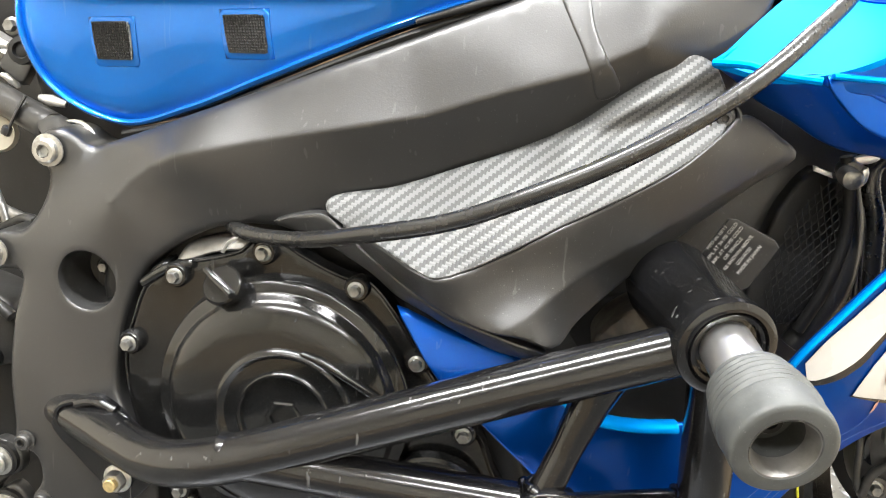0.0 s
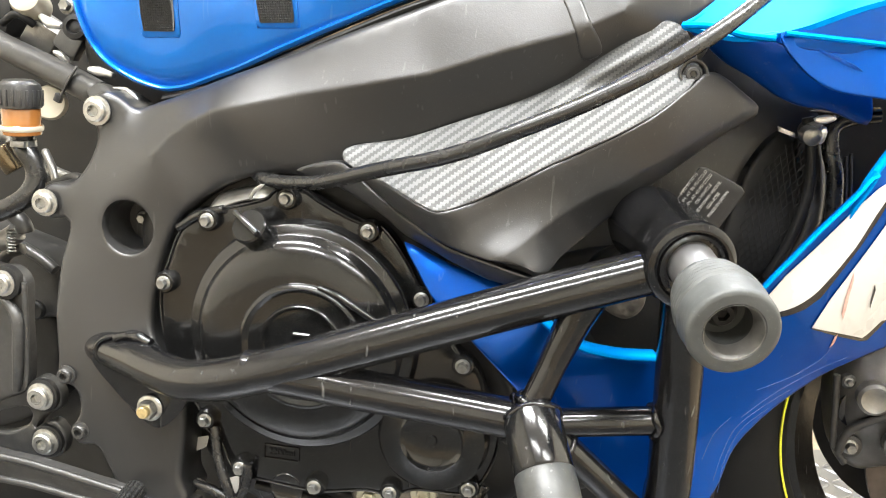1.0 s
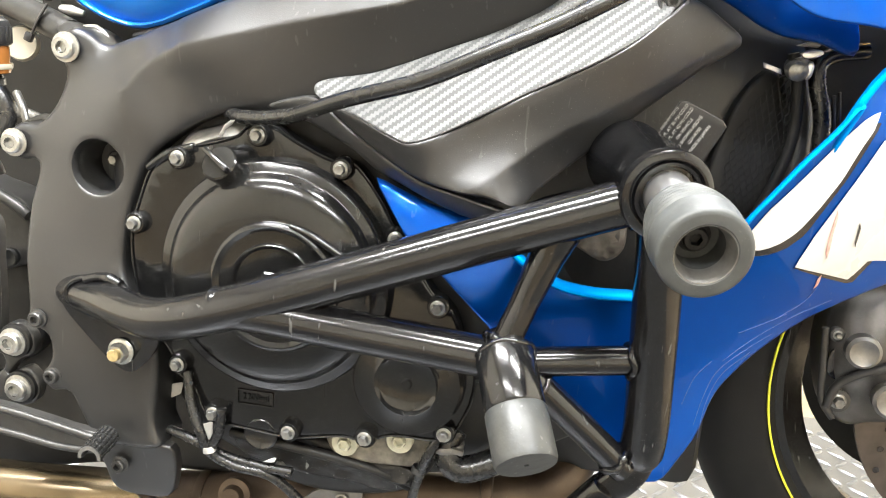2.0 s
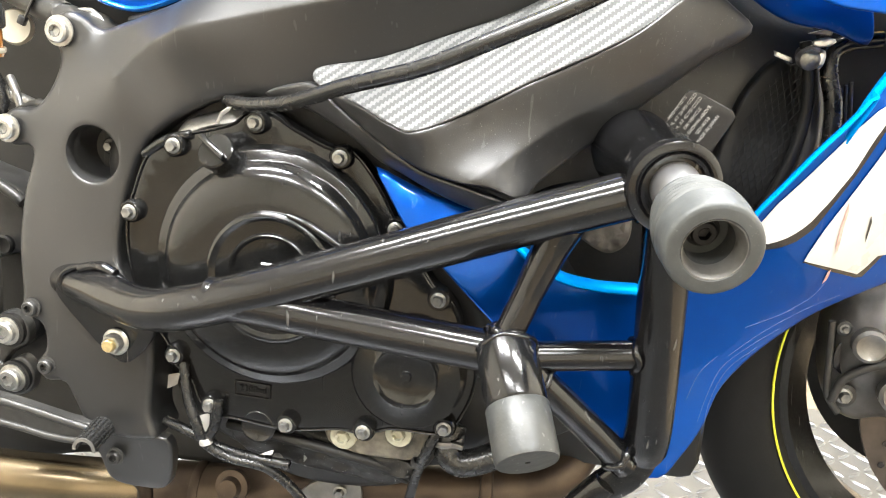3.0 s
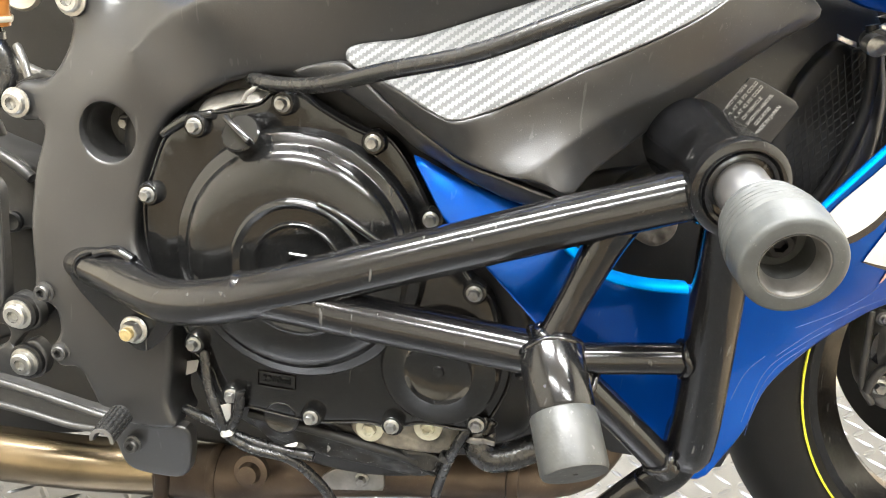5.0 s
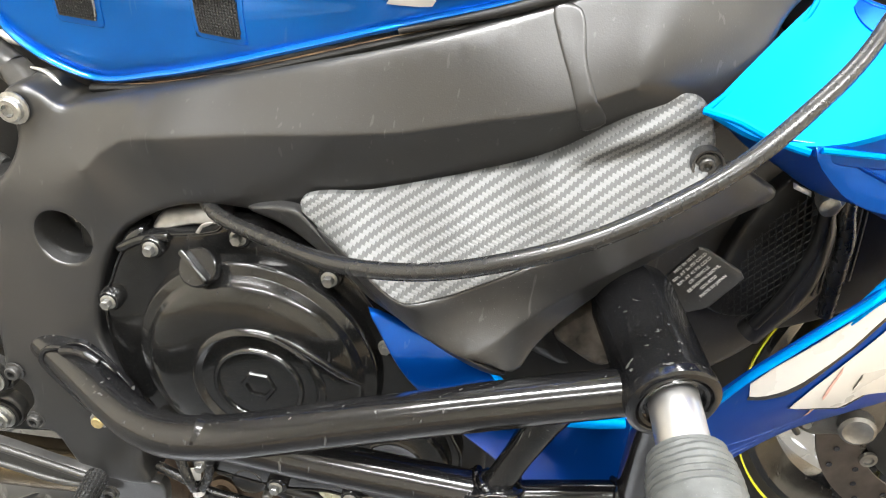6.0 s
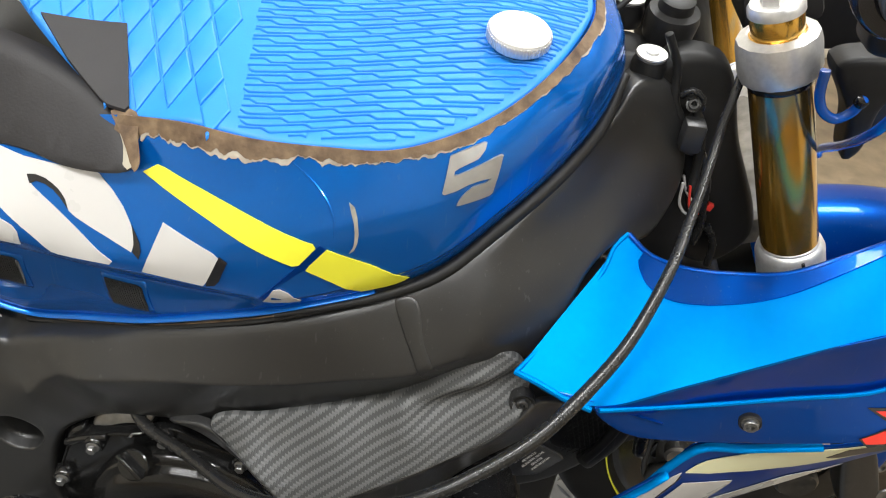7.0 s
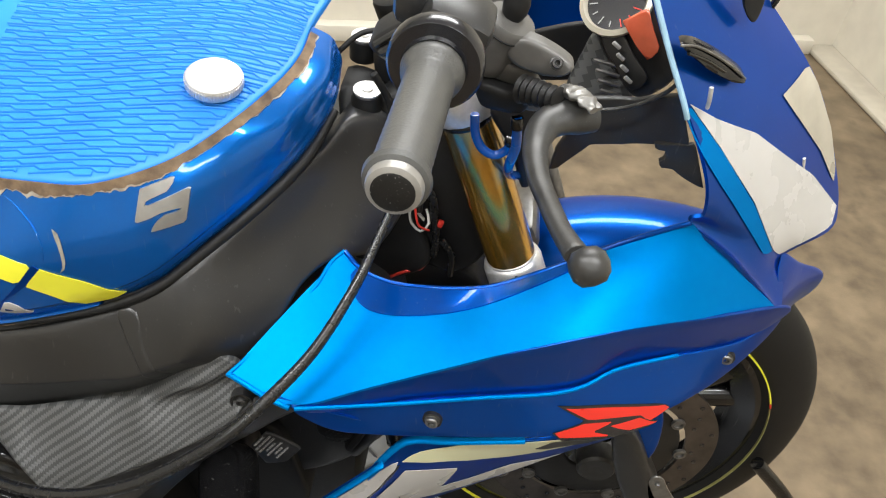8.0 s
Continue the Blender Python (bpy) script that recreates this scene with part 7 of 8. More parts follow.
def half_moon(n, r0, r1, y0, y1):
    """A half ring between two radii along the pedal's peg."""
    bm = bmesh.new()
    rings = []
    for h in (y0, y1):
        arc = [(r1, math.radians(a)) for a in np.linspace(-8, 188, n)] + [(r0, math.radians(a)) for a in np.linspace(188, -8, n)]
        c = tip0 + tip_way * h
        rings.append([bm.verts.new(c + Vector((r * math.cos(a), 0, r * math.sin(a)))) for r, a in arc])
    for k in range(2 * n):
        bm.faces.new((rings[0][k], rings[0][(k + 1) % (2 * n)], rings[1][(k + 1) % (2 * n)], rings[1][k]))
    for ring_ in rings:
        for k in range(n - 1):
            bm.faces.new((ring_[k], ring_[k + 1], ring_[2 * n - 2 - k], ring_[2 * n - 1 - k]))
    bmesh.ops.recalc_face_normals(bm, faces=bm.faces)
    return bm


part("pedal_tip", half_moon(18, 0.0070, 0.0108, 0.0, 0.036), "plastic", lever, "ribbed black pedal tip")
for a_ in np.linspace(5, 175, 9):
    for k in range(8):
        c_ = tip0 + tip_way * (0.003 + 0.0043 * k) + Vector((0.0108 * math.cos(math.radians(a_)), 0, 0.0108 * math.sin(math.radians(a_))))
        shared("knurl", TIP_KNURL, pose(*c_, 0, 90 - a_, 0), lever)
part("tip_end", half_moon(18, 0.0080, 0.0112, 0.036, 0.0372), "cast", lever, "bright crescent end")
rearset = part("rearset_plate", panel([(-0.45, 0.7, 0.407), (-0.412, 0.69, 0.405), (-0.388, 0.685, 0.406), (-0.377, 0.685, 0.396), (-0.377, 0.685, 0.358), (-0.378, 0.686, 0.311), (-0.383, 0.687, 0.28), (-0.404, 0.69, 0.267), (-0.462, 0.7, 0.249)], 0.014, 0.004, 0.009)[0], "grey_metal", bike, "dark grey rearset bracket")
part("raised_rib", tube([(-0.397, 0.683, 0.374), (-0.383, 0.68, 0.359), (-0.383, 0.68, 0.324), (-0.389, 0.682, 0.281)], [0.004, 0.006, 0.006, 0.004], 10), "grey_metal", rearset)
part("raised_rib", tube([(-0.376, 0.684, 0.393), (-0.376, 0.684, 0.353), (-0.377, 0.684, 0.312), (-0.381, 0.685, 0.282)], 0.0028, 10), "grey_metal", rearset)
part("rearset_arm", panel([(-0.462, 0.7, 0.249), (-0.418, 0.695, 0.265), (-0.384, 0.69, 0.285), (-0.363, 0.687, 0.296), (-0.345, 0.687, 0.285), (-0.346, 0.688, 0.265), (-0.364, 0.69, 0.254), (-0.377, 0.69, 0.237), (-0.355, 0.69, 0.249), (-0.343, 0.69, 0.236), (-0.348, 0.69, 0.213), (-0.374, 0.692, 0.204), (-0.402, 0.695, 0.206), (-0.465, 0.7, 0.207), (-0.464, 0.7, 0.217), (-0.409, 0.697, 0.226), (-0.383, 0.694, 0.245), (-0.385, 0.694, 0.257), (-0.42, 0.697, 0.248), (-0.463, 0.7, 0.226)], 0.012, 0.003, 0.008)[0], "grey_metal", rearset)
for t_, s_ in (((-0.362, 0.685, 0.278), 1.15), ((-0.361, 0.688, 0.228), 1.15), ((-0.395, 0.682, 0.392), 1.05)):
    part("bolt_seat", lathe([(0.017, -0.006), (0.017, 0.002), (0.0135, 0.0035), (0.011, 0.003)], t_, (0, -1, 0), 28), "rubber", rearset)
    shared("cap_bolt", CAPW, facing(t_[0], t_[1] - 0.003, t_[2], size=s_), rearset)
part("swingarm", panel([(-0.537, 0.79, 0.414), (-0.456, 0.775, 0.409), (-0.398, 0.765, 0.389), (-0.399, 0.765, 0.319), (-0.406, 0.77, 0.327), (-0.444, 0.775, 0.316), (-0.545, 0.79, 0.308)], 0.05, 0.008, 0.014)[0], "grey_metal", bike, "dark grey swingarm casting")
part("swingarm_pivot", lathe([(0.010, -0.004), (0.011, 0.001), (0.0085, 0.0025), (0.006, 0.0015), (0, 0.0015)], (-0.425, 0.766, 0.336), (0, -1, 0), 20), "dark", bike)
part("swingarm_rib", tube([(-0.493, 0.77, 0.411), (-0.449, 0.765, 0.41), (-0.411, 0.758, 0.398), (-0.391, 0.755, 0.387)], 0.006, 12), "grey_metal", bike)
part("inner_guard", panel([(-0.553, 0.8, 0.304), (-0.423, 0.8, 0.319), (-0.42, 0.8, 0.223), (-0.564, 0.8, 0.161)], 0.05, 0.008, 0.03)[0], "dark", bike)
sub = part("subframe_tube", tube([(-0.528, 0.8, 0.64), (-0.465, 0.785, 0.615), (-0.388, 0.765, 0.592), (-0.326, 0.742, 0.574)], 0.0135, 20), "grey_metal", bike, "dark steel subframe tube")
part("cable_tie", tube([(-0.35, 0.742, 0.6), (-0.357, 0.738, 0.586), (-0.368, 0.742, 0.571)], 0.0028, 8, flat=0.5), "plastic", sub, "black cable tie")
part("cable_tie", block((0.008, 0.006, 0.009), (-0.371, 0.742, 0.568), 0.0015, (0, 25, 0)), "plastic", sub)
part("tube_lug", panel([(-0.338, 0.735, 0.583), (-0.318, 0.73, 0.585), (-0.296, 0.715, 0.575), (-0.299, 0.71, 0.568), (-0.323, 0.72, 0.569)], 0.015, 0.004, 0.008)[0], "grey_metal", sub)
part("nylon_spacer", lathe([(0.017, 0), (0.018, 0.004), (0.016, 0.008), (0, 0.008)], (-0.401, 0.775, 0.56), (0.2, -1, 0.1), 24), "clear", bike)
part("rim_crescent", tube([(-0.308, 0.735, 0.582), (-0.293, 0.732, 0.582), (-0.284, 0.73, 0.577), (-0.277, 0.728, 0.569)], [0.001, 0.0022, 0.0022, 0.001], 8), "silver", bike)
part("throttle_link", tube([(-0.348, 0.76, 0.597), (-0.335, 0.755, 0.596), (-0.32, 0.755, 0.593)], [0.003, 0.005, 0.003], 10), "silver", bike)
res = (-0.382, 0.7, 0.552)
reservoir = part("brake_reservoir", lathe([(0.0125, -0.0185), (0.0172, -0.017), (0.0182, -0.013), (0.0182, -0.009), (0.0172, -0.008), (0.0172, 0.006), (0.0165, 0.008)], res, (0.0, -0.05, 1), 32), "amber", bike, "small brake reservoir with amber fluid")
part("reservoir_rim", lathe([(0.0185, -0.0135), (0.0192, -0.0125), (0.0192, -0.0095), (0.0185, -0.0085)], res, (0.0, -0.05, 1), 32), "clear", reservoir, "milky plastic rim")
part("reservoir_lid", lathe([(0.0185, 0.008), (0.0195, 0.009), (0.0195, 0.026), (0.018, 0.030), (0.0145, 0.032), (0.0135, 0.0335), (0, 0.0345)], res, (0.0, -0.05, 1), 36), "plastic", reservoir, "black ridged lid")
LID = mesh_of("lid_ridge", block((0.0018, 0.0028, 0.015), (0, 0, 0), 0.0005), "plastic")
for k in range(20):
    a_ = 2 * math.pi * k / 20
    shared("lid_ridge", LID, Matrix.Translation((res[0], res[1] - 0.001, res[2] + 0.0175)) @ pose(0.0197 * math.cos(a_), 0.0197 * math.sin(a_), 0, 0, 0, math.degrees(a_)), reservoir)
part("reservoir_neck", lathe([(0.0085, -0.036), (0.0095, -0.034), (0.0105, -0.030), (0.0105, -0.018)], res, (0.0, -0.05, 1), 20), "hose", reservoir)
part("hose_clamp", join(lathe([(0.0106, -0.0285), (0.0118, -0.0285), (0.0118, -0.0225), (0.0106, -0.0225)], res, (0.0, -0.05, 1), 24), block((0.012, 0.006, 0.006), (res[0] + 0.006, res[1] - 0.012, res[2] - 0.0255), 0.001)), "bolt", reservoir)
part("reservoir_hose", tube([(res[0], res[1], res[2] - 0.03)] + [(-0.372, 0.7, 0.51), (-0.369, 0.7, 0.494), (-0.375, 0.695, 0.478), (-0.39, 0.69, 0.466), (-0.439, 0.69, 0.446)], 0.0098, 18), "hose", bike, "thick dark grey brake hose")
tank_end = part("rear_linkage", block((0.034, 0.05, 0.03), (-0.441, 0.83, 0.628), 0.004, (10, 32, 20)), "cast", bike, "bare cast bracket")
part("bracket_edge", tube([(-0.428, 0.8, 0.647), (-0.417, 0.8, 0.64), (-0.404, 0.8, 0.638)], [0.003, 0.006, 0.003], 10), "silver", tank_end)
part("bracket_edge", tube([(-0.414, 0.8, 0.611), (-0.403, 0.8, 0.607), (-0.397, 0.8, 0.6)], [0.002, 0.005, 0.002], 10), "silver", tank_end)
part("dark_plate", panel([(-0.41, 0.79, 0.62), (-0.391, 0.79, 0.646), (-0.367, 0.785, 0.631), (-0.383, 0.785, 0.603)], 0.012, 0.002, 0.010, smooth=None)[0], "grey_metal", tank_end)
part("vacuum_cap", lathe([(0.011, -0.012), (0.0125, 0.0), (0.012, 0.003), (0.0075, 0.004), (0.006, 0.001), (0.003, 0.002), (0, 0.002)], (-0.362, 0.76, 0.637), (0.1, -1, 0.15), 28), "rubber", tank_end)
part("fastener_cap", lathe([(0.017, -0.02), (0.0175, 0.004), (0.015, 0.010), (0.008, 0.013), (0, 0.0135)], (-0.441, 0.8, 0.661), (0.2, -1, 0.4), 28), "clear", bike, "milky white round plastic cap")
shared("hex_bolt", HEX, facing(*(-0.377, 0.77, 0.657), (0.1, -1, 0.1), 1.2), bike)
part("relay_box", block((0.06, 0.05, 0.05), (-0.527, 0.87, 0.651), 0.01, (0, 15, 0)), "dark", bike)
for q, mt, rr in (([(-0.472, 0.8, 0.637), (-0.447, 0.79, 0.647), (-0.435, 0.8, 0.637)], "rubber", 0.004), ([(-0.439, 0.76, 0.518), (-0.419, 0.75, 0.506), (-0.385, 0.745, 0.495), (-0.357, 0.74, 0.488)], "cast", 0.006), ([(-0.394, 0.75, 0.513), (-0.38, 0.74, 0.499), (-0.372, 0.735, 0.483)], "cast", 0.004), ([(-0.472, 0.77, 0.524), (-0.442, 0.765, 0.524), (-0.429, 0.76, 0.512)], "cast", 0.008), ([(-0.437, 0.74, 0.515), (-0.423, 0.745, 0.492)], "pipe_gold", 0.012), ([(-0.341, 0.73, 0.491), (-0.353, 0.735, 0.492), (-0.375, 0.73, 0.481), (-0.394, 0.73, 0.471)], "grey_metal", 0.005), ([(-0.413, 0.72, 0.453), (-0.397, 0.715, 0.444), (-0.394, 0.715, 0.435)], "grey_metal", 0.008), ([(-0.426, 0.71, 0.422), (-0.408, 0.71, 0.43), (-0.4, 0.71, 0.436)], "cast", 0.010), ([(-0.429, 0.72, 0.396), (-0.42, 0.72, 0.409), (-0.402, 0.72, 0.417)], "grey_metal", 0.006)):
    part("linkage_rod", tube(q, rr, 14), mt, bike)
part("pedal_spring", tube([Vector((-0.4, 0.7, 0.441)) + Vector((0.0035 * math.cos(k * 0.7), 0.0035 * math.sin(k * 0.7), -0.00035 * k)) for k in range(70)], 0.0009, 6), "bolt", bike)

# -- radiator, hoses and small things behind the cage --
rad = part("radiator", panel([(0.278, 0.76, 0.458), (0.292, 0.77, 0.551), (0.321, 0.78, 0.586), (0.338, 0.78, 0.564), (0.343, 0.77, 0.513), (0.324, 0.76, 0.463)], 0.03, 0.004, 0.014)[0], "mesh", bike, "black radiator with diamond guard mesh")
rim_r = np.array([(0.286, 0.459), (0.287, 0.494), (0.294, 0.533), (0.303, 0.557), (0.315, 0.576), (0.328, 0.582), (0.336, 0.571), (0.338, 0.546), (0.335, 0.518), (0.325, 0.483), (0.311, 0.457)])
mid_r = rim_r.mean(0)
wires = []
for s_ in (-1, 1):
    way_r = np.array((math.cos(radians(52 if s_ > 0 else 106)), math.sin(radians(52 if s_ > 0 else 106))))
    off_r = np.array((-way_r[1], way_r[0]))
    for k in range(-14, 15):
        line_p = [mid_r + off_r * k * 0.0052 + way_r * t for t in np.arange(-0.12, 0.12, 0.003)]
        keep = [p for p, ok in zip(line_p, inside(np.array(line_p), rim_r)) if ok]
        if len(keep) > 2:
            wires.append(tube([(keep[0][0], 0.7535, keep[0][1]), (keep[-1][0], 0.7535, keep[-1][1])], 0.0005, 5, smooth=False))
tagged(part("guard_mesh", join(*wires), "rubber", rad), kind="stuff")
part("guard_rim", tube([(0.33, 0.75, 0.6), (0.337, 0.75, 0.574), (0.34, 0.75, 0.547), (0.338, 0.75, 0.519), (0.329, 0.75, 0.485), (0.317, 0.75, 0.456)], 0.005, 12), "rubber", rad)
for k in range(9):
    part("duct_rib", tube([(0.356, 0.775, 0.474), (0.351, 0.775, 0.513), (0.346, 0.775, 0.546)], 0.0016, 8), "plastic", rad).matrix_basis = Matrix.Translation((0.0042 * k, 0.001 * k, 0.003 * k))
part("radiator_hose", tube([(0.368, 0.75, 0.48), (0.363, 0.75, 0.528), (0.36, 0.75, 0.553), (0.353, 0.752, 0.575), (0.353, 0.755, 0.593), (0.364, 0.757, 0.601), (0.39, 0.76, 0.606)], 0.0072, 16), "hose", bike)
part("hose_lug", lathe([(0.007, 0), (0.008, 0.004), (0.008, 0.016), (0.005, 0.018), (0, 0.018)], (0.33, 0.745, 0.587), (0.1, -1, -0.1), 20), "bolt", bike)
part("chrome_fin", panel([(0.333, 0.74, 0.6), (0.344, 0.74, 0.604), (0.352, 0.74, 0.602), (0.348, 0.74, 0.598), (0.337, 0.74, 0.596)], 0.003, 0.001, 0.006)[0], "steel", bike)
part("chrome_fin", panel([(0.341, 0.74, 0.595), (0.345, 0.74, 0.593), (0.344, 0.74, 0.581), (0.34, 0.74, 0.578), (0.34, 0.74, 0.585)], 0.003, 0.001, 0.006)[0], "steel", bike)
part("chrome_fin", panel([(0.329, 0.74, 0.606), (0.348, 0.74, 0.613), (0.347, 0.74, 0.605)], 0.003, 0.001, 0.006, smooth=None)[0], "cast", bike)
part("radiator_tank", tube([(0.32, 0.765, 0.437), (0.344, 0.765, 0.489), (0.348, 0.77, 0.537), (0.337, 0.77, 0.583)], 0.012, 16), "plastic", bike)
part("cowl_inner", panel([(0.315, 0.81, 0.623), (0.394, 0.81, 0.642), (0.433, 0.81, 0.608), (0.425, 0.8, 0.541), (0.424, 0.8, 0.477), (0.353, 0.8, 0.422), (0.305, 0.8, 0.411), (0.305, 0.8, 0.505)], 0.01, 0.004, 0.02)[0], "dark", bike)
part("hose_fitting", lathe([(0.008, 0), (0.010, 0.006), (0.010, 0.014), (0.006, 0.016), (0, 0.016)], (0.333, 0.76, 0.59), (0.2, -1, -0.2), 20), "cast", bike)
part("clip_tab", panel([(0.307, 0.75, 0.591), (0.323, 0.75, 0.586), (0.323, 0.75, 0.582), (0.307, 0.75, 0.587)], 0.002, 0.0005, 0.01, smooth=None)[0], "silver", bike)
lab = part("label_bracket", panel([(0.219, 0.69, 0.518), (0.237, 0.682, 0.557), (0.241, 0.682, 0.558), (0.271, 0.68, 0.545), (0.275, 0.68, 0.541), (0.272, 0.682, 0.533), (0.258, 0.686, 0.505), (0.234, 0.69, 0.49)], 0.003, 0.001, 0.010, smooth=None)[0], "plastic", bike, "dark bracket with engraved white label")
lc = np.array((0.253, 0.68, 0.532))
lines = ("MFD IN 10/15", "RIM, AT 36 PSI COLD", "RIM, AT 42 PSI COLD", "OR VEHICLE", "RE SHOWN ABOVE.", "GSX-R750", "MADE IN JAPAN")
for k, line in enumerate(lines):
    d_ = (k - 3) * 0.0048
    lettering("lettering", line, 0.0036, (lc[0] - 0.010 + d_ * 0.86, 0.6808, lc[2] + 0.004 - d_ * 0.5), (90, -60, 0), "text", lab, 0.0002)
# Block added as dark backing behind the side cover's gaps.
part("air_box_backing", panel([(-0.103, 0.8, 0.526), (0.025, 0.8, 0.598), (0.123, 0.8, 0.644), (0.24, 0.82, 0.69), (0.326, 0.82, 0.657), (0.362, 0.8, 0.584), (0.389, 0.8, 0.488), (0.351, 0.79, 0.424), (0.307, 0.78, 0.379), (0.259, 0.77, 0.359), (0.187, 0.76, 0.358), (0.102, 0.75, 0.393), (0.028, 0.74, 0.419), (-0.047, 0.77, 0.47)], 0.35, 0.01, 0.03)[0], "plastic", bike, "black backing block in place of the air box")
part("head_shroud", panel([(0.157, 0.86, 0.43), (0.186, 0.87, 0.502), (0.248, 0.88, 0.63), (0.297, 0.9, 0.658), (0.351, 0.91, 0.642), (0.4, 0.92, 0.615), (0.445, 0.92, 0.595), (0.458, 0.9, 0.558), (0.397, 0.86, 0.505), (0.262, 0.82, 0.456)], 0.1, 0.01, 0.02)[0], "rubber", bike)
part("water_hose", tube([(0.076, 0.70, 0.243), (0.072, 0.694, 0.228), (0.074, 0.69, 0.2165), (0.084, 0.69, 0.2095), (0.1, 0.692, 0.212), (0.125, 0.70, 0.222), (0.15, 0.71, 0.228)], 0.0125, 18, 0.004), "hose", bike, "thick black water hose")
part("hose_clamp", join(tube([(0.072 + 0.0138 * math.cos(a_), 0.694 - 0.0138 * math.sin(a_), 0.229 + 0.002 * math.cos(a_)) for a_ in np.linspace(-0.6, 3.7, 20)], 0.0016, 8, 0.003, flat=2.2), block((0.011, 0.006, 0.005), (0.083, 0.681, 0.231), 0.001, (0, 8, 0))), "cast", bike, "steel worm-drive hose clamp")
for q in ([(-0.173, 0.67, 0.279), (-0.167, 0.665, 0.249), (-0.156, 0.66, 0.224), (-0.15, 0.665, 0.203), (-0.13, 0.67, 0.189), (-0.095, 0.68, 0.178), (-0.07, 0.69, 0.152), (-0.056, 0.7, 0.124)], [(-0.198, 0.68, 0.211), (-0.169, 0.675, 0.206), (-0.144, 0.675, 0.196), (-0.112, 0.68, 0.187), (-0.073, 0.68, 0.185)], [(-0.137, 0.665, 0.248), (-0.14, 0.665, 0.224), (-0.148, 0.665, 0.206)], [(0.065, 0.68, 0.243), (0.056, 0.68, 0.222), (0.046, 0.69, 0.191), (0.038, 0.7, 0.154)]):
    part("engine_hose", tube(q, 0.0048, 12), "hose", bike, "thin black rubber hose")
# wiring by the steering head
for q, mt, rr in (([(0.352, 0.86, 0.749), (0.356, 0.86, 0.723), (0.367, 0.86, 0.713), (0.375, 0.86, 0.726), (0.37, 0.87, 0.737)], "white", 0.0015), ([(0.338, 0.86, 0.639), (0.356, 0.86, 0.652), (0.372, 0.87, 0.65), (0.38, 0.87, 0.669)], "wire_red", 0.002), ([(0.358, 0.855, 0.75), (0.365, 0.855, 0.724), (0.376, 0.86, 0.716)], "wire_red", 0.0013), ([(0.303, 0.88, 0.885), (0.32, 0.885, 0.853), (0.326, 0.88, 0.822), (0.343, 0.875, 0.798)], "rubber", 0.004), ([(0.338, 0.875, 0.832), (0.354, 0.87, 0.802), (0.361, 0.865, 0.763), (0.362, 0.86, 0.74)], "rubber", 0.0045), ([(0.259, 0.93, 0.876), (0.28, 0.94, 0.895), (0.313, 0.95, 0.9)], "rubber", 0.003), ([(0.33, 0.87, 0.633), (0.348, 0.87, 0.663), (0.365, 0.88, 0.675), (0.377, 0.88, 0.69)], "rubber", 0.006)):
    part("wire", tube(q, rr, 10), mt, bike)
part("connector", block((0.02, 0.02, 0.03), (0.345, 0.86, 0.801), 0.004), "plastic", bike)
part("head_cover", panel([(0.297, 0.885, 0.826), (0.321, 0.9, 0.857), (0.369, 0.9, 0.853), (0.4, 0.89, 0.785), (0.444, 0.88, 0.683), (0.411, 0.88, 0.639), (0.36, 0.87, 0.668), (0.335, 0.88, 0.781)], 0.03, 0.008, 0.014)[0], "rubber", bike)
part("ignition_barrel", lathe([(0.024, -0.02), (0.026, 0.0), (0.024, 0.008), (0.017, 0.010), (0.0165, 0.02), (0.012, 0.022), (0, 0.022)], (0.318, 0.95, 0.872), (0, -0.2, 1), 28), "dark", bike)
tagged(part("stand_leg", tube([(0.952, 1.02, 0.193), (1.03, 1.02, 0.11), (1.117, 1.02, -0.011)], 0.012, 14), "gloss"), "black tubular paddock stand leg on the floor", "paddock stand")

part("cylinder_casting", panel([(0.165, 0.705, 0.462), (0.196, 0.705, 0.478), (0.209, 0.705, 0.452), (0.208, 0.705, 0.425), (0.194, 0.705, 0.415), (0.170, 0.705, 0.425), (0.152, 0.705, 0.437)], 0.05, 0.006, 0.006, waves=lambda P: 0.002 * np.sin(P[:, 0] * 420) * np.cos(P[:, 1] * 380))[0], "casting", bike, "rough brown-grey engine casting")
# Sheet added as dark backing, so nothing bright shows through the gap.
part("dark_backing", panel([(-0, 0.76, 0.375), (0.212, 0.76, 0.467), (0.252, 0.76, 0.384), (0.26, 0.76, 0.288), (0.008, 0.76, 0.16)], 0.05, 0.006, 0.03)[0], "dark", bike)
for q in ([(-0.212, 0.7, 0.246), (-0.193, 0.7, 0.252), (-0.196, 0.7, 0.239), (-0.213, 0.7, 0.23)], [(-0.16, 0.672, 0.225), (-0.149, 0.672, 0.23), (-0.15, 0.672, 0.212), (-0.156, 0.672, 0.209)], [(-0.096, 0.665, 0.2), (-0.083, 0.665, 0.207), (-0.085, 0.665, 0.201)]):
    part("white_tag", panel(q, 0.001, 0.0002, 0.006, smooth=None)[0], "white", bike, "scrap of white tape")
part("hose_tie", lathe([(0.0052, -0.003), (0.0062, -0.003), (0.0062, 0.003), (0.0052, 0.003)], (-0.149, 0.664, 0.206), (0.2, 0, -1), 16), "silver", bike)
part("hose_tie", lathe([(0.0052, -0.003), (0.0065, -0.003), (0.0065, 0.003), (0.0052, 0.003)], (0.047, 0.687, 0.204), (-0.3, 0, -1), 16), "plastic", bike)
part("sump_ledge", tube([(-0.139, 0.69, 0.212), (-0.088, 0.688, 0.209), (-0.033, 0.69, 0.201), (0.009, 0.7, 0.188), (0.035, 0.71, 0.172)], 0.005, 10), "dark", bike)
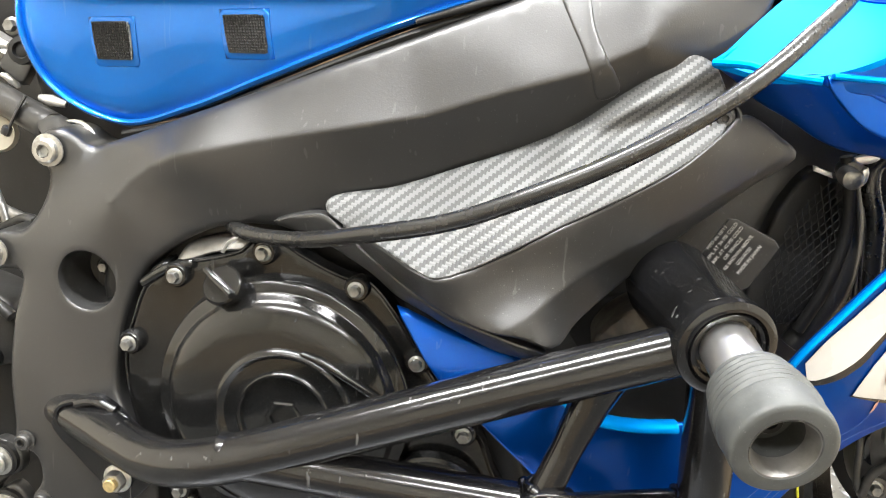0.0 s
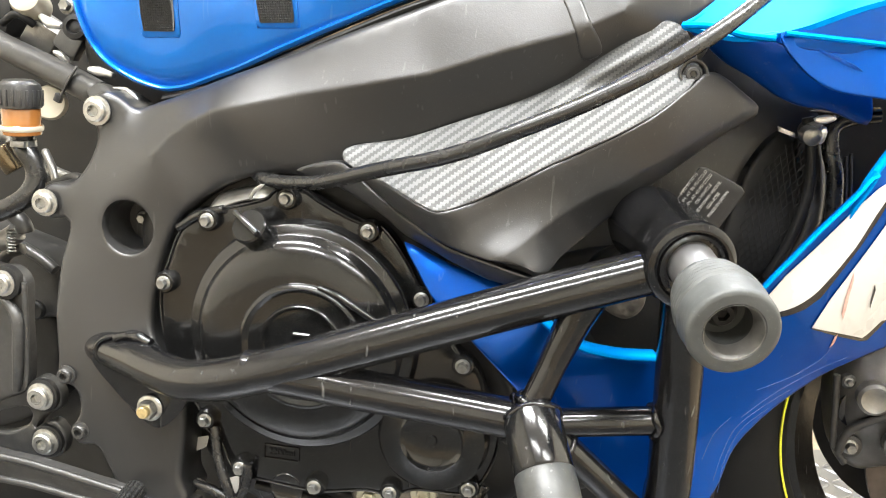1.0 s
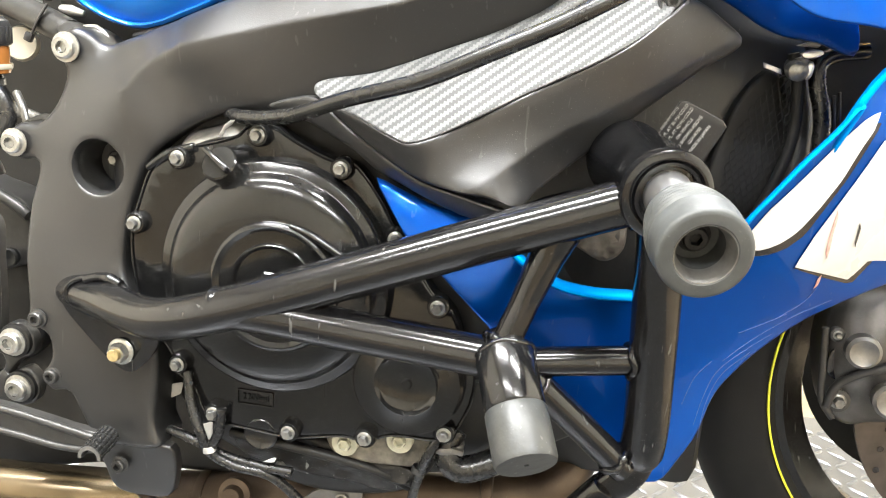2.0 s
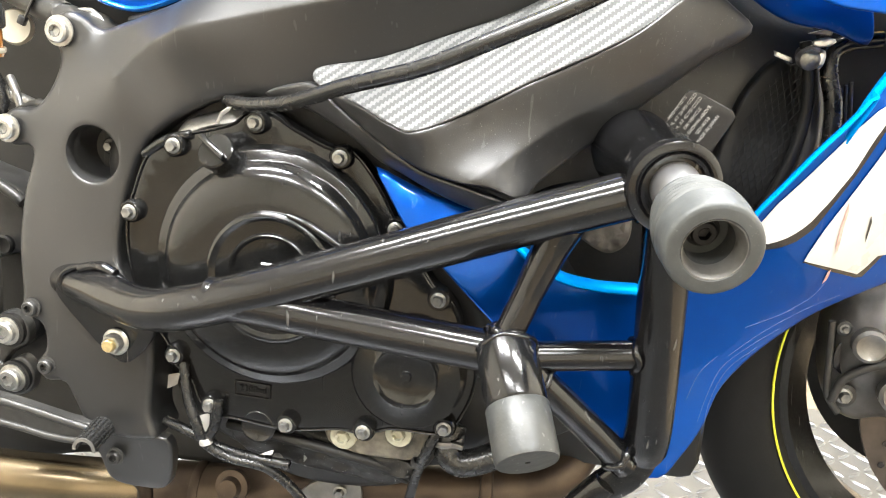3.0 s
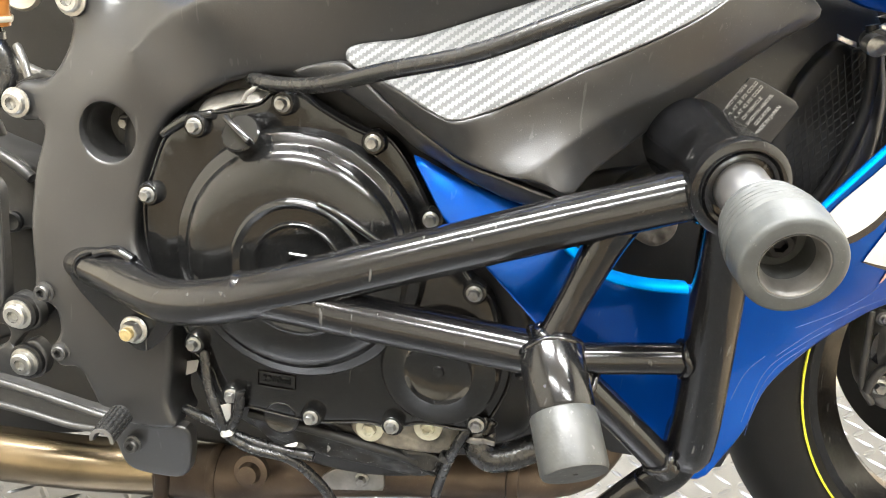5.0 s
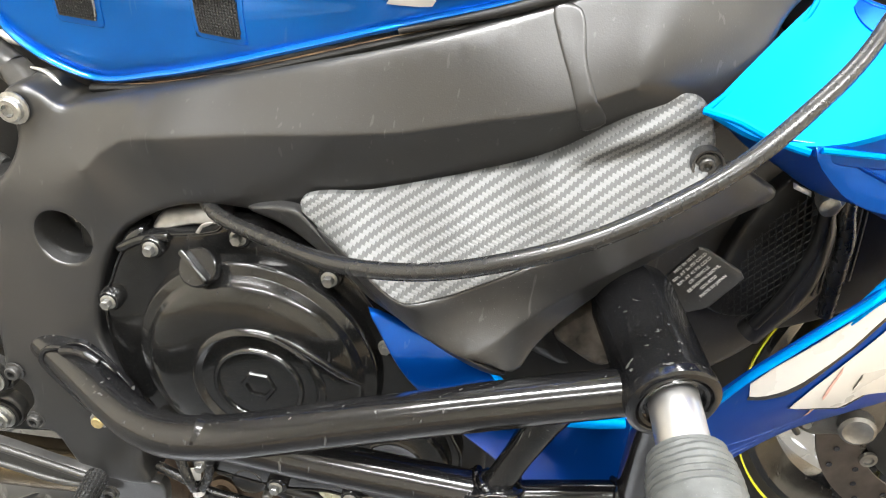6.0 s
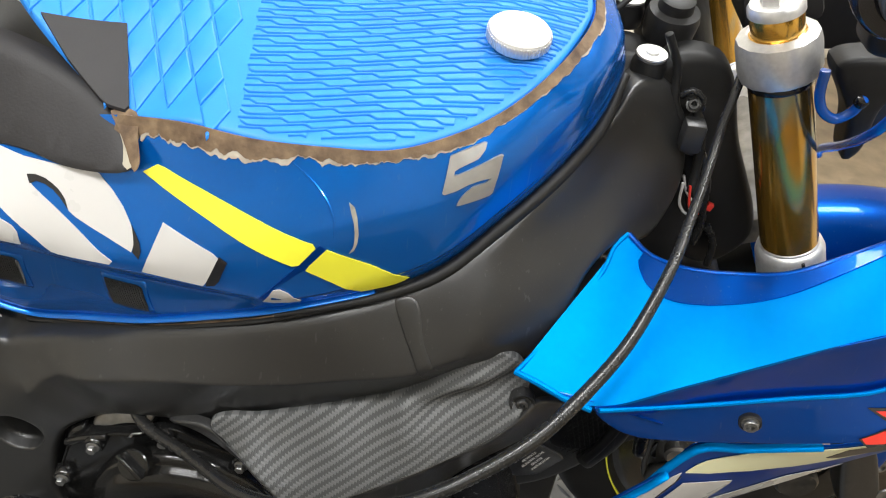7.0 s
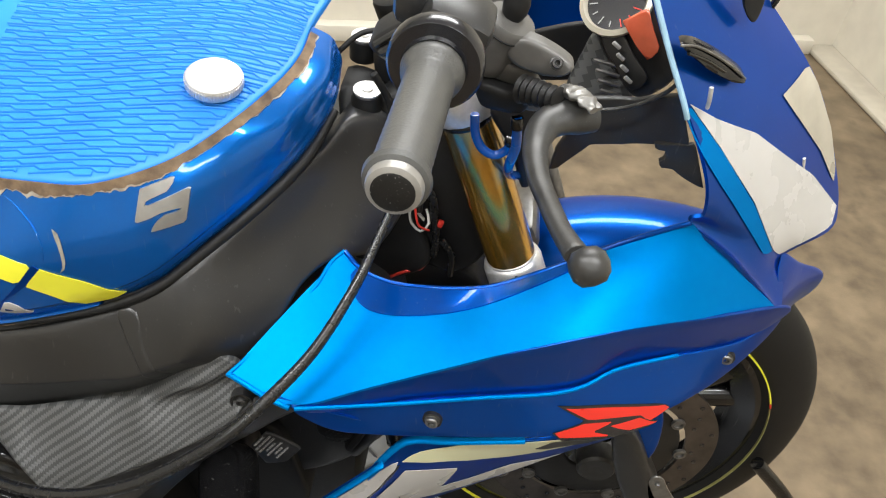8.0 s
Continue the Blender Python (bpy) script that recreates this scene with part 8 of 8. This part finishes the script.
part("sensor_boss", lathe([(0.018, -0.006), (0.018, 0.002), (0.012, 0.004), (0.010, 0.012), (0.006, 0.013), (0, 0.013)], (-0.161, 0.75, 0.107), (0, -1, 0.2), 24), "pipe", bike)
part("heat_shield", tube([(-0.27, 0.74, 0.107), (-0.253, 0.735, 0.099), (-0.254, 0.735, 0.065)], 0.008, 12), "pipe", bike)

shared("cap_bolt", CAPD, facing(*(0.341, 0.872, 0.825), (-0.2, -0.8, 0.6), 0.7), bike)
part("connector", block((0.016, 0.018, 0.024), (0.349, 0.872, 0.789), 0.003, (0, 12, 0)), "plastic", bike)
part("connector", block((0.012, 0.014, 0.012), (0.348, 0.874, 0.81), 0.002, (0, 30, 0)), "rubber", bike)
part("white_clip", tube([(0.353, 0.868, 0.752), (0.359, 0.866, 0.737), (0.369, 0.866, 0.725)], 0.0028, 8, flat=0.5), "white", bike)
part("red_clip", block((0.006, 0.006, 0.008), (0.387, 0.868, 0.721), 0.001, (0, 20, 0)), "wire_red", bike)
part("inner_bracket", panel([(0.418, 0.93, 0.682), (0.44, 0.93, 0.708), (0.455, 0.93, 0.663), (0.443, 0.93, 0.649)], 0.004, 0.001, 0.010, smooth=None)[0], "clear", bike, "pale plastic bracket")
for q, rr in (([(0.329, 0.878, 0.829), (0.337, 0.876, 0.837), (0.348, 0.874, 0.832), (0.35, 0.874, 0.817)], 0.003), ([(0.362, 0.872, 0.778), (0.376, 0.87, 0.749), (0.38, 0.868, 0.724), (0.385, 0.868, 0.697), (0.384, 0.868, 0.674)], 0.0045), ([(0.391, 0.868, 0.698), (0.404, 0.868, 0.678), (0.406, 0.866, 0.65)], 0.004)):
    part("loom_wire", tube(q, rr, 10), "hose", bike)
for k, (s0_, q) in enumerate(((0.006, (0.163, 0.7, 0.227)), (0.005, (-0.092, 0.7, 0.179)))):
    part("drain_stub", lathe([(s0_, -0.01), (s0_, 0.004), (s0_ * 0.7, 0.006), (0, 0.006)], q, (0, -1, 0), 16), "cast", bike)

part("silver_tag", panel([(-0.14, 0.664, 0.5), (-0.135, 0.662, 0.509), (-0.128, 0.66, 0.514), (-0.123, 0.66, 0.515), (-0.128, 0.662, 0.51), (-0.134, 0.664, 0.506), (-0.138, 0.665, 0.498)], 0.0015, 0.0004, 0.006, smooth=None)[0], "silver", bike, "torn scrap of silver foil")
part("switch_block", panel([(0.315, 0.745, 0.985), (0.332, 0.745, 1.003), (0.364, 0.745, 1.021), (0.38, 0.74, 1.019), (0.36, 0.735, 1.002), (0.329, 0.738, 0.98)], 0.035, 0.005, 0.008)[0], "rubber", bike, "black switch block")
for q in ([(0.321, 0.742, 0.989), (0.342, 0.742, 1.006), (0.363, 0.742, 1.018)], [(0.326, 0.738, 0.985), (0.345, 0.738, 0.999), (0.361, 0.738, 1.009)]):
    part("switch_ridge", tube(q, 0.003, 8), "plastic", bike)

part("engine_front", block((0.20, 0.24, 0.25), (0.22, 0.95, 0.27), 0.02), "dark", bike)

# Mass added to fill the dark behind the brake hoses.
part("black_backing", panel([(0.418, 0.8, 0.911), (0.447, 0.8, 0.922), (0.476, 0.8, 0.916), (0.475, 0.8, 0.896), (0.466, 0.8, 0.88), (0.471, 0.81, 0.834), (0.462, 0.81, 0.823), (0.442, 0.8, 0.872)], 0.03, 0.006, 0.010)[0], "rubber", bike, "black mass filling the dark behind the brake hoses")
for q in ([(0.405, 0.79, 0.912), (0.409, 0.79, 0.890), (0.417, 0.79, 0.877), (0.428, 0.79, 0.8725), (0.438, 0.79, 0.880), (0.440, 0.785, 0.895)], [(0.478, 0.895, 0.780), (0.4686, 0.876, 0.796), (0.452, 0.805, 0.843), (0.441, 0.757, 0.879), (0.439, 0.738, 0.900), (0.441, 0.730, 0.925), (0.438, 0.732, 0.950)]):
    brake_hose = part("brake_hose", tube(q, 0.0042, 12, 0.004), "wire_blue", bike, "translucent blue brake hose")
    part("hose_end", tube([tuple(np.array(q[-2]) * 0.4 + np.array(q[-1]) * 0.6), q[-1]], 0.0052, 12), "gloss", brake_hose)
